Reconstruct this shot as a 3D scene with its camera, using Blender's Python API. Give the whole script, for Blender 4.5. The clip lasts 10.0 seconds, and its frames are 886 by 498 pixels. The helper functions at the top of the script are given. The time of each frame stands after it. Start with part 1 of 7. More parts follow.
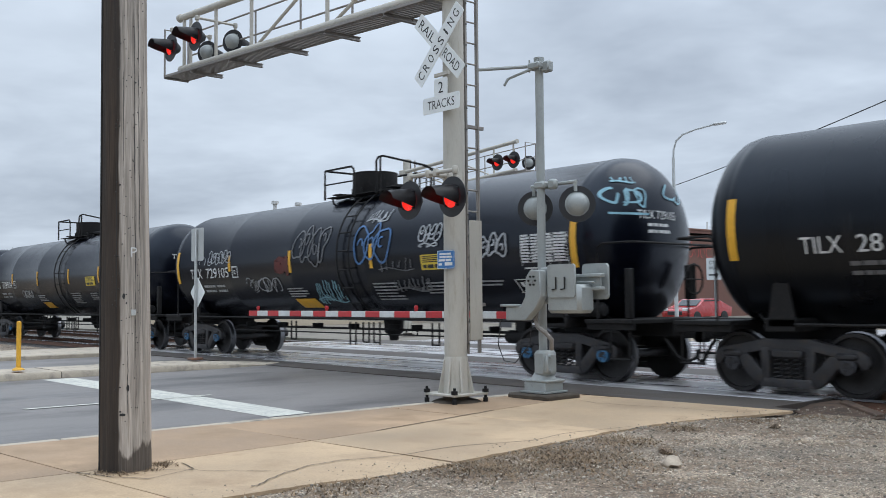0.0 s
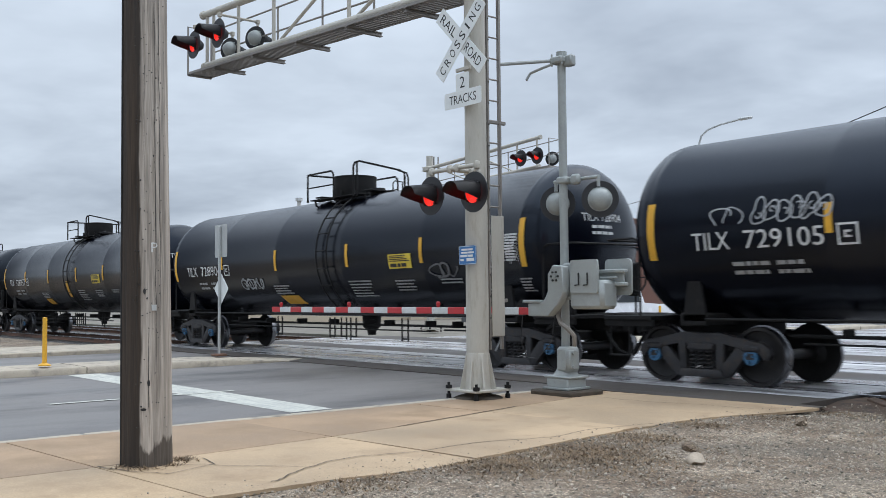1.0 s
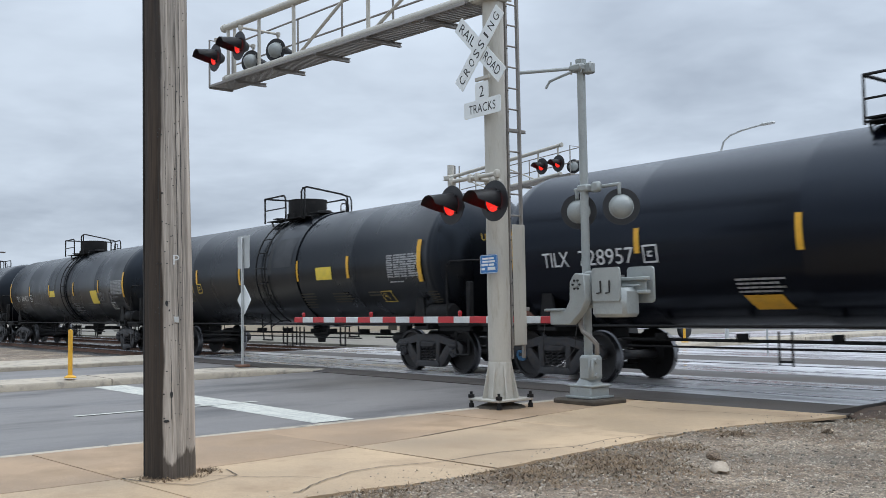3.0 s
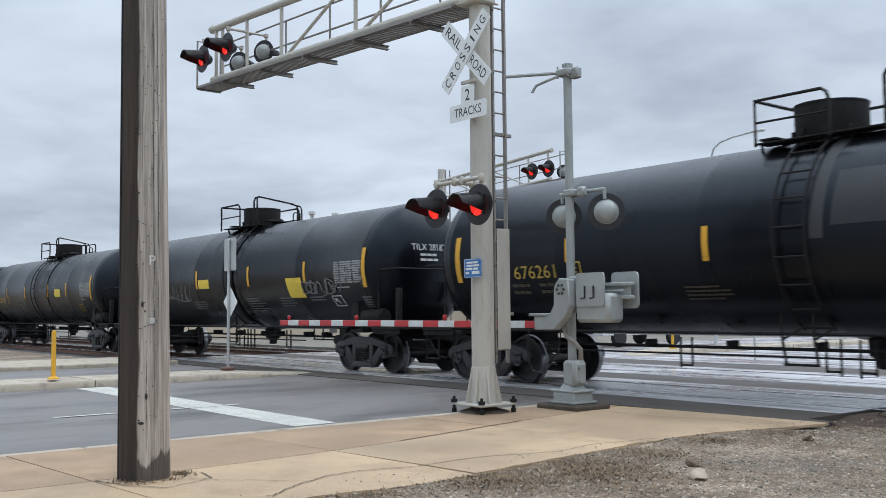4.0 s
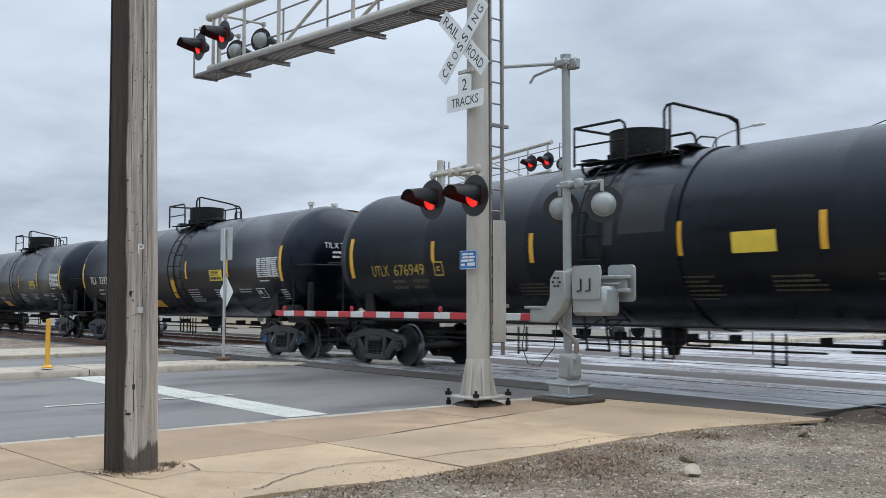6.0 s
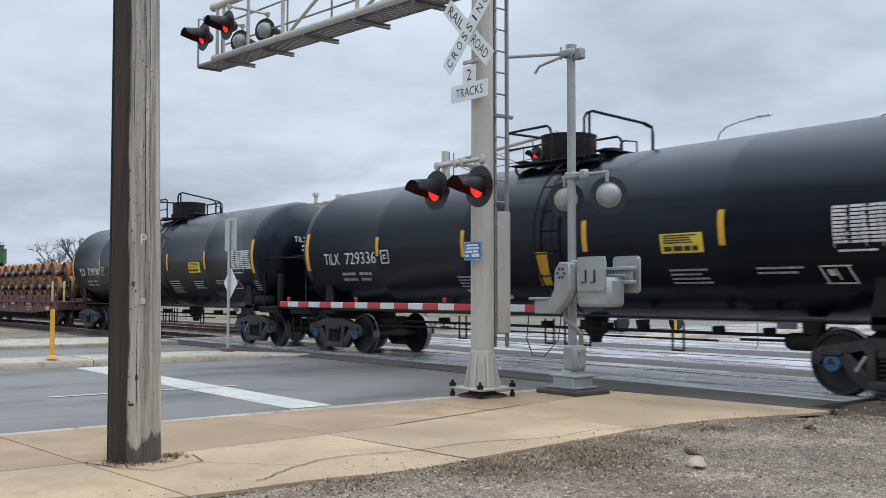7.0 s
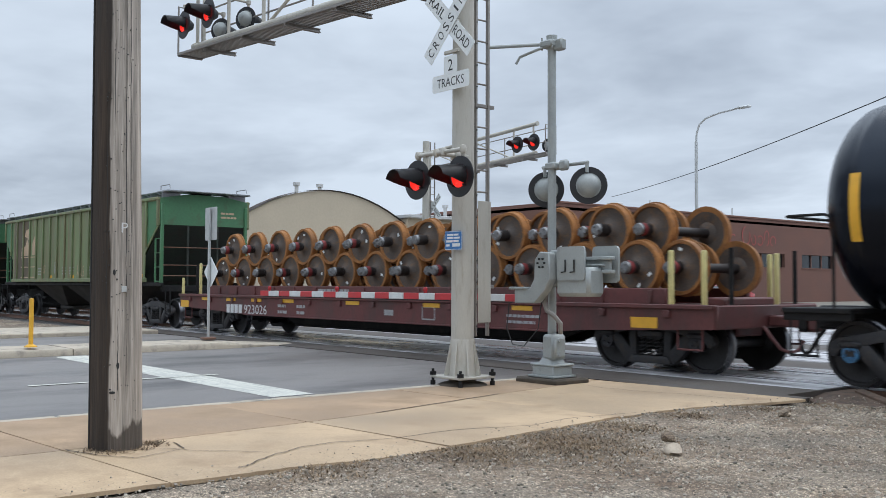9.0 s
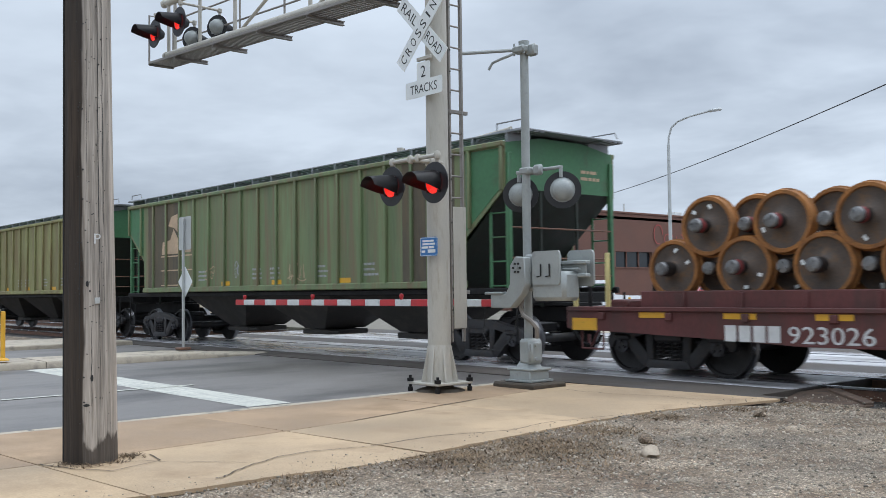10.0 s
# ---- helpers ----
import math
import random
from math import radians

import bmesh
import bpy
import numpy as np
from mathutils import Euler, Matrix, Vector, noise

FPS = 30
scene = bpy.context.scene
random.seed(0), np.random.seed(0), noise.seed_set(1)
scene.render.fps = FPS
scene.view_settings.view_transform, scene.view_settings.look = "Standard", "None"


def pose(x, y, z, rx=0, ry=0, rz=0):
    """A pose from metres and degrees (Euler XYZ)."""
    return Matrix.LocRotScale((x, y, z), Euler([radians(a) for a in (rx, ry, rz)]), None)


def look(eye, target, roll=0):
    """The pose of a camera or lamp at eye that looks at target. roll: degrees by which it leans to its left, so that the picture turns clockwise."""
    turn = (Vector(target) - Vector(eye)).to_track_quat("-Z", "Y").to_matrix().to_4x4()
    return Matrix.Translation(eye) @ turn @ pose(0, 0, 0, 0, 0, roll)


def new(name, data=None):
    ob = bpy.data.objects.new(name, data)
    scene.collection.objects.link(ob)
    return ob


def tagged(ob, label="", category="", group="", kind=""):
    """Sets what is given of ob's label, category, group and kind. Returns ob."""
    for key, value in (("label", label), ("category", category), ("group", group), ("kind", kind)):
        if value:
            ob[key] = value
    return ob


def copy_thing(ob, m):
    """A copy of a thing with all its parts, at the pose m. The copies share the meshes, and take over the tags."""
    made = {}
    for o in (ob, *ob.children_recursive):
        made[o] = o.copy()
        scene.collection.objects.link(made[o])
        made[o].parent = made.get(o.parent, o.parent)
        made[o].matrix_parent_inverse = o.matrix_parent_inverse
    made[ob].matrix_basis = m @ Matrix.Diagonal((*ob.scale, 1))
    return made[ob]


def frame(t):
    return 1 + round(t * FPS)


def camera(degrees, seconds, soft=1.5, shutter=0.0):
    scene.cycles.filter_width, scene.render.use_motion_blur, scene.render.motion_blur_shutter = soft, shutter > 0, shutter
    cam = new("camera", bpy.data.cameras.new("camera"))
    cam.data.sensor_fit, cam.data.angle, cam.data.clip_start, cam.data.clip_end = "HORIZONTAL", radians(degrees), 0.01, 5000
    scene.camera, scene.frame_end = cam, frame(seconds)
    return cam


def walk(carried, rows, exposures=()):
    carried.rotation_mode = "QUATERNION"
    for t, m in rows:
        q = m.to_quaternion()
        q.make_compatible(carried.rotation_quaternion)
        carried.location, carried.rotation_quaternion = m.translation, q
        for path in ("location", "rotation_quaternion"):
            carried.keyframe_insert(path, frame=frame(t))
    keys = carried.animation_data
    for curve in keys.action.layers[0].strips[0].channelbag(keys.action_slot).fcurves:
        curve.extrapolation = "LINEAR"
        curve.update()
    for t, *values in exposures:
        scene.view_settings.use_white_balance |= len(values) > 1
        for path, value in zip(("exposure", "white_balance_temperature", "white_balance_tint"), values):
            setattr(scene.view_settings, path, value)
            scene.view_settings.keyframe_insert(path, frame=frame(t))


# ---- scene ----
cam = camera(49.5, 10.0, soft=0.4, shutter=0.1)
PATH = [
    (0, (0.003, -0.068, 1.406), (-1.502, 1.245, 1.514), -0.5),
    (0.5, (-0.006, -0.038, 1.394), (-1.545, 1.235, 1.492), -0.6),
    (1, (-0.017, -0.007, 1.391), (-1.555, 1.268, 1.493), -0.5),
    (1.5, (-0.042, 0.004, 1.389), (-1.6, 1.252, 1.509), -0.6),
    (2, (-0.047, 0.019, 1.397), (-1.633, 1.23, 1.523), -0.8),
    (2.5, (-0.038, 0.018, 1.396), (-1.619, 1.235, 1.535), -0.8),
    (3, (-0.008, 0.011, 1.397), (-1.574, 1.249, 1.518), -1.0),
    (4.5, (0.022, 0.227, 1.381), (-1.532, 1.478, 1.516), -0.4),
    (5, (0.014, 0.277, 1.388), (-1.54, 1.529, 1.508), -0.5),
    (5.5, (-0.019, 0.256, 1.391), (-1.568, 1.514, 1.518), -0.4),
    (6, (-0.026, 0.252, 1.387), (-1.583, 1.503, 1.5), 0.0),
    (7.5, (-0.068, 0.297, 1.388), (-1.634, 1.538, 1.478), 0.2),
    (8, (-0.07, 0.287, 1.385), (-1.637, 1.526, 1.471), 0.6),
    (8.5, (-0.03, 0.257, 1.38), (-1.588, 1.509, 1.452), 0.5),
    (9, (-0.009, 0.248, 1.378), (-1.548, 1.523, 1.452), 0.2),
    (9.5, (-0.015, 0.256, 1.387), (-1.532, 1.555, 1.481), -0.5),
    (10, (-0.006, 0.245, 1.381), (-1.512, 1.559, 1.467), -0.7),
]
walk(cam, [(t, look(eye, target, roll)) for t, eye, target, roll in PATH])

# ---------------------------------------------------------------- world and light
world = bpy.data.worlds.new("overcast_sky")
scene.world = world
world.use_nodes = True
wn, wl = world.node_tree.nodes, world.node_tree.links
wn.clear()


def wnode(kind, **values):
    n = wn.new(kind)
    for k, v in values.items():
        n.inputs[k].default_value = v
    return n


def wmath(op, a, b=None):
    n = wn.new("ShaderNodeMath")
    n.operation = op
    for i, v in enumerate((a, b)):
        if v is None:
            continue
        if isinstance(v, (int, float)):
            n.inputs[i].default_value = v
        else:
            wl.new(v, n.inputs[i])
    return n.outputs[0]


w_out, w_bg = wn.new("ShaderNodeOutputWorld"), wn.new("ShaderNodeBackground")
w_sky = wn.new("ShaderNodeTexSky")
w_sky.sky_type, w_sky.sun_disc = "NISHITA", False
w_sky.sun_elevation, w_sky.sun_rotation = radians(58), radians(27)
w_tc, w_sep = wn.new("ShaderNodeTexCoord"), wn.new("ShaderNodeSeparateXYZ")
wl.new(w_tc.outputs["Generated"], w_sep.inputs[0])
up = wmath("MAXIMUM", w_sep.outputs[2], 0.0)
# cloud deck: the direction laid onto a flat layer, stretched towards the horizon
deck = wmath("ADD", up, 0.16)
w_vec = wn.new("ShaderNodeCombineXYZ")
wl.new(wmath("DIVIDE", w_sep.outputs[0], deck), w_vec.inputs[0])
wl.new(wmath("DIVIDE", w_sep.outputs[1], deck), w_vec.inputs[1])
n_big = wnode("ShaderNodeTexNoise", Scale=0.75, Detail=5.0, Roughness=0.52, Distortion=0.5)
n_small = wnode("ShaderNodeTexNoise", Scale=2.6, Detail=4.0, Roughness=0.55, Distortion=0.2)
for n in (n_big, n_small):
    wl.new(w_vec.outputs[0], n.inputs["Vector"])
cloud = wmath("ADD", wmath("MULTIPLY", n_big.outputs[0], 0.72), wmath("MULTIPLY", n_small.outputs[0], 0.28))
ramp = wn.new("ShaderNodeValToRGB")
ramp.color_ramp.elements[0].position, ramp.color_ramp.elements[0].color = 0.36, (0.45, 0.525, 0.635, 1)
ramp.color_ramp.elements[1].position, ramp.color_ramp.elements[1].color = 0.60, (0.735, 0.84, 0.975, 1)
wl.new(cloud, ramp.inputs[0])
# overcast: the zenith is far brighter than the horizon
rise = wn.new("ShaderNodeMapRange")
rise.interpolation_type = "SMOOTHSTEP"
rise.inputs["From Min"].default_value, rise.inputs["From Max"].default_value = 0.22, 1.0
rise.inputs["To Min"].default_value, rise.inputs["To Max"].default_value = 1.0, 3.0
wl.new(up, rise.inputs["Value"])
# the veiled sun's side of the sky is a little brighter
lean = wmath("ADD", wmath("MULTIPLY", w_sep.outputs[0], 0.07), wmath("MULTIPLY", w_sep.outputs[1], 0.09))
level = wmath("MULTIPLY", rise.outputs[0], wmath("ADD", lean, 0.97))
glow = wn.new("ShaderNodeVectorMath")
glow.operation = "SCALE"
wl.new(ramp.outputs[0], glow.inputs[0])
wl.new(level, glow.inputs["Scale"])
thin = wn.new("ShaderNodeVectorMath")
thin.operation = "SCALE"
thin.inputs["Scale"].default_value = 0.06
wl.new(w_sky.outputs[0], thin.inputs[0])
w_mix = wn.new("ShaderNodeMixRGB")
w_mix.inputs[0].default_value = 0.92
wl.new(thin.outputs[0], w_mix.inputs[1])
wl.new(glow.outputs[0], w_mix.inputs[2])
wl.new(w_mix.outputs[0], w_bg.inputs[0])
w_bg.inputs[1].default_value = 1.0
wl.new(w_bg.outputs[0], w_out.inputs[0])

sun_data = bpy.data.lights.new("sun", "SUN")
sun_data.energy, sun_data.angle, sun_data.color = 0.8, radians(50), (1.0, 0.96, 0.9)
sun = new("sun", sun_data)
sun.matrix_world = look((2, 26, 36), (-8, 6, 0))


# ---------------------------------------------------------------- materials
def mat(name, base, rough=0.6, metal=0.0, var=0.18, scale=1.5, fine=30.0, bump=0.15, dirt=None, dirt_at=0.62,
        stretch=(1, 1, 1), spec=0.5, rough_var=0.12, glow=None, power=0.0, coat=0.0, bump_dist=0.01, island=0.0):
    m = bpy.data.materials.new(name)
    m.use_nodes = True
    nt = m.node_tree
    nodes, links = nt.nodes, nt.links
    b = nodes["Principled BSDF"]
    tc, mp = nodes.new("ShaderNodeTexCoord"), nodes.new("ShaderNodeMapping")
    mp.inputs["Scale"].default_value = stretch
    links.new(tc.outputs["Object"], mp.inputs[0])
    info = nodes.new("ShaderNodeObjectInfo")
    shift = nodes.new("ShaderNodeVectorMath")
    shift.operation = "MULTIPLY_ADD"
    links.new(info.outputs["Random"], shift.inputs[0])
    shift.inputs[1].default_value = (37.0, 19.0, 53.0)
    links.new(mp.outputs[0], shift.inputs[2])
    n1, n2 = nodes.new("ShaderNodeTexNoise"), nodes.new("ShaderNodeTexNoise")
    n1.inputs["Scale"].default_value, n1.inputs["Detail"].default_value = scale, 5.0
    n2.inputs["Scale"].default_value, n2.inputs["Detail"].default_value = fine, 4.0
    for n in (n1, n2):
        links.new(shift.outputs[0], n.inputs["Vector"])
    add = nodes.new("ShaderNodeMath")
    add.operation = "MULTIPLY_ADD"
    links.new(n2.outputs[0], add.inputs[0])
    add.inputs[1].default_value = 0.5
    links.new(n1.outputs[0], add.inputs[2])
    rp = nodes.new("ShaderNodeValToRGB")
    lo, hi = [max(0.0, c * (1 - var)) for c in base], [min(1.0, c * (1 + var)) for c in base]
    rp.color_ramp.elements[0].position, rp.color_ramp.elements[0].color = 0.5, (*lo, 1)
    rp.color_ramp.elements[1].position, rp.color_ramp.elements[1].color = 1.0, (*hi, 1)
    links.new(add.outputs[0], rp.inputs[0])
    colour = rp.outputs[0]
    if island:
        geo, hs = nodes.new("ShaderNodeNewGeometry"), nodes.new("ShaderNodeHueSaturation")
        mr = nodes.new("ShaderNodeMapRange")
        mr.inputs["To Min"].default_value, mr.inputs["To Max"].default_value = 1 - island, 1 + island
        links.new(geo.outputs["Random Per Island"], mr.inputs["Value"])
        links.new(mr.outputs[0], hs.inputs["Value"])
        links.new(colour, hs.inputs["Color"])
        colour = hs.outputs[0]
    if dirt:
        n3, r3, mx = nodes.new("ShaderNodeTexNoise"), nodes.new("ShaderNodeValToRGB"), nodes.new("ShaderNodeMixRGB")
        n3.inputs["Scale"].default_value, n3.inputs["Detail"].default_value = scale * 2.3, 8.0
        n3.inputs["Roughness"].default_value = 0.65
        links.new(shift.outputs[0], n3.inputs["Vector"])
        r3.color_ramp.elements[0].position, r3.color_ramp.elements[1].position = dirt_at - 0.12, dirt_at + 0.1
        links.new(n3.outputs[0], r3.inputs[0])
        links.new(r3.outputs[0], mx.inputs[0])
        links.new(colour, mx.inputs[1])
        mx.inputs[2].default_value = (*dirt, 1)
        colour = mx.outputs[0]
    links.new(colour, b.inputs["Base Color"])
    mr = nodes.new("ShaderNodeMapRange")
    mr.inputs["From Min"].default_value, mr.inputs["From Max"].default_value = 0.3, 0.7
    mr.inputs["To Min"].default_value, mr.inputs["To Max"].default_value = max(0.02, rough - rough_var), min(1.0, rough + rough_var)
    links.new(n1.outputs[0], mr.inputs["Value"])
    links.new(mr.outputs[0], b.inputs["Roughness"])
    b.inputs["Metallic"].default_value = metal
    b.inputs["Specular IOR Level"].default_value = spec
    b.inputs["Coat Weight"].default_value = coat
    if bump:
        bp = nodes.new("ShaderNodeBump")
        bp.inputs["Strength"].default_value, bp.inputs["Distance"].default_value = bump, bump_dist
        links.new(add.outputs[0], bp.inputs["Height"])
        links.new(bp.outputs[0], b.inputs["Normal"])
    if glow:
        b.inputs["Emission Color"].default_value, b.inputs["Emission Strength"].default_value = (*glow, 1), power
    return m


M_ASPHALT = mat("wet_asphalt", (0.165, 0.15, 0.139), 0.5, var=0.25, scale=0.35, fine=60, bump=0.35, rough_var=0.2, dirt=(0.062, 0.057, 0.053), dirt_at=0.6, stretch=(1, 0.35, 1))
M_CROSSING = mat("wet_crossing_asphalt", (0.075, 0.062, 0.052), 0.66, spec=0.38, var=0.4, scale=0.5, fine=50, bump=0.3, rough_var=0.18, dirt=(0.085, 0.08, 0.075))
M_PANEL = mat("wet_concrete_panel", (0.46, 0.45, 0.455), 0.3, var=0.4, scale=0.8, fine=35, bump=0.2, rough_var=0.18, dirt=(0.13, 0.12, 0.115), dirt_at=0.55, stretch=(0.3, 1.6, 1))
M_WALK_PALE = mat("pale_sidewalk_concrete", (0.43, 0.308, 0.19), 0.72, var=0.3, scale=0.55, fine=70, bump=0.25, dirt=(0.31, 0.21, 0.125), dirt_at=0.62, bump_dist=0.006)
M_WALK = mat("damp_sidewalk_concrete", (0.375, 0.252, 0.152), 0.72, var=0.36, scale=0.55, fine=70, bump=0.25, dirt=(0.28, 0.185, 0.105), dirt_at=0.57, bump_dist=0.006)
M_KERB = mat("kerb_concrete", (0.42, 0.36, 0.28), 0.75, var=0.18, scale=1.5, fine=60, bump=0.3, dirt=(0.2, 0.18, 0.15))
M_SEAM = mat("dirt_filled_joint", (0.07, 0.055, 0.04), 0.9, var=0.4, scale=6, fine=90)
M_PAINT_WHITE = mat("worn_road_paint", (0.57, 0.56, 0.485), 0.6, var=0.14, scale=2.2, fine=60, bump=0.2, dirt=(0.3, 0.3, 0.29), dirt_at=0.58, stretch=(0.5, 7, 1))
M_GRAVEL = mat("gravel_lot", (0.24, 0.19, 0.138), 0.9, var=0.6, scale=0.8, fine=60, bump=0.7, dirt=(0.13, 0.085, 0.052), dirt_at=0.56, bump_dist=0.03)
M_STONE = mat("loose_stones", (0.30, 0.258, 0.205), 0.85, var=0.3, scale=8, fine=60, bump=0.2, island=0.6)
M_BALLAST = mat("track_ballast", (0.12, 0.11, 0.1), 0.9, var=0.6, scale=3, fine=28, bump=1.0, bump_dist=0.05)
M_GROUND = mat("far_ground", (0.19, 0.17, 0.14), 0.9, var=0.3, scale=0.08, fine=4, bump=0.4, dirt=(0.11, 0.11, 0.07))
M_RAIL = mat("worn_rail_steel", (0.4, 0.4, 0.42), 0.22, metal=1.0, var=0.2, scale=2, fine=30, bump=0.05)
M_PALE = mat("pale_broken_stone", (0.42, 0.345, 0.265), 0.85, var=0.25, scale=8, fine=60, bump=0.3)
M_WALKWAY = mat("galvanised_roofwalk", (0.24, 0.25, 0.26), 0.5, metal=0.4, var=0.25, scale=3, fine=40, bump=0.1)
M_RUST = mat("rusty_steel", (0.16, 0.08, 0.05), 0.7, var=0.4, scale=4, fine=40, bump=0.3, dirt=(0.09, 0.06, 0.05))
M_TIE = mat("timber_tie", (0.07, 0.05, 0.04), 0.9, var=0.4, scale=3, fine=40, bump=0.5)
M_PLATE = mat("brown_rusted_plate", (0.13, 0.085, 0.06), 0.75, var=0.35, scale=3, fine=40, bump=0.25, dirt=(0.06, 0.045, 0.036), dirt_at=0.6)
M_TANK = mat("black_tank_paint", (0.0020, 0.0026, 0.0060), 0.24, var=0.35, scale=0.8, fine=18, bump=0.05, spec=0.36, dirt=(0.006, 0.006, 0.0075), dirt_at=0.7, stretch=(1.5, 1.5, 0.35), rough_var=0.03)
M_TANK_OLD = mat("dull_black_tank_paint", (0.0045, 0.005, 0.0065), 0.29, var=0.4, scale=0.8, fine=18, bump=0.05, spec=0.32, dirt=(0.013, 0.0125, 0.012), dirt_at=0.68, stretch=(1.5, 1.5, 0.35), rough_var=0.05)
M_UNDER = mat("grimy_black_steel", (0.011, 0.0105, 0.0105), 0.72, spec=0.28, var=0.4, scale=3, fine=30, bump=0.25, dirt=(0.026, 0.022, 0.02), dirt_at=0.64)
M_TRUCK = mat("oily_cast_steel", (0.035, 0.034, 0.036), 0.5, metal=0.3, var=0.4, scale=4, fine=40, bump=0.3, dirt=(0.06, 0.045, 0.035))
M_WHEEL = mat("wheel_steel", (0.03, 0.028, 0.028), 0.5, metal=0.5, var=0.35, scale=5, fine=40, bump=0.15)
M_TREAD = mat("bright_wheel_tread", (0.2, 0.2, 0.21), 0.35, metal=1.0, var=0.2, scale=5, fine=40, bump=0.05)
M_CAP_BLUE = mat("blue_bearing_cap", (0.04, 0.14, 0.26), 0.5, var=0.4, scale=9, fine=50, dirt=(0.03, 0.03, 0.03), dirt_at=0.6)
M_CAP_DARK = mat("dark_bearing_cap", (0.05, 0.05, 0.055), 0.5, metal=0.4, var=0.4, scale=9, fine=50)
M_YELLOW = mat("yellow_reflector", (0.72, 0.38, 0.03), 0.45, var=0.1, scale=6, fine=50, bump=0.05, dirt=(0.45, 0.25, 0.04), dirt_at=0.7)
M_PLACARD = mat("yellow_placard", (0.75, 0.55, 0.06), 0.5, var=0.12, scale=6, fine=50, bump=0.05)
M_LETTER = mat("white_stencil_paint", (0.62, 0.62, 0.61), 0.55, var=0.15, scale=5, fine=60, bump=0.03)
M_LETTER_DIM = mat("faded_stencil_paint", (0.34, 0.34, 0.34), 0.6, var=0.25, scale=5, fine=60, bump=0.03)
M_LETTER_YEL = mat("yellow_stencil_paint", (0.5, 0.34, 0.06), 0.55, var=0.15, scale=5, fine=60, bump=0.03)
M_LETTER_OLD = mat("nearly_gone_stencil_paint", (0.07, 0.06, 0.04), 0.6, var=0.3, scale=5, fine=60, bump=0.0)
M_LETTER_BLK = mat("black_print", (0.02, 0.02, 0.02), 0.5, var=0.1, scale=5, fine=60, bump=0.0)
M_SPRAY_WHITE = mat("white_spray_paint", (0.36, 0.37, 0.38), 0.5, var=0.3, scale=3, fine=40, bump=0.0)
M_SPRAY_BLUE = mat("blue_spray_paint", (0.07, 0.17, 0.36), 0.5, var=0.25, scale=3, fine=40, bump=0.0)
M_SPRAY_CYAN = mat("pale_blue_spray_paint", (0.22, 0.42, 0.5), 0.5, var=0.25, scale=3, fine=40, bump=0.0)
M_SPRAY_GREY = mat("grey_spray_paint", (0.14, 0.14, 0.145), 0.5, var=0.25, scale=3, fine=40, bump=0.0)
M_SPRAY_RED = mat("dull_red_spray_paint", (0.09, 0.015, 0.012), 0.5, var=0.3, scale=3, fine=40, bump=0.0)
M_GALV = mat("weathered_aluminium", (0.48, 0.452, 0.395), 0.5, metal=0.2, var=0.08, scale=2.5, fine=40, bump=0.08, dirt=(0.36, 0.32, 0.25), dirt_at=0.66, stretch=(2, 2, 0.4))
M_GREY = mat("grey_enamel", (0.33, 0.35, 0.34), 0.45, metal=0.1, var=0.12, scale=4, fine=50, bump=0.08, dirt=(0.27, 0.28, 0.27), dirt_at=0.68)
M_LADDER = mat("dull_ladder_aluminium", (0.27, 0.25, 0.23), 0.5, metal=0.4, var=0.15, scale=4, fine=50, bump=0.08)
M_STREAK = mat("pale_tank_streak", (0.03, 0.031, 0.032), 0.6, var=0.4, scale=2, fine=30, bump=0.05)
M_PATCH = mat("dull_repainted_patch", (0.016, 0.017, 0.02), 0.5, var=0.15, scale=2, fine=30, bump=0.02)
M_BLACK = mat("black_signal_paint", (0.018, 0.018, 0.02), 0.45, var=0.3, scale=5, fine=50, bump=0.06)
M_LENS = mat("lit_red_lens", (0.55, 0.01, 0.01), 0.2, var=0.1, scale=20, fine=90, bump=0.1, glow=(1.0, 0.03, 0.02), power=0.9)
M_LAMP_RED = mat("red_marker_lamp", (0.3, 0.015, 0.02), 0.25, var=0.2, scale=30, fine=90, bump=0.1, glow=(1.0, 0.05, 0.05), power=0.06)
M_SIGN = mat("white_sign_sheeting", (0.72, 0.74, 0.73), 0.45, var=0.06, scale=4, fine=60, bump=0.02, dirt=(0.55, 0.56, 0.55), dirt_at=0.7)
M_SIGN_BACK = mat("bare_sign_back", (0.5, 0.51, 0.5), 0.5, metal=0.4, var=0.12, scale=5, fine=50, bump=0.04)
M_BLUE_SIGN = mat("blue_sign_sheeting", (0.03, 0.16, 0.42), 0.4, var=0.08, scale=5, fine=50, bump=0.02)
M_ARM_RED = mat("red_gate_sheeting", (0.5, 0.03, 0.035), 0.4, var=0.12, scale=5, fine=50, bump=0.02)
M_ARM_WHITE = mat("white_gate_sheeting", (0.62, 0.63, 0.61), 0.45, var=0.1, scale=5, fine=50, bump=0.02, dirt=(0.45, 0.44, 0.42), dirt_at=0.68)
M_POST_YELLOW = mat("yellow_post_plastic", (0.68, 0.36, 0.03), 0.5, var=0.15, scale=5, fine=50, bump=0.05)
M_RUBBER = mat("black_cable_rubber", (0.02, 0.02, 0.02), 0.6, var=0.2, scale=9, fine=60)
M_FLAT = mat("oxide_red_paint", (0.115, 0.035, 0.032), 0.6, var=0.3, scale=1.2, fine=25, bump=0.12, dirt=(0.075, 0.035, 0.03), dirt_at=0.6, stretch=(1, 1, 0.5))
M_WHEEL_RUST = mat("orange_rust_rim", (0.30, 0.125, 0.035), 0.8, var=0.35, scale=4, fine=35, bump=0.3, dirt=(0.17, 0.075, 0.03))
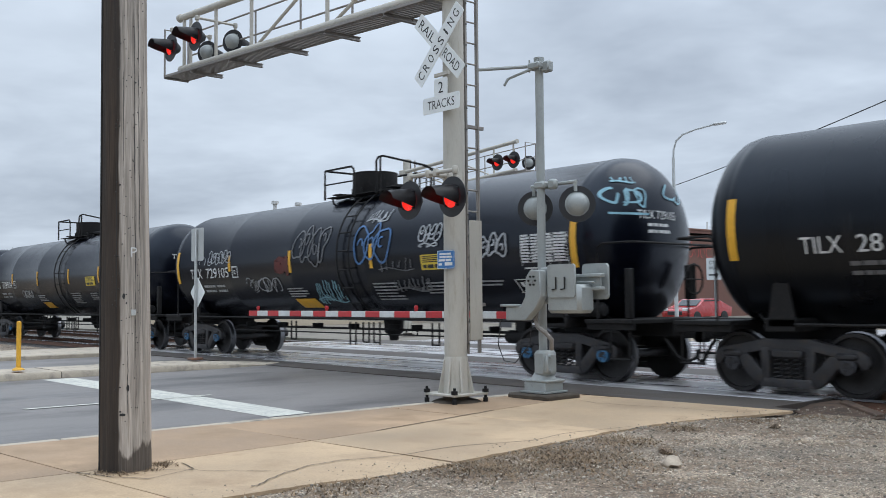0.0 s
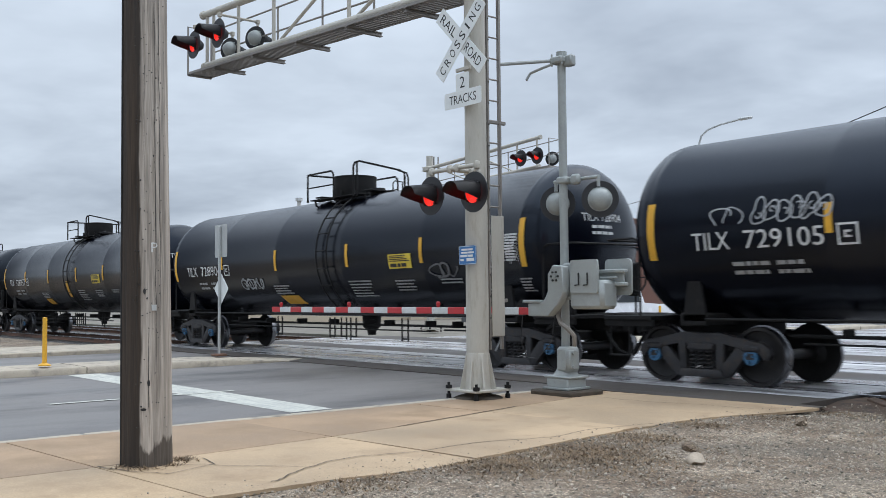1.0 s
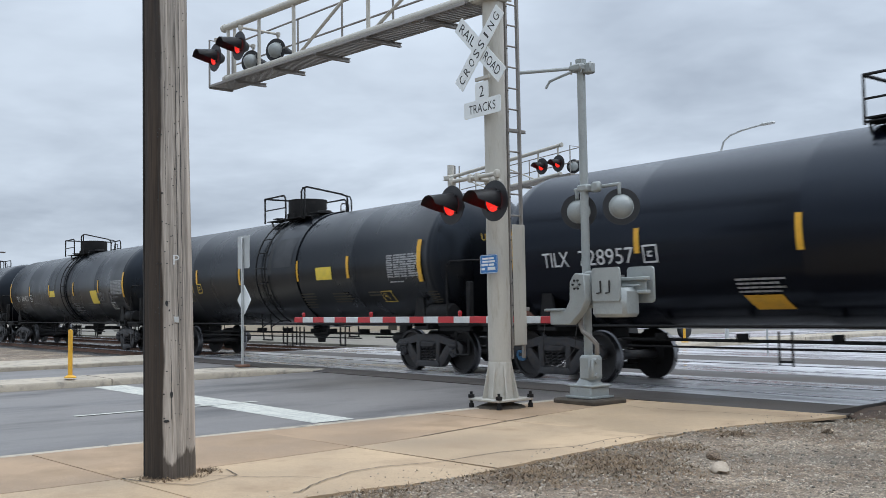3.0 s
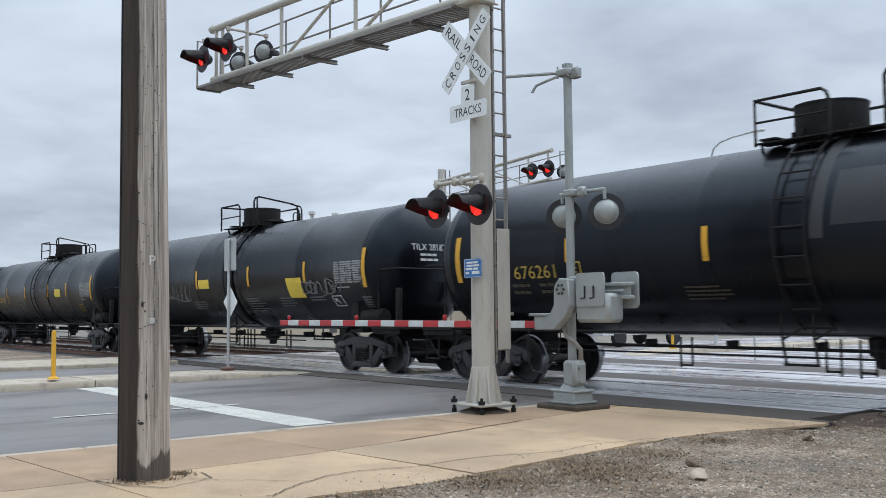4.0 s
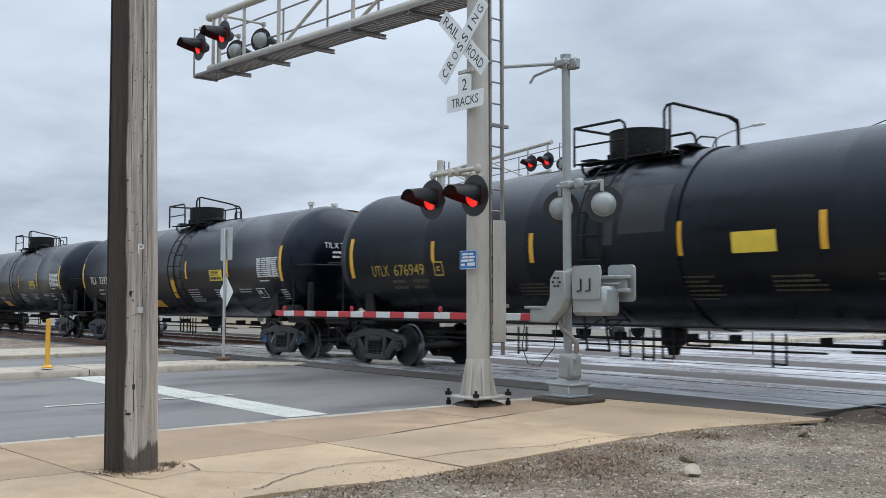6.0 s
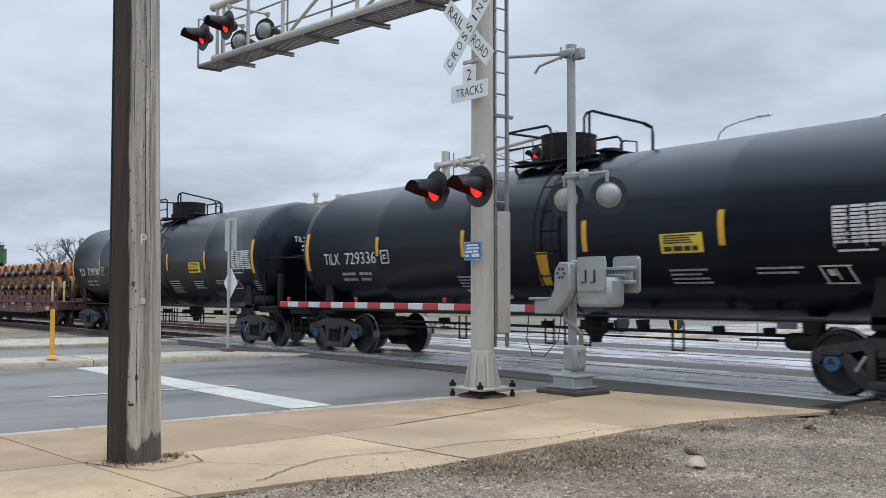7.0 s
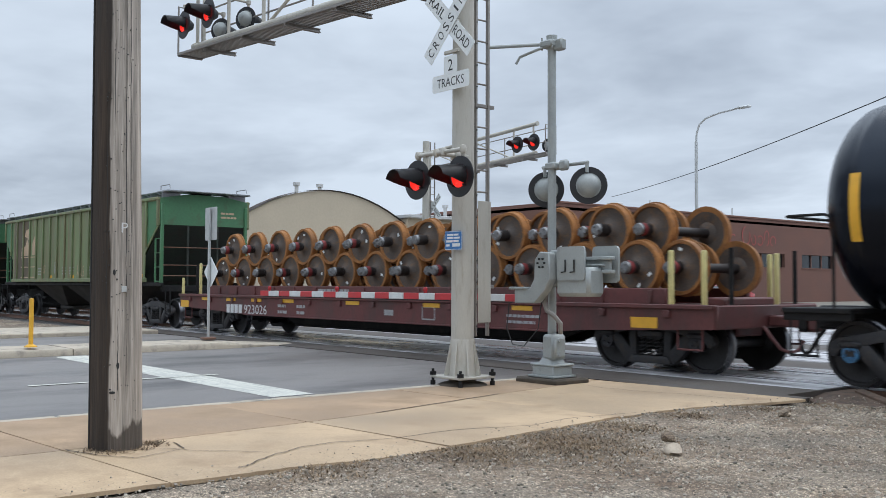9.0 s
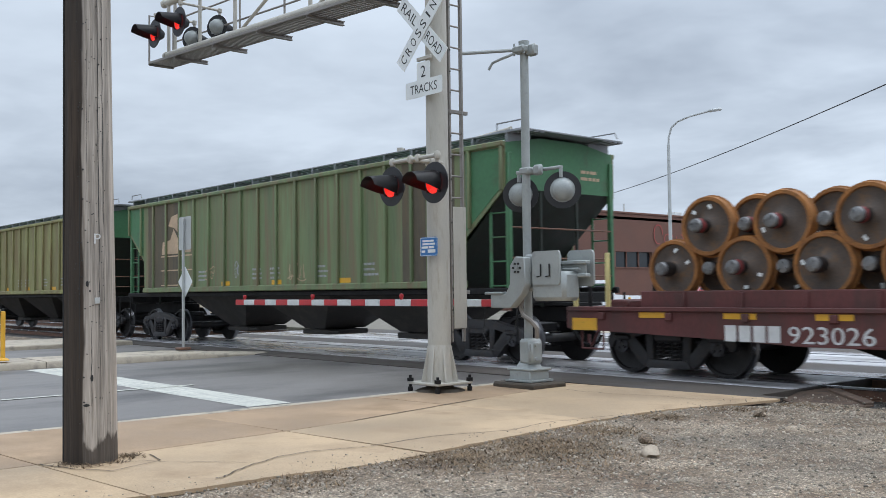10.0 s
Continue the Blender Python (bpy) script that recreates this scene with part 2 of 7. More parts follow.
M_STAKE = mat("pale_yellow_stake_paint", (0.6, 0.52, 0.22), 0.6, var=0.15, scale=6, fine=50, bump=0.1)
M_WHEEL_DISC = mat("dusty_brown_wheel_disc", (0.095, 0.072, 0.058), 0.75, var=0.35, scale=3, fine=35, bump=0.25, dirt=(0.16, 0.09, 0.045))
M_AXLE = mat("dark_axle_steel", (0.03, 0.025, 0.024), 0.5, metal=0.3, var=0.4, scale=6, fine=40, bump=0.2)
M_AXLE_RED = mat("red_axle_band", (0.2, 0.03, 0.03), 0.6, var=0.3, scale=6, fine=40, bump=0.1)
M_AXLE_END = mat("steel_bearing_end", (0.22, 0.22, 0.22), 0.45, metal=0.6, var=0.3, scale=12, fine=60, bump=0.2)
# green darkened for the shade under the hopper ends, plus grime
M_SHADE_GREEN = mat("green_paint_with_shade_and_grime", (0.022, 0.03, 0.022), 0.75, var=0.4, scale=1.5, fine=20, bump=0.15, dirt=(0.03, 0.026, 0.02), dirt_at=0.6)
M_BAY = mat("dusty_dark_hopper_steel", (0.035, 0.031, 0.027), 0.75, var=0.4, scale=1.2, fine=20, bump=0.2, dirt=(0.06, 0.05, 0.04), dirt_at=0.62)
M_HOPPER = mat("weathered_green_paint", (0.165, 0.22, 0.105), 0.6, var=0.3, scale=0.9, fine=14, bump=0.1, dirt=(0.2, 0.145, 0.085), dirt_at=0.56, stretch=(2.6, 2.6, 0.14))
M_HOPPER_OLD = mat("faded_green_paint", (0.26, 0.26, 0.11), 0.65, var=0.35, scale=0.7, fine=14, bump=0.1, dirt=(0.2, 0.15, 0.07), dirt_at=0.56, stretch=(1.6, 1.6, 0.25))
M_HOPPER_GREEN = mat("fresh_green_paint", (0.06, 0.175, 0.08), 0.55, var=0.18, scale=1.0, fine=14, bump=0.08, dirt=(0.07, 0.1, 0.05), dirt_at=0.66)
M_HOPPER_BROWN = mat("rust_stained_panel", (0.1, 0.083, 0.058), 0.7, var=0.3, scale=0.8, fine=14, bump=0.1, dirt=(0.16, 0.12, 0.07), dirt_at=0.6, stretch=(1.6, 1.6, 0.25))
M_LOGO = mat("faded_cream_emblem", (0.5, 0.36, 0.24), 0.65, var=0.2, scale=2, fine=14, bump=0.02)
M_WOOD = mat("weathered_pole_wood", (0.375, 0.33, 0.285), 0.85, var=0.6, scale=5, fine=26, bump=0.6, dirt=(0.19, 0.16, 0.13), dirt_at=0.62, stretch=(3, 3, 0.12), bump_dist=0.02)
M_BRICK_WALL = mat("brown_brick_wall", (0.17, 0.085, 0.065), 0.85, var=0.15, scale=0.5, fine=12, bump=0.3)
M_ARCH = mat("cream_stucco", (0.52, 0.44, 0.33), 0.8, var=0.08, scale=0.3, fine=8, bump=0.1)
M_ROOF = mat("white_metal_roof", (0.55, 0.55, 0.54), 0.5, var=0.1, scale=0.5, fine=8)
M_GLASS_DARK = mat("dark_window_glass", (0.02, 0.025, 0.03), 0.1, var=0.1, scale=1, fine=8, bump=0.0)
M_SIGN_RED = mat("red_sign_letters", (0.4, 0.07, 0.06), 0.5, var=0.1, scale=1, fine=8)
M_BARK = mat("bare_tree_bark", (0.12, 0.1, 0.09), 0.9, var=0.3, scale=2, fine=20)
M_GRASS = mat("dead_grass", (0.19, 0.13, 0.078), 0.9, var=0.4, scale=5, fine=40, island=0.4)
M_CAR_WHITE = mat("white_car_paint", (0.75, 0.75, 0.76), 0.25, var=0.04, scale=2, fine=20, bump=0.0, coat=0.6)
M_CAR_RED = mat("red_car_paint", (0.42, 0.03, 0.03), 0.25, var=0.08, scale=2, fine=20, bump=0.0, coat=0.6)
M_TYRE = mat("tyre_rubber", (0.02, 0.02, 0.02), 0.8, var=0.2, scale=8, fine=50)



def grains(m, scales=(115.0, 55.0)):
    """Lays single small stones of mixed brightness over a ground material."""
    nodes, links = m.node_tree.nodes, m.node_tree.links
    b = nodes["Principled BSDF"]
    colour = b.inputs["Base Color"].links[0].from_socket
    tc = nodes.new("ShaderNodeTexCoord")
    for s, amount in zip(scales, (0.75, 0.5)):
        v, sep, rp, mx = nodes.new("ShaderNodeTexVoronoi"), nodes.new("ShaderNodeSeparateColor"), nodes.new("ShaderNodeValToRGB"), nodes.new("ShaderNodeMixRGB")
        v.inputs["Scale"].default_value = s
        links.new(tc.outputs["Object"], v.inputs["Vector"])
        links.new(v.outputs["Color"], sep.inputs[0])
        e = rp.color_ramp.elements
        e[0].position, e[0].color = 0.0, (0.35, 0.33, 0.32, 1)
        e[1].position, e[1].color = 1.0, (2.9, 3.0, 3.1, 1)
        for p, k in ((0.35, 0.65), (0.7, 1.1), (0.9, 1.6)):
            n = e.new(p)
            n.color = (k, k, k, 1)
        links.new(sep.outputs[0], rp.inputs[0])
        mx.blend_type, mx.inputs[0].default_value = "MULTIPLY", amount
        links.new(colour, mx.inputs[1])
        links.new(rp.outputs[0], mx.inputs[2])
        colour = mx.outputs[0]
    links.new(colour, b.inputs["Base Color"])


grains(M_GRAVEL)
for m in (M_TANK, M_TANK_OLD):      # black paint mirrors with a cold cast
    m.node_tree.nodes["Principled BSDF"].inputs["Specular Tint"].default_value = (0.74, 0.85, 1.0, 1)
grains(M_BALLAST, (30.0, 14.0))

# ---------------------------------------------------------------- mesh helpers
def box(bm, c, s, bev=0.0, m=0, rot=None):
    made = bmesh.ops.create_cube(bm, size=1.0)["verts"]
    turn = Euler([radians(a) for a in rot]).to_matrix() if rot else None
    for v in made:
        p = Vector((v.co.x * s[0], v.co.y * s[1], v.co.z * s[2]))
        v.co = (turn @ p if turn else p) + Vector(c)
    faces = {f for v in made for f in v.link_faces}
    for f in faces:
        f.material_index = m
    if bev:
        edges = list({e for v in made for e in v.link_edges})
        out = bmesh.ops.bevel(bm, geom=edges, offset=min(bev, 0.45 * min(s)), segments=1, affect="EDGES", profile=0.5)
        for f in out["faces"]:
            f.material_index = m


def rod(bm, a, b, r, r2=None, seg=10, m=0, caps=True):
    a, b = Vector(a), Vector(b)
    r2 = r if r2 is None else r2
    d = b - a
    turn = d.to_track_quat("Z", "Y").to_matrix()
    rings = []
    for p, q in ((a, r), (b, r2)):
        rings.append([bm.verts.new(p + turn @ Vector((q * math.cos(2 * math.pi * i / seg), q * math.sin(2 * math.pi * i / seg), 0))) for i in range(seg)])
    for i in range(seg):
        bm.faces.new((rings[0][i], rings[0][(i + 1) % seg], rings[1][(i + 1) % seg], rings[1][i])).material_index = m
    if caps:
        bm.faces.new(rings[0][::-1]).material_index = m
        bm.faces.new(rings[1]).material_index = m


def pipe(bm, pts, r, seg=8, m=0):
    pts = [Vector(p) for p in pts]
    rings = []
    for i, p in enumerate(pts):
        d = (pts[min(i + 1, len(pts) - 1)] - pts[max(i - 1, 0)]).normalized()
        turn = d.to_track_quat("Z", "Y").to_matrix()
        rings.append([bm.verts.new(p + turn @ Vector((r * math.cos(2 * math.pi * k / seg), r * math.sin(2 * math.pi * k / seg), 0))) for k in range(seg)])
    for ra, rb in zip(rings, rings[1:]):
        best = min(range(seg), key=lambda o: sum((ra[k].co - rb[(k + o) % seg].co).length for k in range(seg)))
        for k in range(seg):
            bm.faces.new((ra[k], ra[(k + 1) % seg], rb[(k + 1 + best) % seg], rb[(k + best) % seg])).material_index = m
    bm.faces.new(rings[0][::-1]).material_index = m
    bm.faces.new(rings[-1]).material_index = m


def lathe(bm, profile, origin=(0, 0, 0), axis="z", seg=24, m=0, close=False):
    """profile: (radius, height, material) or (radius, height) along the axis."""
    turn = {"z": Matrix.Identity(3), "x": Matrix(((0, 0, 1), (1, 0, 0), (0, 1, 0))), "y": Matrix(((1, 0, 0), (0, 0, 1), (0, -1, 0)))}[axis]
    rings = []
    for row in profile:
        r, h = row[0], row[1]
        if r < 1e-5:
            rings.append([bm.verts.new(Vector(origin) + turn @ Vector((0, 0, h)))])
        else:
            rings.append([bm.verts.new(Vector(origin) + turn @ Vector((r * math.cos(2 * math.pi * i / seg), r * math.sin(2 * math.pi * i / seg), h))) for i in range(seg)])
    for n, (a, b) in enumerate(zip(rings, rings[1:])):
        mi = profile[n][2] if len(profile[n]) > 2 else m
        for i in range(seg):
            j = (i + 1) % seg
            loop = [a[i % len(a)], a[j % len(a)], b[j % len(b)], b[i % len(b)]]
            loop = list(dict.fromkeys(loop))
            if len(loop) > 2:
                bm.faces.new(loop).material_index = mi


def plate(bm, outline, y0, y1, m=0):
    """An outline in x and z, pulled from y0 to y1."""
    a = [bm.verts.new((x, y0, z)) for x, z in outline]
    b = [bm.verts.new((x, y1, z)) for x, z in outline]
    fa, fb = bm.faces.new(a), bm.faces.new(b[::-1])
    fa.material_index = fb.material_index = m
    n = len(outline)
    for i in range(n):
        bm.faces.new((a[i], b[i], b[(i + 1) % n], a[(i + 1) % n])).material_index = m


def mesh_of(name, bm, mats, smooth=True, fix=True):
    if fix:
        bmesh.ops.recalc_face_normals(bm, faces=bm.faces)
    me = bpy.data.meshes.new(name)
    bm.to_mesh(me)
    bm.free()
    for m in mats if isinstance(mats, (list, tuple)) else [mats]:
        me.materials.append(m)
    if smooth:
        me.shade_smooth()
        me.set_sharp_from_angle(angle=radians(38))
    return me


def part(name, bm, material, parent, label="", at=None, fix=True):
    ob = new(name, bm if isinstance(bm, bpy.types.Mesh) else mesh_of(name, bm, material, fix=fix))
    ob.parent = parent
    if at is not None:
        ob.matrix_basis = at
    if label:
        tagged(ob, label)
    return ob


def thing(name, label, category, group="", kind="", at=None, bm=None, material=None):
    ob = new(name, mesh_of(name, bm, material) if bm is not None else None)
    if at is not None:
        ob.matrix_basis = at
    return tagged(ob, label, category, group, kind)


def text_mesh(body, height, width=None, extrude=0.0):
    """Built-in font, centred at the origin in x and y; height is that of a capital."""
    cu = bpy.data.curves.new("lettering", "FONT")
    cu.body, cu.align_x, cu.align_y = body, "CENTER", "CENTER"
    cu.size, cu.extrude, cu.resolution_u = height / 0.7, extrude, 3
    ob = bpy.data.objects.new("lettering", cu)
    scene.collection.objects.link(ob)
    me = bpy.data.meshes.new_from_object(ob.evaluated_get(bpy.context.evaluated_depsgraph_get()))
    bpy.data.objects.remove(ob)
    bpy.data.curves.remove(cu)
    co = np.array([v.co for v in me.vertices])
    mid = (co.max(0) + co.min(0)) / 2
    k = width / (co[:, 0].max() - co[:, 0].min()) if width else 1.0
    for v in me.vertices:
        v.co = ((v.co.x - mid[0]) * k, v.co.y - mid[1], v.co.z)
    me.materials.clear()
    return me


def add_mesh(bm, me, m=0, place=None):
    start = len(bm.verts)
    vs = [bm.verts.new(place(v.co) if place else v.co) for v in me.vertices]
    for p in me.polygons:
        try:
            bm.faces.new([vs[i] for i in p.vertices]).material_index = m
        except ValueError:
            pass
    bpy.data.meshes.remove(me)
    return start


def patch(bm, x0, x1, z0, z1, place, nx=1, nz=1, m=0, skew=0.0):
    """A patch in the u, v plane, laid down by place(); skew leans its top towards +x."""
    grid = [[bm.verts.new(place(Vector((x0 + (x1 - x0) * i / nx + skew * (j / nz - 0.5), z0 + (z1 - z0) * j / nz, 0)))) for i in range(nx + 1)] for j in range(nz + 1)]
    for j in range(nz):
        for i in range(nx):
            bm.faces.new((grid[j][i], grid[j][i + 1], grid[j + 1][i + 1], grid[j + 1][i])).material_index = m


def ribbon(bm, pts, w, place, m=0):
    """A brush stroke through points of the u, v plane."""
    prev = None
    for i, p in enumerate(pts):
        d = (pts[min(i + 1, len(pts) - 1)] - pts[max(i - 1, 0)])
        d = d.normalized() if d.length > 1e-6 else Vector((1, 0))
        n = Vector((-d.y, d.x)) * w / 2
        a, b = bm.verts.new(place(Vector((*(p + n), 0)))), bm.verts.new(place(Vector((*(p - n), 0))))
        if prev:
            bm.faces.new((prev[0], prev[1], b, a)).material_index = m
        prev = a, b


def scrawl(bm, cx, cz, w, h, strokes, seed, thick, place, m=0):
    """Loops and slashes like a spray-can tag, with no readable letters."""
    rnd = random.Random(seed)
    for s in range(strokes):
        x = cx - w / 2 + w * (s + 0.5) / strokes
        a, b, ph, k = w / strokes * rnd.uniform(0.5, 0.9), h / 2 * rnd.uniform(0.6, 1.0), rnd.uniform(0, 6.28), rnd.choice((1, 1, 2))
        turn = rnd.uniform(3.5, 7.5)
        pts = [Vector((x + a * math.cos(ph + turn * i / 22) + 0.25 * a * math.sin(2.3 * turn * i / 22), cz + b * math.sin(ph + k * turn * i / 22) * (1 - 0.25 * i / 22))) for i in range(23)]
        ribbon(bm, pts, thick * rnd.uniform(0.7, 1.2), place, m)


def bubbles(bm, cx, cz, w, h, strokes, seed, thick, place, m=0):
    """Round swollen outlines like sprayed bubble shapes, one beside the other, with inner curls."""
    rnd = random.Random(seed)
    for s in range(strokes):
        x, z = cx - w / 2 + w * (s + 0.5) / strokes, cz + 0.08 * h * rnd.uniform(-1, 1)
        a, b = w / strokes * rnd.uniform(0.5, 0.66), h / 2 * rnd.uniform(0.75, 1.0)
        p, q, k2, k3 = rnd.uniform(0, 6.28), rnd.uniform(0, 6.28), rnd.uniform(0.08, 0.2), rnd.uniform(0.08, 0.2)
        pts = []
        for i in range(31):
            t = 2 * math.pi * i / 30
            r = 1 + k2 * math.cos(2 * t + p) + k3 * math.cos(3 * t + q)
            pts.append(Vector((x + a * r * math.cos(t) + 0.3 * a * math.sin(t), z + b * r * math.sin(t))))
        ribbon(bm, pts, thick, place, m)
        t0, turn = rnd.uniform(0, 6.28), rnd.uniform(3.0, 5.6)
        ix, iz = x + rnd.uniform(-0.2, 0.2) * a, z + rnd.uniform(-0.25, 0.35) * b
        ribbon(bm, [Vector((ix + 0.36 * a * math.cos(t0 + turn * i / 14), iz + (0.36 - 0.012 * i) * b * math.sin(t0 + turn * i / 14))) for i in range(15)], thick * 0.9, place, m)


def spikes(bm, cx, cz, w, h, strokes, seed, thick, place, m=0):
    """Quick crossing slashes with hooked ends and a long underline."""
    rnd = random.Random(seed)
    for s in range(strokes * 2):
        x = cx - w / 2 + w * (s + 0.5) / (2 * strokes)
        lean, top, low = rnd.uniform(-0.1, 0.35) * h, h / 2 * rnd.uniform(0.5, 1.0), -h / 2 * rnd.uniform(0.4, 1.0)
        hook = rnd.uniform(-0.16, 0.16) * h
        pts = [Vector((x + lean * (1 - i / 6) + 0.03 * h * math.sin(2.2 * i), cz + top + (low - top) * i / 6)) for i in range(7)]
        pts += [Vector((pts[6].x + hook * math.sin(0.5 * i), pts[6].y + 0.18 * h * (1 - math.cos(0.5 * i)))) for i in range(1, 5)]
        ribbon(bm, pts, thick * rnd.uniform(0.7, 1.1), place, m)
    ribbon(bm, [Vector((cx - 0.5 * w + w * i / 12, cz - 0.3 * h + 0.12 * h * math.sin(0.5 * i))) for i in range(13)], thick, place, m)


def text_rows(bm, x0, z1, w, rows, h, gap, place, seed, m=0):
    """Small print that nobody can read, as broken bars."""
    rnd = random.Random(seed)
    for r in range(rows):
        z, x = z1 - r * (h + gap), x0
        stop = x0 + w * rnd.uniform(0.7, 1.0)
        while x < stop - 0.02:
            d = min(rnd.uniform(0.06, 0.16) * max(1.0, h / 0.05), stop - x)
            patch(bm, x, x + d, z - h, z, place, m=m)
            x += d + 0.4 * h


# ---------------------------------------------------------------- ground, road, tracks
TRACK, TRACK_B = 13.84, 18.2          # centre lines of the two tracks
WALK_X0, WALK_X1, WALK_Y1 = -10.3, -6.4, 11.05
MED_X0, MED_X1 = -20.7, -19.1


def flat(name, x0, x1, y0, y1, z, material, label, category="ground", thick=0.0, bev=0.0):
    bm = bmesh.new()
    if thick:
        box(bm, ((x0 + x1) / 2, (y0 + y1) / 2, z - thick / 2), (x1 - x0, y1 - y0, thick), bev)
    else:
        patch(bm, x0, x1, y0, y1, lambda p: Vector((p.x, p.y, z)), 1, 1)
    return thing(name, label, category, kind="structure", bm=bm, material=material)


flat("ground", -2500, 2500, -2500, 2500, -0.30, M_GROUND, "bare winter ground reaching to the horizon")
flat("road", WALK_X0 - 9.3, WALK_X0, -80, 11.4, -0.03, M_ASPHALT, "damp grey asphalt road running up to the crossing", "road", 0.26)
flat("road_far_lanes", -26.0, WALK_X0 - 9.306, -80, 11.4, -0.034, M_ASPHALT, "damp grey asphalt of the opposing lanes", "road", 0.26)
flat("crossing", -29.5, -6.7, 11.406, 21.6, -0.012, M_CROSSING, "dark wet asphalt level crossing between the rails", "crossing", 0.28)
flat("road_beyond", -27.5, -5.5, 21.606, 200, -0.03, M_PANEL, "wet pale pavement beyond the tracks", "road", 0.26)
flat("yard", -70, -27.506, 21.606, 200, -0.06, M_GROUND, "dull lot between the tracks and the buildings", "ground", 0.23)
flat("lot_beyond", -5.494, 120, 21.606, 200, -0.06, M_PANEL, "wet paved lot beyond the tracks", "ground", 0.23)
flat("pavement_far_side", -29.5, -26.006, -80, 11.4, 0.08, M_KERB, "pale concrete pavement along the opposing lanes", "pavement", 0.36, 0.03)
flat("gravel_left", -90, -29.506, -80, 10.9, -0.02, M_GRAVEL, "grey gravel verge beside the tracks", "gravel", 0.26)


EDGE_Y = (-30, 3.0, 3.96, 4.5, 5.16, 6.0, 6.97, 8.66, 9.4, 10.2, 11.0, 12.0)
EDGE_X = (-6.4, -6.4, -6.36, -6.27, -6.25, -6.36, -6.47, -6.67, -6.63, -6.44, -6.25, -6.25)


def edge_x(y):
    """Where the ragged border of the sidewalk meets the gravel."""
    return float(np.interp(y, EDGE_Y, EDGE_X))


def lot_height(x, y):
    return -0.012 - 0.06 * max(0.0, min(1.0, (edge_x(y) + 0.02 - x) / 0.06)) + 0.035 * noise.noise((x * 0.5, y * 0.5, 0)) + 0.012 * noise.noise((x * 2.3, y * 2.3, 3)) - 0.045 * max(0.0, min(1.0, (y - 10.2) / 1.0))


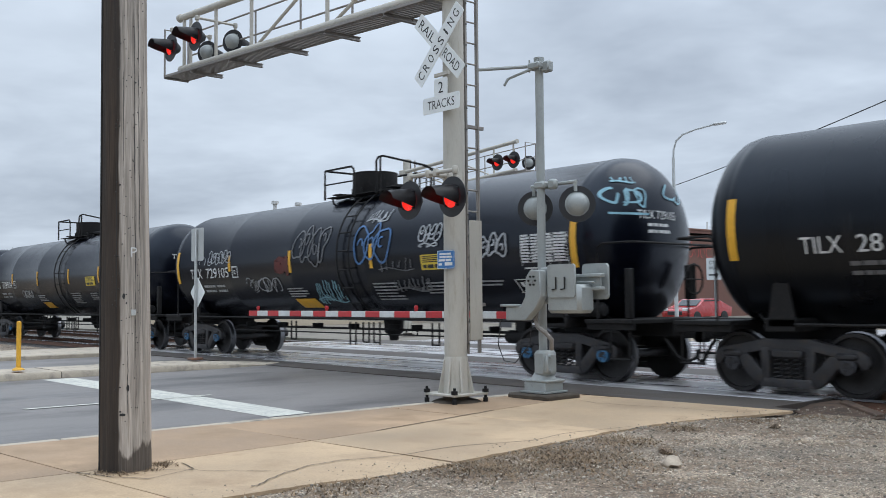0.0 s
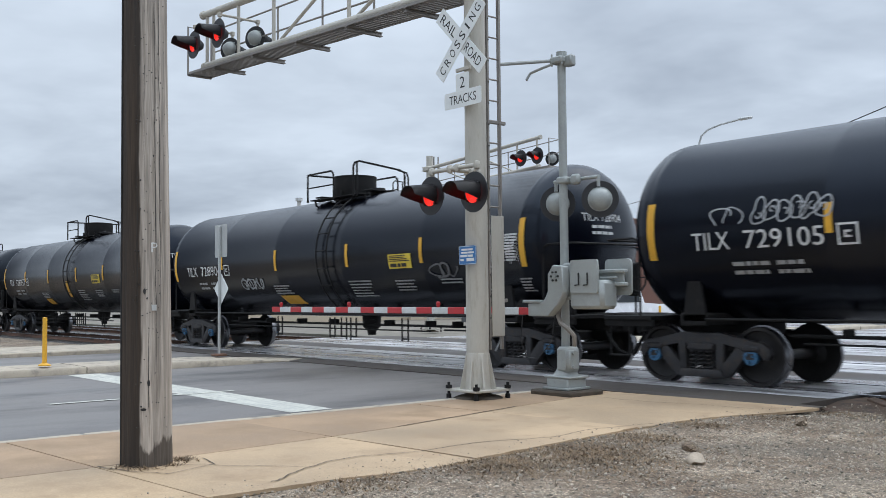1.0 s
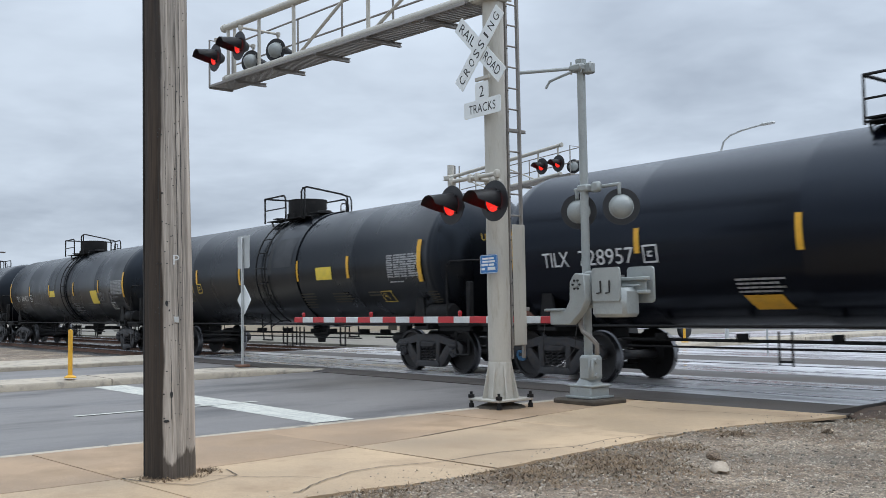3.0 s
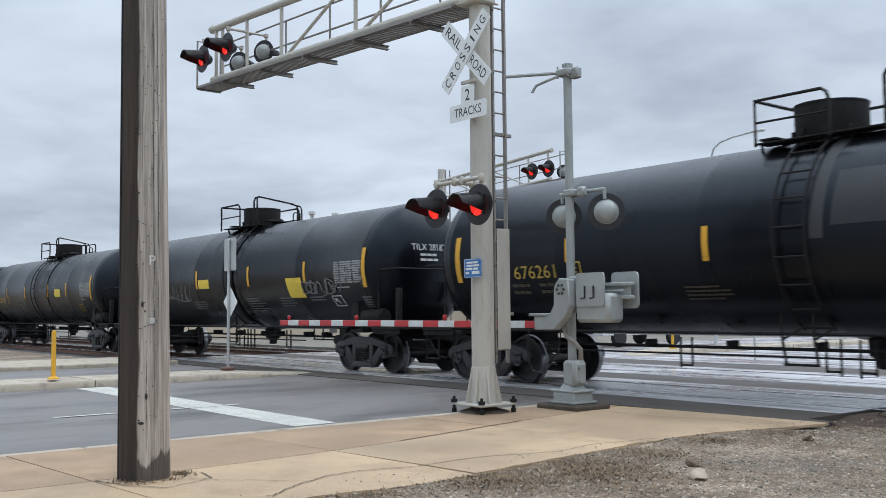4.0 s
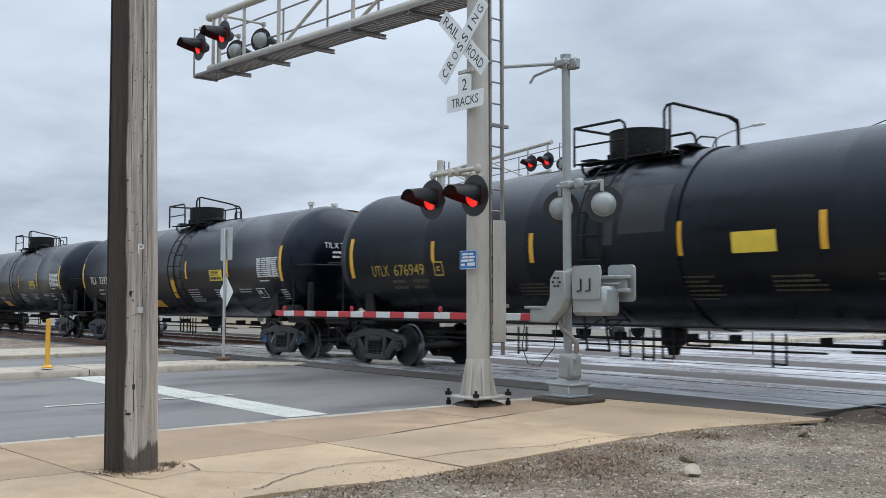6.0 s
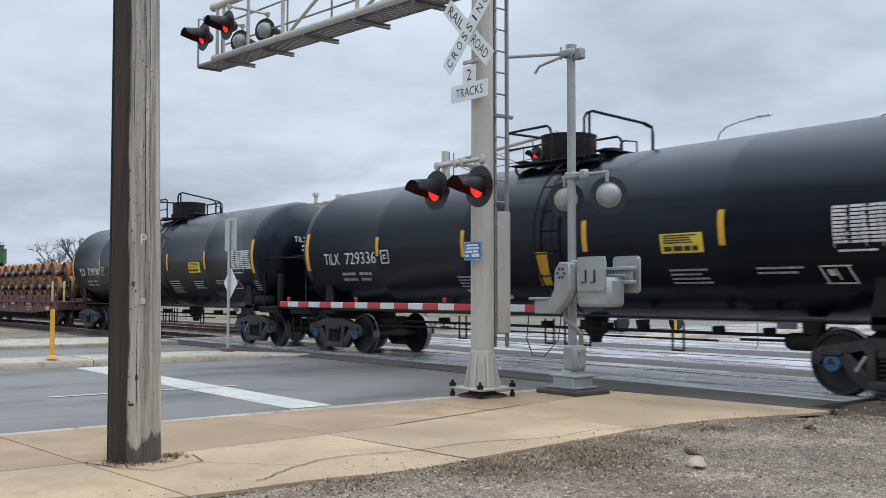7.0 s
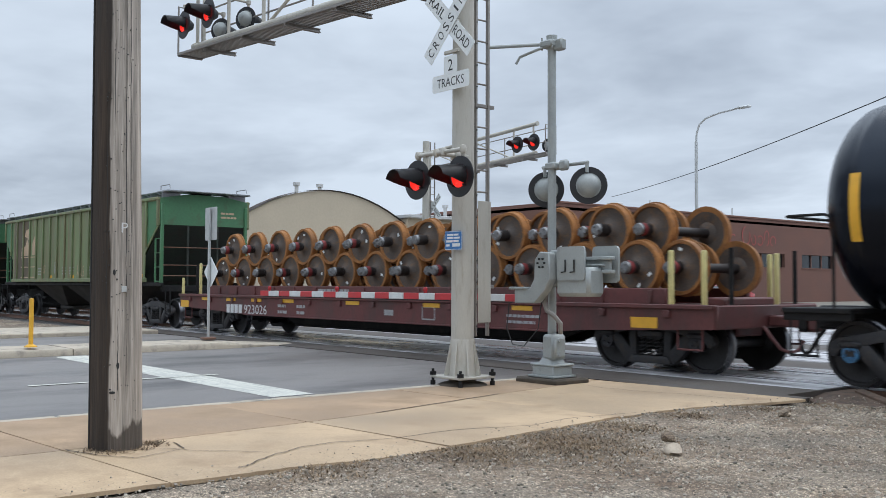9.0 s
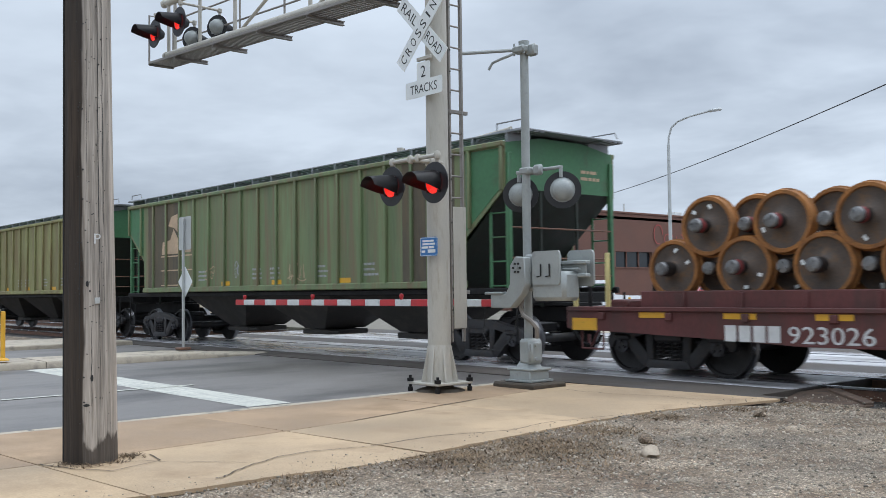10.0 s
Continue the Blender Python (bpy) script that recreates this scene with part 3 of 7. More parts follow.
def gravel_lot():
    bm = bmesh.new()
    xs = np.concatenate([np.linspace(-6.78, 4, 90), np.linspace(4.6, 60, 25)])
    ys = np.concatenate([np.linspace(-60, 1, 25), np.linspace(1.3, 11.6, 60)])
    rows = [[bm.verts.new((x, y, lot_height(x, y))) for x in xs] for y in ys]
    for a, b in zip(rows, rows[1:]):
        for i in range(len(xs) - 1):
            bm.faces.new((a[i], a[i + 1], b[i + 1], b[i]))
    thing("gravel_lot", "uneven grey-brown gravel lot beside the sidewalk", "gravel", kind="structure", bm=bm, material=M_GRAVEL)
    # loose stones: thousands, nobody could count them
    rnd = random.Random(4)
    verts, faces = [], []
    t = (1 + 5 ** 0.5) / 2
    ico = [Vector(v).normalized() for v in ((-1, t, 0), (1, t, 0), (-1, -t, 0), (1, -t, 0), (0, -1, t), (0, 1, t), (0, -1, -t), (0, 1, -t), (t, 0, -1), (t, 0, 1), (-t, 0, -1), (-t, 0, 1))]
    tri = ((0, 11, 5), (0, 5, 1), (0, 1, 7), (0, 7, 10), (0, 10, 11), (1, 5, 9), (5, 11, 4), (11, 10, 2), (10, 7, 6), (7, 1, 8), (3, 9, 4), (3, 4, 2), (3, 2, 6), (3, 6, 8), (3, 8, 9), (4, 9, 5), (2, 4, 11), (6, 2, 10), (8, 6, 7), (9, 8, 1))
    for n in range(38000):
        if n < 34000:
            x, y = rnd.uniform(-6.8, -0.5), rnd.uniform(1.5, 11.3)
            if x < edge_x(y) - 0.02 and rnd.random() < 0.75:
                continue
        else:
            x, y = rnd.uniform(-6.5, 6.0), rnd.uniform(10.5, 12.6)
        r = 0.004 + 0.014 * rnd.random() ** 4
        z = max(lot_height(x, y), -0.06) + 0.2 * r
        if x < edge_x(y) and y < WALK_Y1:
            z = 0.003 + 0.3 * r
            r *= 0.5
        turn = Euler((rnd.uniform(0, 6), rnd.uniform(0, 6), rnd.uniform(0, 6))).to_matrix()
        sc = Vector((rnd.uniform(0.7, 1.4), rnd.uniform(0.7, 1.2), rnd.uniform(0.5, 0.9)))
        k = len(verts)
        for v in ico:
            q = turn @ (v * r * rnd.uniform(0.8, 1.2))
            verts.append((x + q.x * sc.x, y + q.y * sc.y, z + q.z * sc.z))
        faces += [(a + k, b + k, c + k) for a, b, c in tri]
    me = bpy.data.meshes.new("loose_stones")
    me.from_pydata(verts, [], faces)
    me.materials.append(M_STONE)
    tagged(new("loose_stones", me), "loose pale and dark stones scattered over gravel", "gravel", kind="stuff")
    # dead grass tufts
    verts, faces = [], []
    for cx, cy, n, s in ((-6.1, 7.6, 900, 0.22), (-5.85, 6.5, 3200, 0.33), (-3.6, 8.8, 120, 0.16), (-5.2, 7.5, 110, 0.18), (-8.0, 3.64, 160, 0.06), (-7.82, 3.2, 90, 0.07), (-8.0, 3.1, 60, 0.06), (-7.8, 3.45, 60, 0.05), (-5.95, 5.5, 2200, 0.3), (-4.2, 9.8, 60, 0.2), (-6.15, 4.2, 900, 0.25), (-6.3, 8.8, 500, 0.15), (-5.2, 6.2, 500, 0.3), (-6.1, 9.9, 300, 0.2), (-6.0, 11.2, 400, 0.18)):
        for _ in range(n):
            x, y = rnd.gauss(cx, s), rnd.gauss(cy, s)
            a, h, w = rnd.uniform(0, 6.28), rnd.uniform(0.008, 0.035), rnd.uniform(0.003, 0.008)
            if x < edge_x(y) + 0.04 and cx > -7:
                continue
            dx, dy = math.cos(a), math.sin(a)
            z = lot_height(x, y) if x > edge_x(y) else 0.0
            k = len(verts)
            lean = rnd.uniform(0.6, 3.5)
            verts += [(x - w * dy, y + w * dx, z), (x + w * dy, y - w * dx, z), (x + h * lean * dx, y + h * lean * dy, z + h)]
            faces.append((k, k + 1, k + 2))
    me = bpy.data.meshes.new("dead_grass")
    me.from_pydata(verts, [], faces)
    me.materials.append(M_GRASS)
    tagged(new("dead_grass", me), "dead straw-coloured grass in the gravel", "grass", kind="stuff")
    # single larger stones
    for x, y, r, lab in ((-4.98, 6.86, 0.085, "pale broken stone lying on gravel"), (-5.4, 7.35, 0.075, "dark lump of earth on gravel"), (-5.6, 9.6, 0.07, "dark clod of earth on gravel"), (-2.6, 9.3, 0.05, "dark clod of earth on gravel")):
        bm = bmesh.new()
        bmesh.ops.create_icosphere(bm, subdivisions=2, radius=1.0)
        for v in bm.verts:
            v.co *= 0.8 + 0.5 * noise.noise(v.co * 1.7 + Vector((x, y, 0)))
            v.co = Vector((v.co.x * r * 1.5, v.co.y * r * 1.1, v.co.z * r * 0.8))
        thing("stone", lab, "stone", at=pose(x, y, lot_height(x, y) + r * 0.35, 0, 0, 40 * x), bm=bm, material=M_PALE if "pale" in lab else M_GRAVEL)


def sidewalk():
    base = flat("sidewalk", WALK_X0 + 0.16, WALK_X1 - 0.3, -30, WALK_Y1, -0.014, M_SEAM, "tan concrete sidewalk slabs with dark joints and cracks", "sidewalk", 0.26)
    rnd = random.Random(8)
    kerb = thing("kerb", "low worn concrete kerb along the road", "kerb", kind="structure")
    # slabs in two lanes; the outer ends follow the rounded corner at the road
    breaks = [-30, -24, -18, -12.1, -7.1, -4.6, -2.1, 0.45, 2.93, 5.4, 8.0, WALK_Y1]
    mid = -8.15

    def bend(y):
        """The joint between the two lanes of slabs drifts towards the road near the tracks."""
        return float(np.interp(y, (3.5, 5.3, 6.3, 7.4, 8.6, 11.0), (0.0, -0.15, -0.28, -0.53, -0.79, -1.2)))
    for y0, y1 in zip(breaks, breaks[1:]):
        for x0, x1 in ((WALK_X0 + 0.17, mid), (mid, WALK_X1)):
            bm = bmesh.new()
            g = 0.008
            nx, ny = 3, 4
            tilt = rnd.uniform(-0.004, 0.004)

            def lay(p, t=tilt):
                return Vector((p.x, p.y, t * (p.x - mid)))
            patch(bm, x0 + g, x1 - g, y0 + g, y1 - g, lay, nx, 30)
            for v in bm.verts:
                u = (v.co.x - x0) / (x1 - x0)
                v.co.x += bend(v.co.y) * (1 - u if x0 == mid else u)
                v.co.y += 0.09 * (v.co.x - mid)
            if x0 == mid:
                for v in bm.verts:
                    if v.co.x > x1 - g - 0.01:
                        v.co.x += edge_x(v.co.y) - WALK_X1 + 0.04 * noise.noise((v.co.y * 1.3, 0, 5)) + 0.03 * noise.noise((v.co.y * 6, 0, 9))
            out = bmesh.ops.extrude_face_region(bm, geom=bm.faces[:])
            for v in out["geom"]:
                if isinstance(v, bmesh.types.BMVert):
                    v.co.z -= 0.03
            part("slab", bm, M_WALK_PALE if x0 == mid else M_WALK, base)
    for i in range(14):
        y0, y1 = WALK_Y1 - 2.5 * (i + 1), WALK_Y1 - 2.5 * i
        bm = bmesh.new()
        box(bm, (WALK_X0 + 0.08, (y0 + y1) / 2, -0.075), (0.16, y1 - y0 - 0.012, 0.16), 0.02)
        part("kerb_stone", bm, M_KERB, kerb)
    # cracks wander across the slabs
    bm = bmesh.new()

    def crack(a, b, w, seed, wob=0.12, n=40):
        a, b = Vector(a), Vector(b)
        side = Vector((-(b - a).y, (b - a).x)).normalized()
        pts = []
        for i in range(n + 1):
            s = i / n
            k = wob * (noise.noise((s * 3.2, seed, 0)) + 0.35 * noise.noise((s * 11, seed, 2))) * min(1, 6 * s, 6 * (1 - s))
            pts.append(a.lerp(b, s) + side * k)
        ribbon(bm, pts, w, lambda p: Vector((p.x, p.y, 0.006)))
    trail = ((-6.56, 3.7), (-6.63, 3.84), (-6.84, 4.11), (-7.06, 4.53), (-7.09, 4.83), (-6.96, 5.33), (-6.98, 6.14), (-6.74, 6.94), (-6.85, 7.7), (-6.70, 8.5))
    for k, (p, q) in enumerate(zip(trail, trail[1:])):
        crack(p, q, 0.013, 1.3 + k, 0.035, 14)
    crack((-8.15 - 0.28, 6.3), (-8.94, 8.57), 0.022, 4.4, 0.03)
    crack((-8.9, 10.2), (-6.6, 10.5), 0.012, 6.4, 0.15)
    crack((-7.75, 3.5), (-6.9, 4.3), 0.008, 5.2, 0.08)
    crack((-7.95, 3.8), (-7.6, 3.74), 0.012, 7.2, 0.02)
    crack((-7.6, 3.74), (-7.42, 3.25), 0.009, 7.9, 0.02)
    crack((-7.42, 3.25), (-7.8, 3.05), 0.012, 8.3, 0.03)
    crack((-7.8, 3.05), (-8.15, 2.95), 0.016, 8.8, 0.03)
    tagged(new("pavement_crack", mesh_of("pavement_crack", bm, M_SEAM)), "dark wandering crack across concrete slabs", "crack", kind="structure")
    # broken apron next to the track
    bm = bmesh.new()
    patch(bm, WALK_X0, WALK_X1 + 0.1, WALK_Y1 + 0.004, 11.402, lambda p: Vector((p.x, p.y, -0.006)), 1, 1)
    thing("apron", "dark asphalt strip between sidewalk and rails", "road", kind="structure", bm=bm, material=M_CROSSING)


def median(x0, x1, y0, y1, name):
    bm = bmesh.new()
    taper = 2.2
    out = [(x0, y0), (x1, y0), (x1, y1 - taper), (x1 - 0.25, y1 - 0.5), (x1 - 0.6, y1), (x0 + 0.6, y1), (x0 + 0.25, y1 - 0.5), (x0, y1 - taper)]
    if y0 > TRACK:
        out = [(x, y0 + y1 - y) for x, y in out][::-1]
    lo = [bm.verts.new((x, y, -0.1)) for x, y in out]
    hi = [bm.verts.new((x, y, 0.06)) for x, y in out]
    c = Vector((sum(x for x, _ in out) / len(out), sum(y for _, y in out) / len(out)))
    for v in hi:
        v.co.z = 0.06 if abs(v.co.y - (y1 if y0 < TRACK else y0)) > taper - 0.1 else -0.025
    top = [bm.verts.new((x + (0.03 if x < (x0 + x1) / 2 else -0.03), y + (0.03 if y < c.y else -0.03), 0.1 if abs(y - (y1 if y0 < TRACK else y0)) > taper - 0.1 else -0.005)) for x, y in out]
    n = len(out)
    for a, b in ((lo, hi), (hi, top)):
        for i in range(n):
            bm.faces.new((a[i], a[(i + 1) % n], b[(i + 1) % n], b[i]))
    bm.faces.new(top)
    ob = thing(name, "pale concrete median island with rounded nose", "median", kind="structure", bm=bm, material=M_KERB)
    for i in range(1, 12):
        y = y1 - 2.3 - 3.0 * i if y0 < TRACK else y0 + 2.3 + 3.0 * i
        if not y0 < y < y1:
            continue
        bm = bmesh.new()
        box(bm, (x1 + 0.001, y, 0.03), (0.012, 0.012, 0.13))
        box(bm, ((x0 + x1) / 2, y, 0.1005), (x1 - x0 - 0.1, 0.012, 0.004))
        part("joint", bm, M_SEAM, ob)


def paint(name, x0, x1, y0, y1, label, z=-0.026):
    bm = bmesh.new()
    patch(bm, x0, x1, y0, y1, lambda p: Vector((p.x, p.y, z)), 1, 1)
    thing(name, label, "road marking", kind="structure", bm=bm, material=M_PAINT_WHITE)


def tracks():
    for k, y in enumerate((TRACK, TRACK_B)):
        tr = thing("railway_track", "worn steel rails on timber ties in dark ballast" if k == 0 else "second parallel track with shiny worn rails", "railway track", "two tracks", kind="structure")
        for s in (-0.754, 0.754):
            bm = bmesh.new()
            prof = [(-0.068, -0.17), (0.068, -0.17), (0.068, -0.155), (0.012, -0.14), (0.012, -0.04), (0.036, -0.03), (0.036, 0.0), (-0.036, 0.0), (-0.036, -0.03), (-0.012, -0.04), (-0.012, -0.14), (-0.068, -0.155)]
            a = [bm.verts.new((-220, y + s + u, v)) for u, v in prof]
            b = [bm.verts.new((80, y + s + u, v)) for u, v in prof]
            n = len(prof)
            for i in range(n):
                bm.faces.new((a[i], a[(i + 1) % n], b[(i + 1) % n], b[i])).material_index = 0 if 5 <= i <= 7 else 1
            part("rail", bm, [M_RAIL, M_RUST], tr)
        # flangeway and panels in the crossing
        for s in (-0.754, 0.754):
            d = 0.07 if s < 0 else -0.07
            bm = bmesh.new()
            patch(bm, -29.4, -6.7, y + s + d - 0.032, y + s + d + 0.032, lambda p: Vector((p.x, p.y, -0.009)), 1, 1)
            part("flangeway", bm, M_LETTER_BLK, tr)
        for y0, y1 in ((-0.64, 0.64), (-1.5, -0.8), (0.8, 1.5)):
            for i in range(6):
                bm = bmesh.new()
                x0 = -29.4 + i * 3.78
                box(bm, (x0 + 1.88, y + (y0 + y1) / 2, -0.03), (3.76, y1 - y0, 0.05), 0.008)
                part("crossing_panel", bm, M_PANEL, tr)
        # ties and ballast outside the crossing
        me = None
        for i in range(110):
            x = 6.0 - 0.55 * i if i < 24 else -29.8 - 0.55 * (i - 24)
            if -29.6 < x < -6.85:
                continue
            if me is None:
                bm = bmesh.new()
                box(bm, (0, 0, 0), (0.23, 2.6, 0.16), 0.012)
                me = mesh_of("tie", bm, M_TIE)
            part("tie", me, None, tr, at=pose(x, y, -0.25, 0, 0, random.uniform(-1, 1)))
    for x0, x1 in ((-220, -29.506), (-6.694, 80)):
        flat("ballast", x0, x1, 11.42, 21.6, -0.17, M_BALLAST, "dark crushed-stone ballast under the tracks", "ballast", 0.12)
    bm = bmesh.new()
    box(bm, (0, 0, 0), (1.25, 0.75, 0.03), 0.01)
    box(bm, (0.1, 0.33, 0.03), (1.0, 0.12, 0.04), 0.008)
    thing("steel_cover", "rusty tilted steel plate lying at the crossing edge", "plate", at=pose(-6.2, 12.1, -0.10, 7, 4, -38), bm=bm, material=M_PLATE)


gravel_lot()
sidewalk()
tracks()
median(MED_X0, MED_X1, -60, 12.0, "median")
median(-20.9, -19.3, 23.6, 120, "median_beyond")
paint("stop_line", -18.9, WALK_X0 - 0.3, 6.26, 6.88, "wide worn white stop line across the road")
paint("lane_line", -13.8, -13.69, 4.3, 7.1, "thin white lane line on the road", -0.021)
for n in range(6):
    paint("lane_line", -13.8, -13.69, -4.5 - 9 * n, -1.4 - 9 * n, "thin white lane line on the road")


# ---------------------------------------------------------------- rolling stock
SPEED = 16.1
WHEEL_R = 0.457
TANK_R, TANK_Z = 1.5, 2.45
MOVING = []      # (thing, x of its middle at the start, y, z)


def wheel_profile(r, tread, disc, rim):
    return [(0.0, -0.09, disc), (0.11, -0.09, disc), (0.14, -0.05, disc), (0.25 * r / WHEEL_R, 0.0, disc), (r - 0.07, -0.03, rim), (r - 0.06, -0.068, rim), (r - 0.008, -0.068, tread),
            (r, -0.05, tread), (r, 0.045, tread), (r + 0.025, 0.055, tread), (r + 0.025, 0.08, rim), (r - 0.07, 0.075, disc), (0.2, 0.03, disc), (0.13, 0.07, disc), (0.0, 0.08, disc)]


def wheelset_mesh(mats, seg=28, load=False):
    """mats: disc, rim, tread, axle, band, end."""
    bm = bmesh.new()
    for s in (-1, 1):
        lathe(bm, [(r, s * (0.79 + 0.0) + (h if s > 0 else -h) * -1, k) for r, h, k in wheel_profile(WHEEL_R, 2, 0, 1)], axis="y", seg=seg)
        if load:
            lathe(bm, [(0.1, s * 0.84, 3), (0.085, s * 0.92, 3), (0.11, s * 0.94, 3), (0.11, s * 1.02, 4), (0.115, s * 1.03, 4), (0.115, s * 1.12, 3), (0.105, s * 1.13, 5), (0.095, s * 1.18, 5), (0.06, s * 1.19, 5), (0.0, s * 1.19, 5)], axis="y", seg=16)
        else:
            lathe(bm, [(0.075, s * 0.85, 3), (0.09, s * 0.95, 4), (0.105, s * 0.965, 4), (0.105, s * 1.03, 3), (0.12, s * 1.035, 5), (0.12, s * 1.09, 5), (0.0, s * 1.1, 5)], axis="y", seg=14)
        end = 1.195 if load else 1.11
        for i in range(3):
            a = 2.094 * i
            box(bm, (0.062 * math.cos(a), s * end, 0.062 * math.sin(a)), (0.034, 0.035, 0.034), m=5)
    lathe(bm, [(0.09, -0.8), (0.085, -0.4), (0.08, 0.0), (0.085, 0.4), (0.09, 0.8)], axis="y", seg=14, m=3)
    return mesh_of("wheelset", bm, mats)


WS_BLUE = wheelset_mesh([M_WHEEL, M_WHEEL, M_TREAD, M_TRUCK, M_TRUCK, M_CAP_BLUE])
WS_DARK = wheelset_mesh([M_WHEEL, M_WHEEL, M_TREAD, M_TRUCK, M_TRUCK, M_CAP_DARK])
WS_RUST = wheelset_mesh([M_WHEEL_DISC, M_WHEEL_RUST, M_WHEEL_RUST, M_AXLE, M_AXLE_RED, M_AXLE_END], 30, True)
WS_RUST_B = wheelset_mesh([M_WHEEL_DISC, M_WHEEL_RUST, M_WHEEL_RUST, M_AXLE, M_AXLE, M_AXLE_END], 30, True)


def side_frame_mesh():
    """A cast side frame: bowed top chord, slanting tension members, two triangular windows, spring seat."""
    bm = bmesh.new()
    chord = [(-1.16, 0.42), (-1.2, 0.5), (-1.18, 0.6), (-1.05, 0.69), (-0.66, 0.73), (-0.38, 0.82), (0.38, 0.82), (0.66, 0.73), (1.05, 0.69), (1.18, 0.6), (1.2, 0.5), (1.16, 0.42),
             (1.08, 0.42), (1.04, 0.54), (0.74, 0.56), (0.44, 0.66), (-0.44, 0.66), (-0.74, 0.56), (-1.04, 0.54), (-1.08, 0.42)]
    plate(bm, chord, -0.075, 0.075)
    plate(bm, [(-0.44, 0.12), (0.44, 0.12), (0.36, 0.25), (-0.36, 0.25)], -0.1, 0.1)
    for s in (-1, 1):
        plate(bm, [(s * 0.82, 0.6), (s * 0.64, 0.6), (s * 0.3, 0.24), (s * 0.44, 0.12), (s * 0.56, 0.2), (s * 0.76, 0.42)], -0.073, 0.073)
        plate(bm, [(s * 0.27, 0.2), (s * 0.4, 0.2), (s * 0.43, 0.7), (s * 0.28, 0.7)], -0.078, 0.078)
    bmesh.ops.bevel(bm, geom=bm.edges[:], offset=0.018, segments=2, affect="EDGES", profile=0.5)
    for s in (-1, 1):
        box(bm, (s * 0.889, 0.02, 0.59), (0.3, 0.2, 0.1), 0.03)
        box(bm, (s * 0.889, 0.02, 0.47), (0.22, 0.16, 0.18), 0.05)
    box(bm, (0, 0.0, 0.6), (0.5, 0.22, 0.13), 0.03)
    return mesh_of("side_frame", bm, M_TRUCK)


def spring_mesh():
    bm = bmesh.new()
    pts = [(0.055 * math.cos(1.26 * i), 0.055 * math.sin(1.26 * i), 0.23 + 0.32 * i / 26) for i in range(27)]
    pipe(bm, pts, 0.014, 5)
    return mesh_of("spring", bm, M_TRUCK)


def strap_mesh():
    bm = bmesh.new()
    box(bm, (0, 0, 0), (0.04, 0.02, 0.26), 0.006)
    return mesh_of("brake_rod", bm, M_LETTER_DIM)


SIDE_FRAME, SPRING, STRAP = side_frame_mesh(), spring_mesh(), strap_mesh()


def truck(car, x, wheels, stencil=False):
    bm = bmesh.new()
    box(bm, (0, 0, 0.62), (0.4, 2.0, 0.2), 0.03)
    box(bm, (0, 0, 0.76), (0.5, 0.5, 0.14), 0.03)
    for s in (-1, 1):
        box(bm, (s * 0.4, 0, 0.42), (0.1, 1.6, 0.16), 0.02)
        box(bm, (s * 0.45, -0.6, 0.4), (0.06, 0.3, 0.3), 0.02)
        box(bm, (s * 0.45, 0.6, 0.4), (0.06, 0.3, 0.3), 0.02)
    t = part("truck", bm, M_TRUCK, car, at=pose(x, 0, 0))
    for s in (-1, 1):
        part("side_frame", SIDE_FRAME, None, t, at=pose(0, s * 1.0, 0, 0, 0, 0 if s > 0 else 180))
        for k in (-0.15, 0.0, 0.15):
            part("spring", SPRING, None, t, at=pose(k, s * 1.04, 0))
    if stencil:
        part("brake_rod", STRAP, None, t, "pale painted brake rod", at=pose(-0.48, -1.075, 0.46, 0, 35, 0))
    for s in (-1, 1):
        part("wheelset", wheels, None, t, at=pose(s * 0.889, 0, WHEEL_R))
    return t


def on_tank(p, e=0.012):
    """u along the car, v up the near flank from the tank's middle height."""
    a = p.y / TANK_R
    return Vector((p.x, -(TANK_R + e) * math.cos(a), TANK_Z + (TANK_R + e) * math.sin(a)))


def coupler(bm, x, s):
    box(bm, (x + s * 0.35, 0, 0.83), (0.7, 0.16, 0.18), 0.03)
    box(bm, (x + s * 0.74, 0.03, 0.83), (0.26, 0.24, 0.3), 0.05)


def hose(bm, x, s):
    pipe(bm, [(x, -0.35, 0.75), (x + s * 0.12, -0.35, 0.6), (x + s * 0.25, -0.3, 0.42), (x + s * 0.38, -0.22, 0.36), (x + s * 0.48, -0.15, 0.42), (x + s * 0.52, -0.1, 0.55)], 0.03, 6)


def handrail(bm, pts, r=0.022):
    pipe(bm, pts, r, 6)


LADDER = {"new": (0.6, 1.05), "old": (0.62, 1.12), "plain": (-0.13, 0.36)}
NUM_Z, NUM_DX = {"new": -0.24, "old": -0.33, "plain": -0.36}, {"new": 0.03, "old": 0.33, "plain": 0.33}
MARKS = {"new": (-7.45, -4.45, -1.5, 1.75, 4.5, 7.5), "old": (-7.45, -4.25, -1.32, 1.95, 4.92, 7.53), "plain": (-7.2, -4.2, -1.33, 1.93, 4.32, 7.15)}


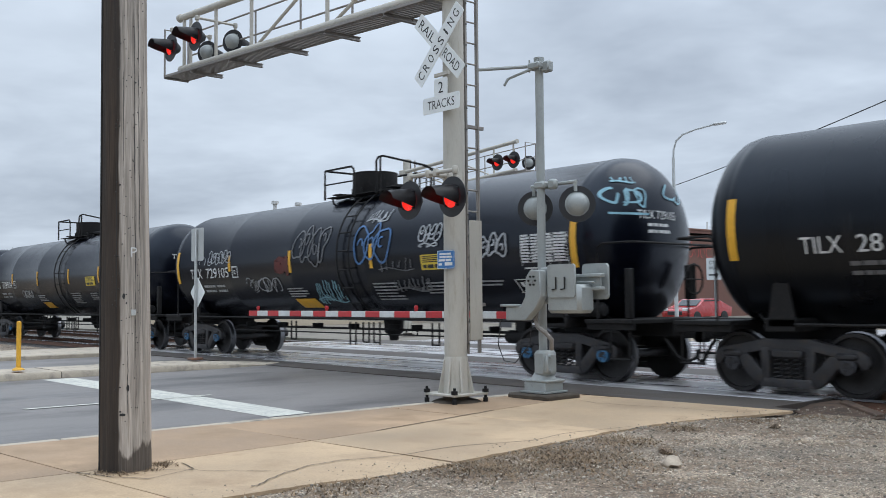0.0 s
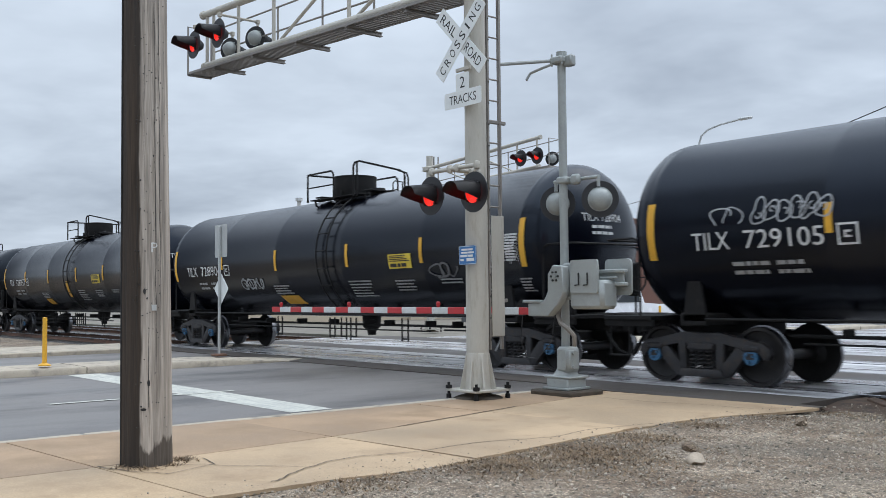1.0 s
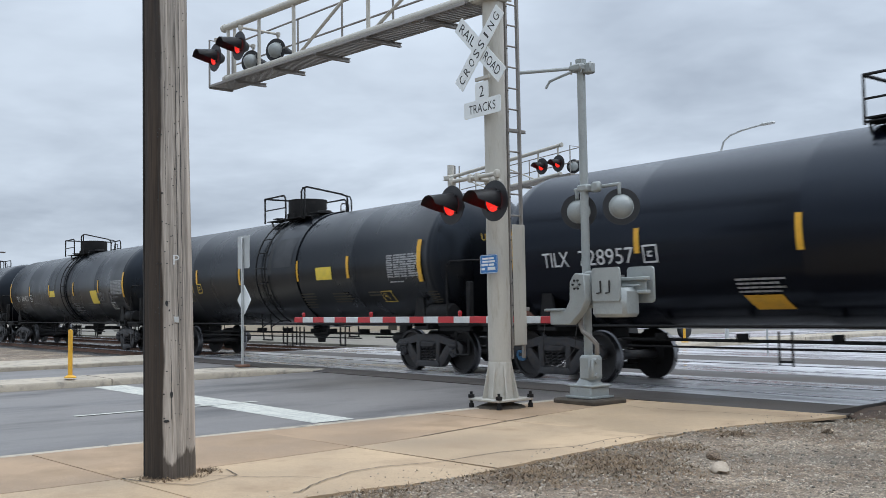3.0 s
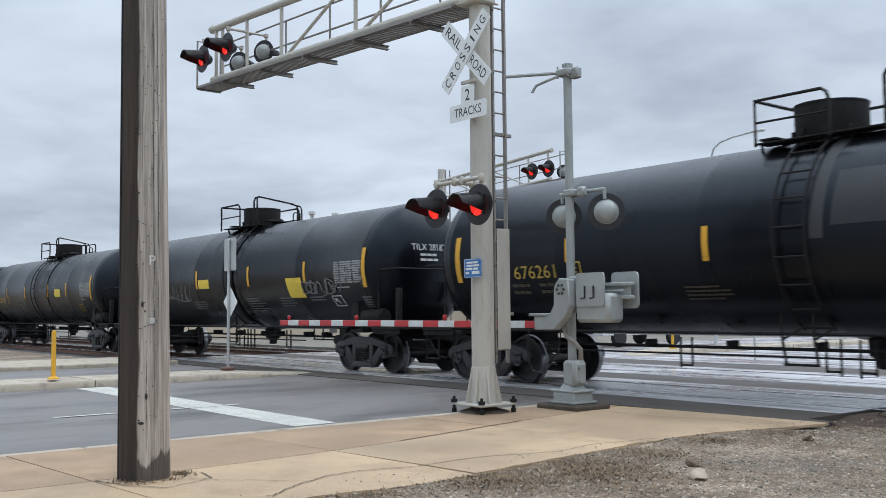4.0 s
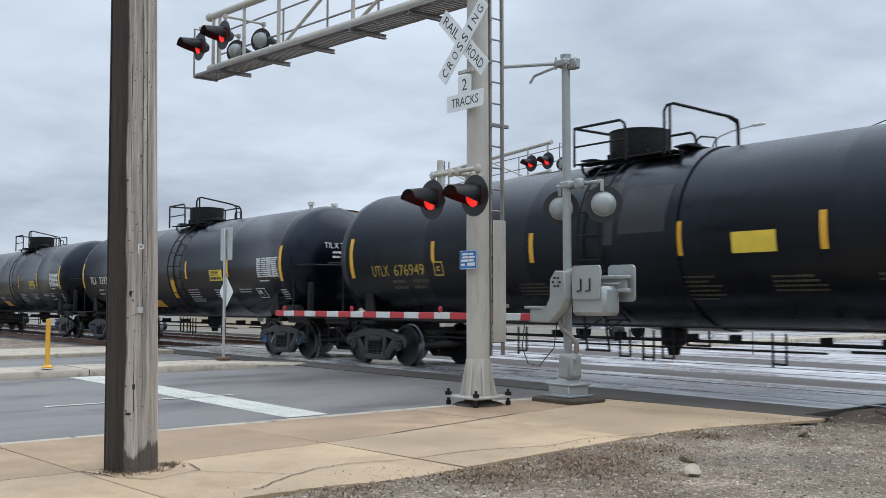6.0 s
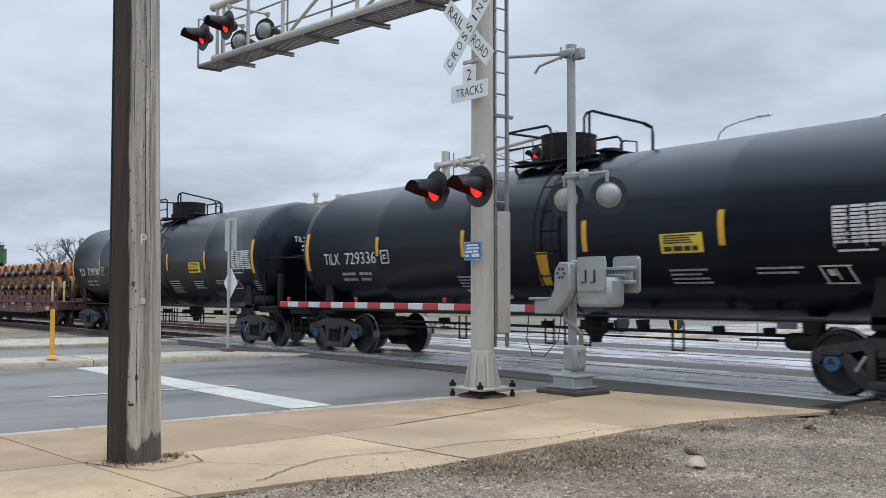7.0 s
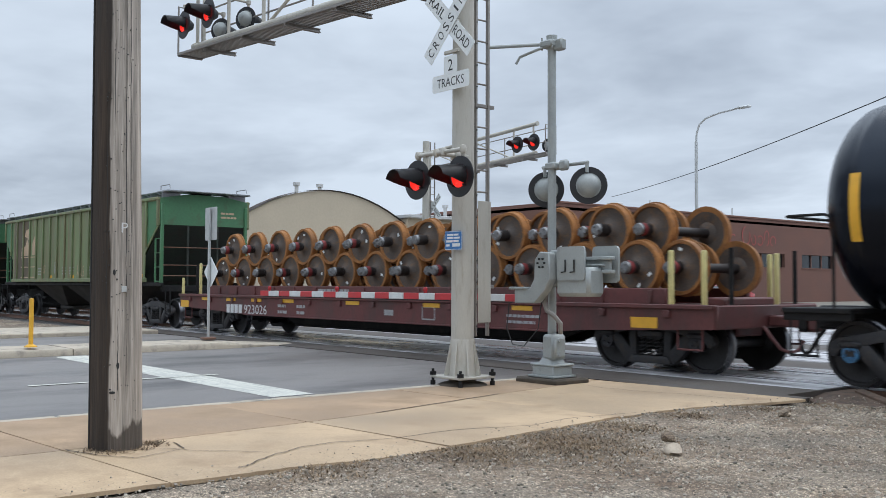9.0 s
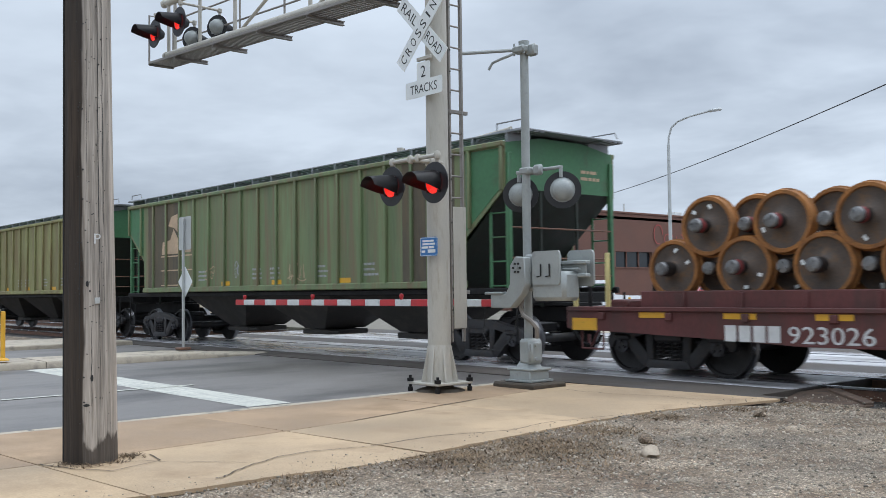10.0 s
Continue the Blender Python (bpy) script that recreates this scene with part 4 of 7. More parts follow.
def tank_car(style, number, seed, start_x):
    """style: 'new' glossy with blue caps, 'old' duller, 'plain' yellow stencils."""
    rnd = random.Random(seed)
    paint_m = M_TANK if style == "new" else M_TANK_OLD
    letters = M_LETTER_YEL if style == "plain" else M_LETTER
    words = {"new": "glossy black tank car with white stencils and yellow marks", "old": "dull black tank car with white stencils and sprayed tags", "plain": "dull black tank car with yellow stencilled lettering"}[style]
    car = thing("tank_car", words, "tank car", "train of tank cars")
    # shell with dished heads
    bm = bmesh.new()
    prof = []
    for i in range(9):
        a = math.pi / 2 * i / 8
        prof.append((TANK_R * math.sin(a), -7.55 - 0.72 * math.cos(a)))
    prof += [(TANK_R, -7.5), (TANK_R + 0.006, -7.49), (TANK_R + 0.006, -7.4), (TANK_R, -7.39)]
    for x in (-4.5, -1.5, 1.5, 4.5):
        prof += [(TANK_R, x - 0.03), (TANK_R + 0.004, x), (TANK_R, x + 0.03)]
    prof += [(TANK_R, 7.39), (TANK_R + 0.006, 7.4), (TANK_R + 0.006, 7.49), (TANK_R, 7.5)]
    for i in range(9):
        a = math.pi / 2 * (8 - i) / 8
        prof.append((TANK_R * math.sin(a), 7.55 + 0.72 * math.cos(a)))
    lathe(bm, prof, (0, 0, TANK_Z), "x", 72)
    tank = part("tank", bm, paint_m, car)
    # jacketed cars carry a raised band at the middle
    if style != "new":
        bm = bmesh.new()
        w = 0.75
        lathe(bm, [(r, x) for x, r in ((-w, TANK_R - 0.01), (-w, TANK_R + 0.03), (w, TANK_R + 0.03), (w, TANK_R - 0.01))], (0.3 if style == "old" else 1.15, 0, TANK_Z), "x", 72)
        part("centre_band", bm, paint_m, car, "slightly raised jacket band round the tank")
    # underframe: sill stubs, bolsters, side cable
    for s in (-1, 1):
        bm = bmesh.new()
        box(bm, (s * 7.4, 0, 0.93), (2.5, 0.5, 0.32), 0.02)
        box(bm, (s * 6.86, 0, 1.02), (0.5, 2.5, 0.2), 0.02)
        plate(bm, [(s * 6.6, 1.0), (s * 7.05, 1.0), (s * 6.95, 1.62), (s * 6.72, 1.62)], -1.25, -1.2)
        plate(bm, [(s * 6.6, 1.0), (s * 7.05, 1.0), (s * 6.95, 1.62), (s * 6.72, 1.62)], 1.2, 1.25)
        box(bm, (s * 8.1, 0, 1.04), (1.0, 2.7, 0.07), 0.01)
        coupler(bm, s * 8.25, s)
        hose(bm, s * 8.5, s)
        for y in (-1.28, 1.28):
            box(bm, (s * 8.1, y, 0.98), (1.0, 0.06, 0.16), 0.01)
            rod(bm, (s * 8.5, y, 1.0), (s * 8.5, y, 0.42), 0.018, seg=6)
            rod(bm, (s * 8.1, y, 1.0), (s * 8.1, y, 0.42), 0.018, seg=6)
            rod(bm, (s * 8.52, y, 0.42), (s * 8.08, y, 0.42), 0.02, seg=6)
        part("underframe", bm, M_UNDER, car)
    # running rods and fittings under the belly
    bm = bmesh.new()
    rod(bm, (-6.6, -1.3, 1.03), (6.6, -1.3, 1.03), 0.025, seg=6)
    rod(bm, (-6.6, 1.3, 1.03), (6.6, 1.3, 1.03), 0.025, seg=6)
    rod(bm, (-5.6, -0.6, 0.78), (5.6, -0.6, 0.78), 0.03, seg=6)
    rod(bm, (-5.2, -0.9, 0.68), (4.0, -0.9, 0.68), 0.018, seg=6)
    for x in (-4.6, -3.0, -1.4, 0.1, 1.6, 2.4, 3.9, 4.8):
        box(bm, (x, -0.75, 0.84), (0.05, 0.3, 0.12), 0.01)
    for x in (-2.2, 0.3, 0.8, 1.2, 3.2):
        rod(bm, (x, -1.0, 0.95), (x, -1.0, 0.42 + 0.1 * rnd.random()), 0.02, seg=6)
        rod(bm, (x + 0.22, -1.0, 0.95), (x + 0.22, -1.0, 0.42 + 0.1 * rnd.random()), 0.02, seg=6)
        rod(bm, (x, -1.0, 0.5), (x + 0.22, -1.0, 0.5), 0.018, seg=6)
    lathe(bm, [(0.0, 0.5), (0.1, 0.5), (0.12, 0.62), (0.22, 0.7), (0.24, 1.05)], (0.65, 0, 0), "z", 14)
    part("belly_piping", bm, M_UNDER, car)
    for s in (-1, 1):
        bm = bmesh.new()
        lathe(bm, [(0.0, -0.36), (0.1, -0.34), (0.13, -0.28), (0.13, 0.1), (0.17, 0.12), (0.17, 0.2), (0.08, 0.26), (0.05, 0.55), (0.0, 0.56)], (5.2, s * 0.55, 0.72) if s > 0 else (5.35, -0.6, 0.7), "x", 16)
        part("brake_reservoir", bm, M_UNDER, car)
    bm = bmesh.new()
    box(bm, (5.45, -0.62, 0.92), (0.3, 0.2, 0.24), 0.03)
    box(bm, (5.75, -0.6, 0.78), (0.16, 0.16, 0.3), 0.03)
    rod(bm, (4.2, -0.62, 0.7), (6.4, -0.62, 0.72), 0.022, seg=6)
    part("brake_valve", bm, M_UNDER, car)
    bm = bmesh.new()
    box(bm, (5.1, -0.76, 0.95), (0.34, 0.012, 0.13), 0.002)
    part("data_plate", bm, M_LETTER_OLD if style == "plain" else M_SPRAY_GREY, car, "pale plate by the brake valve")
    bm = bmesh.new()
    r = 0.13 if style == "new" else 0.19
    lathe(bm, [(0.0, -0.42), (r - 0.03, -0.4), (r, -0.34), (r, 0.34), (r - 0.03, 0.4), (0.0, 0.42)], (7.42, -1.08, 1.1 + r), "x", 18)
    part("air_tank", bm, M_UNDER, car)
    bm = bmesh.new()
    box(bm, (8.38, -1.12, 1.5), (0.12, 0.12, 0.85), 0.02)
    part("brake_stand", bm, M_UNDER, car)
    # end railings
    for s in (-1, 1):
        bm = bmesh.new()
        handrail(bm, [(s * 7.85, -1.3, 1.05), (s * 7.85, -1.3, 2.2), (s * 7.88, -1.3, 2.3), (s * 7.97, -1.3, 2.35), (s * 8.5, -1.3, 2.35), (s * 8.58, -1.22, 2.35), (s * 8.58, 1.22, 2.35), (s * 8.5, 1.3, 2.35), (s * 7.97, 1.3, 2.35), (s * 7.88, 1.3, 2.3), (s * 7.85, 1.3, 2.2), (s * 7.85, 1.3, 1.05)])
        part("end_railing", bm, M_UNDER, car)
    # brake wheel on the leading end
    bm = bmesh.new()
    ring = [(8.5, 0.55 + 0.27 * math.cos(0.524 * i), 1.75 + 0.27 * math.sin(0.524 * i)) for i in range(13)]
    pipe(bm, ring, 0.02, 6)
    for i in range(4):
        rod(bm, (8.5, 0.55, 1.75), ring[3 * i], 0.012, seg=5)
    box(bm, (8.42, 0.55, 1.7), (0.12, 0.22, 0.6), 0.02)
    part("brake_wheel", bm, M_UNDER, car)
    # top platform, housing, safety rails
    top = TANK_Z + TANK_R
    bm = bmesh.new()
    lathe(bm, [(0.53, -0.12), (0.53, 0.0), (0.54, 0.02), (0.54, 0.5), (0.55, 0.5), (0.55, 0.53), (0.3, 0.56), (0.0, 0.57)], (-0.05, 0, top), "z", 32)
    for i in range(10):
        a = 0.628 * i
        box(bm, (-0.05 + 0.56 * math.cos(a), 0.56 * math.sin(a), top + 0.08), (0.05, 0.05, 0.12), 0.01)
    house = part("valve_housing", bm, M_UNDER, car)
    bm = bmesh.new()
    zp = top - 0.12
    for y in (-0.72, 0.72):
        box(bm, (0.3, y, zp + 0.06), (2.2, 0.34, 0.025), 0.005)
        for x in (-0.8, 0.3, 1.4):
            rod(bm, (x, y, zp + 0.06), (x, y * 0.9, zp - 0.2), 0.025, seg=6)
    for x in (-0.75, 1.35):
        box(bm, (x, 0, zp + 0.16), (0.3, 1.3, 0.03), 0.005)
    part("top_platform", bm, M_UNDER, car)
    zr = top + 0.56
    for y in (-0.98, 0.98):
        bm = bmesh.new()
        handrail(bm, [(-0.74, y, zp), (-0.74, y, zr + 0.02), (0.34, y, zr + 0.02), (0.42, y, zr - 0.04), (0.45, y, zr - 0.14), (0.45, y, zp)], 0.026)
        handrail(bm, [(-0.74, y, zp + 0.36), (0.45, y, zp + 0.36)], 0.018)
        if y < 0:
            handrail(bm, [(-0.74, y, zr + 0.02), (-0.74, -y, zr + 0.02)], 0.026)
        part("safety_railing", bm, M_UNDER, car)
    bm = bmesh.new()
    handrail(bm, [(1.25, -0.95, zp), (1.25, -0.95, zr + 0.04), (1.28, -0.92, zr + 0.13), (1.36, -0.85, zr + 0.16), (1.93, -0.08, zr - 0.06), (2.0, 0.0, zr - 0.12), (2.0, 0.02, zr - 0.22), (2.0, 0.02, zp)], 0.026)
    handrail(bm, [(1.9, -0.12, zr - 0.06), (1.84, 0.2, zr - 0.1), (1.82, 0.26, zr - 0.2), (1.82, 0.26, zp)])
    rod(bm, (1.32, -0.89, zr + 0.14), (1.32, -0.89, zp), 0.024, seg=6)
    handrail(bm, [(0.75, 0.6, zp), (0.75, 0.6, zr - 0.22), (0.83, 0.6, zr - 0.16), (1.15, 0.6, zr - 0.22), (1.15, 0.6, zp)], 0.018)
    part("safety_railing", bm, M_UNDER, car)
    bm = bmesh.new()
    lathe(bm, [(0.2, -0.1), (0.2, 0.08), (0.18, 0.12), (0.0, 0.14)], (1.2, -0.2, top), "z", 16)
    part("manway_lid", bm, M_UNDER, car)
    # side ladder bent over the flank
    for s in (-1, 1):
        bm = bmesh.new()
        for x in LADDER[style]:
            pts = []
            for i in range(15):
                a = -1.05 + 2.25 * i / 14
                e = 0.09
                pts.append((x, s * -(TANK_R + e) * math.cos(a) * -1, TANK_Z + (TANK_R + e) * math.sin(a)))
            pipe(bm, pts, 0.02, 5)
        for i in range(9):
            a = -1.0 + 2.1 * i / 8
            y, z = s * (TANK_R + 0.1) * math.cos(a), TANK_Z + (TANK_R + 0.1) * math.sin(a)
            rod(bm, (LADDER[style][0], y, z), (LADDER[style][1], y, z), 0.016, seg=6)
        if style != "new":      # stirrup hanging below the sill
            for x in LADDER[style]:
                pipe(bm, [(x, s * 1.42, 1.3), (x, s * 1.4, 0.95), (x + 0.04, s * 1.38, 0.6)], 0.022, 5)
                rod(bm, (x, s * 1.4, 0.95), (x + 0.2, s * 1.2, 1.12), 0.018, seg=5)
            rod(bm, (LADDER[style][0], s * 1.38, 0.6), (LADDER[style][1] + 0.06, s * 1.38, 0.6), 0.02, seg=5)
        part("side_ladder", bm, M_UNDER, car)
    # pale streak along the band's edge on the upper flank, and a repainted field
    for x, w in {"new": (), "old": ((-0.42, 0.16),), "plain": ((0.43, 0.2),)}[style]:
        bm = bmesh.new()
        patch(bm, x, x + w, -0.1, 1.75, lambda p: on_tank(p, 0.034), 2, 12, skew=0.06)
        part("weather_streak", bm, M_STREAK, car, "pale streak down the tank at the band's edge")
    if style == "plain":
        bm = bmesh.new()
        patch(bm, 0.74, 1.7, 0.06, 0.85, lambda p: on_tank(p, 0.036), 4, 8, skew=0.05)
        part("repainted_field", bm, M_PATCH, car, "dull grey repainted field")
    # marks
    for x in MARKS[style]:
        bm = bmesh.new()
        if abs(x) > 7:
            patch(bm, x - 0.07, x + 0.07, -0.5, 0.41, on_tank, 1, 10)
        else:
            patch(bm, x - 0.055, x + 0.055, -0.22 if x < -4 else -0.33, 0.2, on_tank, 1, 5)
        part("reflector_strip", bm, M_YELLOW, car, "yellow reflective strip on the tank")
    if style == "new":
        bm = bmesh.new()
        px = 3.43 if seed == 2 else 3.36
        patch(bm, px, px + 0.8, -0.42, -0.11, on_tank, 2, 3)
        part("warning_placard", bm, M_PLACARD, car, "yellow rectangular placard with black print")
        bm = bmesh.new()
        text_rows(bm, px + 0.06, -0.135, 0.72, 4, 0.02, 0.017, lambda p: on_tank(p, 0.018), seed)
        text_rows(bm, px + 0.06, -0.31, 0.74, 1, 0.075, 0.03, lambda p: on_tank(p, 0.018), seed + 5)
        part("placard_print", bm, M_LETTER_BLK, car)
    panels = {"new": [(-1.7, -0.82, -1.34, -1.03, -0.12)], "old": [(4.02, 4.78, -0.7, -0.18, -0.08), (-1.2, -0.5, -0.33, -0.07, 0.0)], "plain": [(2.87, 3.6, -0.33, -0.02, 0.0)]}[style]
    if seed == 4:
        panels[0] = (-2.6, -1.95, -1.33, -1.02, -0.1)
    if seed in (4, 5):
        panels.append((0.5, 0.78, -0.95, -0.3, 0.1))
    for a, b, c, d, lean_x in panels:
        bm = bmesh.new()
        patch(bm, a, b, c, d, on_tank, 2, 4, skew=lean_x)
        part("hazard_panel", bm, M_PLACARD if style != "new" else M_YELLOW, car, "orange-yellow panel with faint print")
    # owner's code, then the number
    bm = bmesh.new()
    h = 0.27 if style == "new" else 0.24
    zc = NUM_Z[style]
    dx = NUM_DX[style]
    add_mesh(bm, text_mesh("UTLX" if style == "plain" else "TILX", h, 0.65 if style == "new" else 0.6), 0, lambda c: on_tank(Vector((c.x - (6.38 if style == "new" else 6.43) + dx, c.y + zc, 0))))
    part("code_stencil", bm, letters, car)
    bm = bmesh.new()
    add_mesh(bm, text_mesh(number, h, 1.24 if style == "new" else 1.06), 0, lambda c: on_tank(Vector((c.x - (5.18 if style == "new" else 5.4) + dx, c.y + zc, 0))))
    part("number_stencil", bm, letters, car, "stencilled car number")
    bm = bmesh.new()
    box_at = -4.35 + 0.4 * dx
    for a, b, c, d in ((0, 0.3, 0, 0.03), (0, 0.3, 0.27, 0.3), (0, 0.03, 0, 0.3), (0.27, 0.3, 0, 0.3), (0.1, 0.2, 0.1, 0.13), (0.1, 0.13, 0.1, 0.2), (0.1, 0.2, 0.17, 0.2)):
        patch(bm, box_at + a, box_at + b, zc - 0.15 + c, zc - 0.15 + d, on_tank)
    part("letter_box_stencil", bm, letters, car)
    faint = {"new": M_LETTER_DIM, "old": M_SPRAY_GREY, "plain": M_LETTER_OLD}[style]
    for k, (x, z, w, n, h, g) in enumerate(((-6.06 + dx, -0.57, 0.62, 2, 0.065, 0.075), (-5.34 + dx, -0.57, 0.55, 2, 0.065, 0.075), (-2.7 if seed == 4 else -1.85, -0.72, 0.9, 4, 0.036, 0.036), (1.65, -0.66, 0.95, 6, 0.034, 0.046), (3.43, -0.68, 0.85, 4, 0.036, 0.04), (4.99, -0.68, 0.85, 2, 0.036, 0.04), (7.28, -0.72, 0.38, 5, 0.034, 0.032))):
        bm = bmesh.new()
        text_rows(bm, x, z, w, n, h, g, on_tank, seed + k)
        part("data_stencil", bm, faint, car, "block of small unreadable stencils")
    bm = bmesh.new()
    tx = {"new": 6.25, "old": 6.3, "plain": 5.95}[style]
    for r in range(10):
        text_rows(bm, tx, 0.13 - 0.052 * r, 0.25, 1, 0.03, 0, on_tank, seed + 30 + r)
        text_rows(bm, tx + 0.26, 0.13 - 0.052 * r, 0.28, 1, 0.03, 0, on_tank, seed + 50 + r)
        text_rows(bm, tx + 0.52, 0.13 - 0.052 * r, 0.3, 1, 0.03, 0, on_tank, seed + 70 + r)
        text_rows(bm, tx + 0.8, 0.13 - 0.052 * r, 0.34, 1, 0.03, 0, on_tank, seed + 90 + r)
        patch(bm, tx, tx + 1.12, 0.094 - 0.052 * r, 0.099 - 0.052 * r, on_tank, 2, 1)
    for u in (0.0, 0.44, 0.67, 0.9, 1.115):
        patch(bm, tx + u, tx + u + 0.008, -0.43, 0.13, on_tank, 1, 5)
    text_rows(bm, tx + 0.05, -0.46, 0.6, 1, 0.03, 0, on_tank, seed + 21)
    part("test_table_stencil", bm, letters if style == "new" else M_LETTER_DIM, car, "white stencilled table of test dates")
    bm = bmesh.new()
    bx = 5.4 if style == "plain" else 5.9
    for a, b, c, d in ((0, 0.62, 0, 0.035), (0, 0.62, 0.4, 0.435), (0, 0.035, 0, 0.43), (0.585, 0.62, 0, 0.43), (0.29, 0.32, 0.1, 0.36), (0.12, 0.24, 0.2, 0.34)):
        patch(bm, bx + 0.1 + 0.7 * a, bx + 0.1 + 0.7 * b, -0.97 + 0.68 * c, -0.97 + 0.68 * d, on_tank, 1, 2, skew=-0.09 * (d - c) / 0.43)
    part("inspection_box_stencil", bm, letters, car)
    # number on the leading head
    bm = bmesh.new()

    def on_head(p):
        a, b = p.x / TANK_R, p.y / TANK_R
        x0 = 7.55 + 0.72 * math.sqrt(max(0.0, 1 - (p.x / TANK_R) ** 2 - (p.y / TANK_R) ** 2)) + 0.012
        return Vector((x0, p.x, TANK_Z + p.y))
    add_mesh(bm, text_mesh(("UTLX " if style == "plain" else "TILX ") + number, 0.15, 1.02), 0, lambda c: on_head(Vector((c.x - 0.1, c.y + 0.42, 0))))
    text_rows(bm, -0.4, 0.27, 0.62, 2, 0.055, 0.06, on_head, seed + 8)
    part("head_stencil", bm, letters, car)
    truck(car, -6.86, WS_BLUE if style == "new" else WS_DARK)
    truck(car, 6.86, WS_BLUE if style == "new" else WS_DARK, style == "new")
    MOVING.append((car, start_x, TRACK, 0.0))
    return car


def tag(car, mats_and):
    for name, m, cx, cz, w, h, n, seed, thick, label in mats_and:
        bm = bmesh.new()
        {"bubble": bubbles, "spike": spikes, "loop": scrawl}[name](bm, cx, cz, w, h, n, seed, thick, lambda p: on_tank(p, 0.02))
        part("graffiti", bm, m, car, label)


WHITE_TAG, BLUE_TAG, CYAN_TAG, GREY_TAG = "white spray-paint scrawl", "blue spray-paint scrawl", "pale blue spray-paint scrawl", "faint grey spray-paint scrawl"
tank_car("old", "281705", 11, -0.35)
c1 = tank_car("new", "729105", 2, -18.35)
tag(c1, [("bubble", M_SPRAY_WHITE, -5.0, 0.16, 1.2, 0.36, 6, 21, 0.026, WHITE_TAG), ("loop", M_SPRAY_WHITE, -6.05, 0.1, 0.4, 0.45, 2, 22, 0.03, WHITE_TAG), ("loop", M_SPRAY_WHITE, -2.9, -0.62, 1.5, 0.5, 7, 23, 0.024, WHITE_TAG),
         ("bubble", M_SPRAY_GREY, -0.6, 0.28, 1.35, 0.95, 4, 24, 0.036, GREY_TAG), ("bubble", M_SPRAY_BLUE, 1.78, 0.22, 1.15, 0.85, 3, 25, 0.045, BLUE_TAG), ("spike", M_SPRAY_WHITE, 1.8, 0.84, 0.75, 0.34, 4, 26, 0.03, WHITE_TAG),
         ("bubble", M_SPRAY_WHITE, 3.72, 0.3, 0.66, 0.32, 4, 27, 0.034, WHITE_TAG), ("loop", M_SPRAY_WHITE, 3.68, 0.08, 0.42, 0.1, 2, 33, 0.03, WHITE_TAG), ("bubble", M_SPRAY_WHITE, 5.42, -0.02, 0.95, 0.46, 4, 28, 0.042, WHITE_TAG), ("spike", M_SPRAY_CYAN, -0.1, -0.86, 1.2, 0.7, 5, 29, 0.03, CYAN_TAG),
         ("loop", M_SPRAY_RED, -1.85, -0.15, 0.5, 0.45, 5, 30, 0.12, "dull red sprayed patch"), ("spike", M_SPRAY_GREY, 3.0, -0.72, 1.2, 0.38, 5, 31, 0.034, GREY_TAG), ("spike", M_SPRAY_GREY, 2.6, -0.28, 1.2, 0.3, 3, 34, 0.02, GREY_TAG)])
bm = bmesh.new()


def head_place(p):
    return Vector((7.567 + 0.72 * math.sqrt(max(0.0, 1 - (p.x / TANK_R) ** 2 - (p.y / TANK_R) ** 2)), p.x, TANK_Z + p.y))


scrawl(bm, -0.75, 0.72, 0.75, 0.42, 4, 41, 0.045, head_place)
spikes(bm, -0.72, 1.02, 0.45, 0.12, 2, 43, 0.03, head_place)
scrawl(bm, 0.5, 0.85, 0.5, 0.5, 2, 42, 0.05, head_place)
ribbon(bm, [Vector((-1.15 + 0.1 * i, 0.42)) for i in range(9)], 0.04, head_place)
part("graffiti", bm, M_SPRAY_CYAN, c1, CYAN_TAG)
c2 = tank_car("new", "728904", 3, -36.25)
tag(c2, [("loop", M_SPRAY_WHITE, -2.9, -0.66, 1.05, 0.42, 5, 51, 0.035, WHITE_TAG), ("loop", M_SPRAY_GREY, 5.2, -0.5, 0.7, 0.5, 3, 52, 0.04, GREY_TAG)])
tank_car("new", "728957", 4, -54.3)
tank_car("plain", "676261", 12, -71.9)
c5 = tank_car("old", "281823", 13, -90.0)
tag(c5, [("spike", M_SPRAY_GREY, -2.9, -0.45, 2.0, 0.6, 8, 61, 0.035, GREY_TAG), ("loop", M_SPRAY_GREY, 5.6, -0.45, 1.6, 0.5, 6, 62, 0.04, GREY_TAG)])
tank_car("plain", "676949", 14, -107.8)
tank_car("new", "729336", 5, -125.8)
tank_car("new", "729098", 6, -143.66)


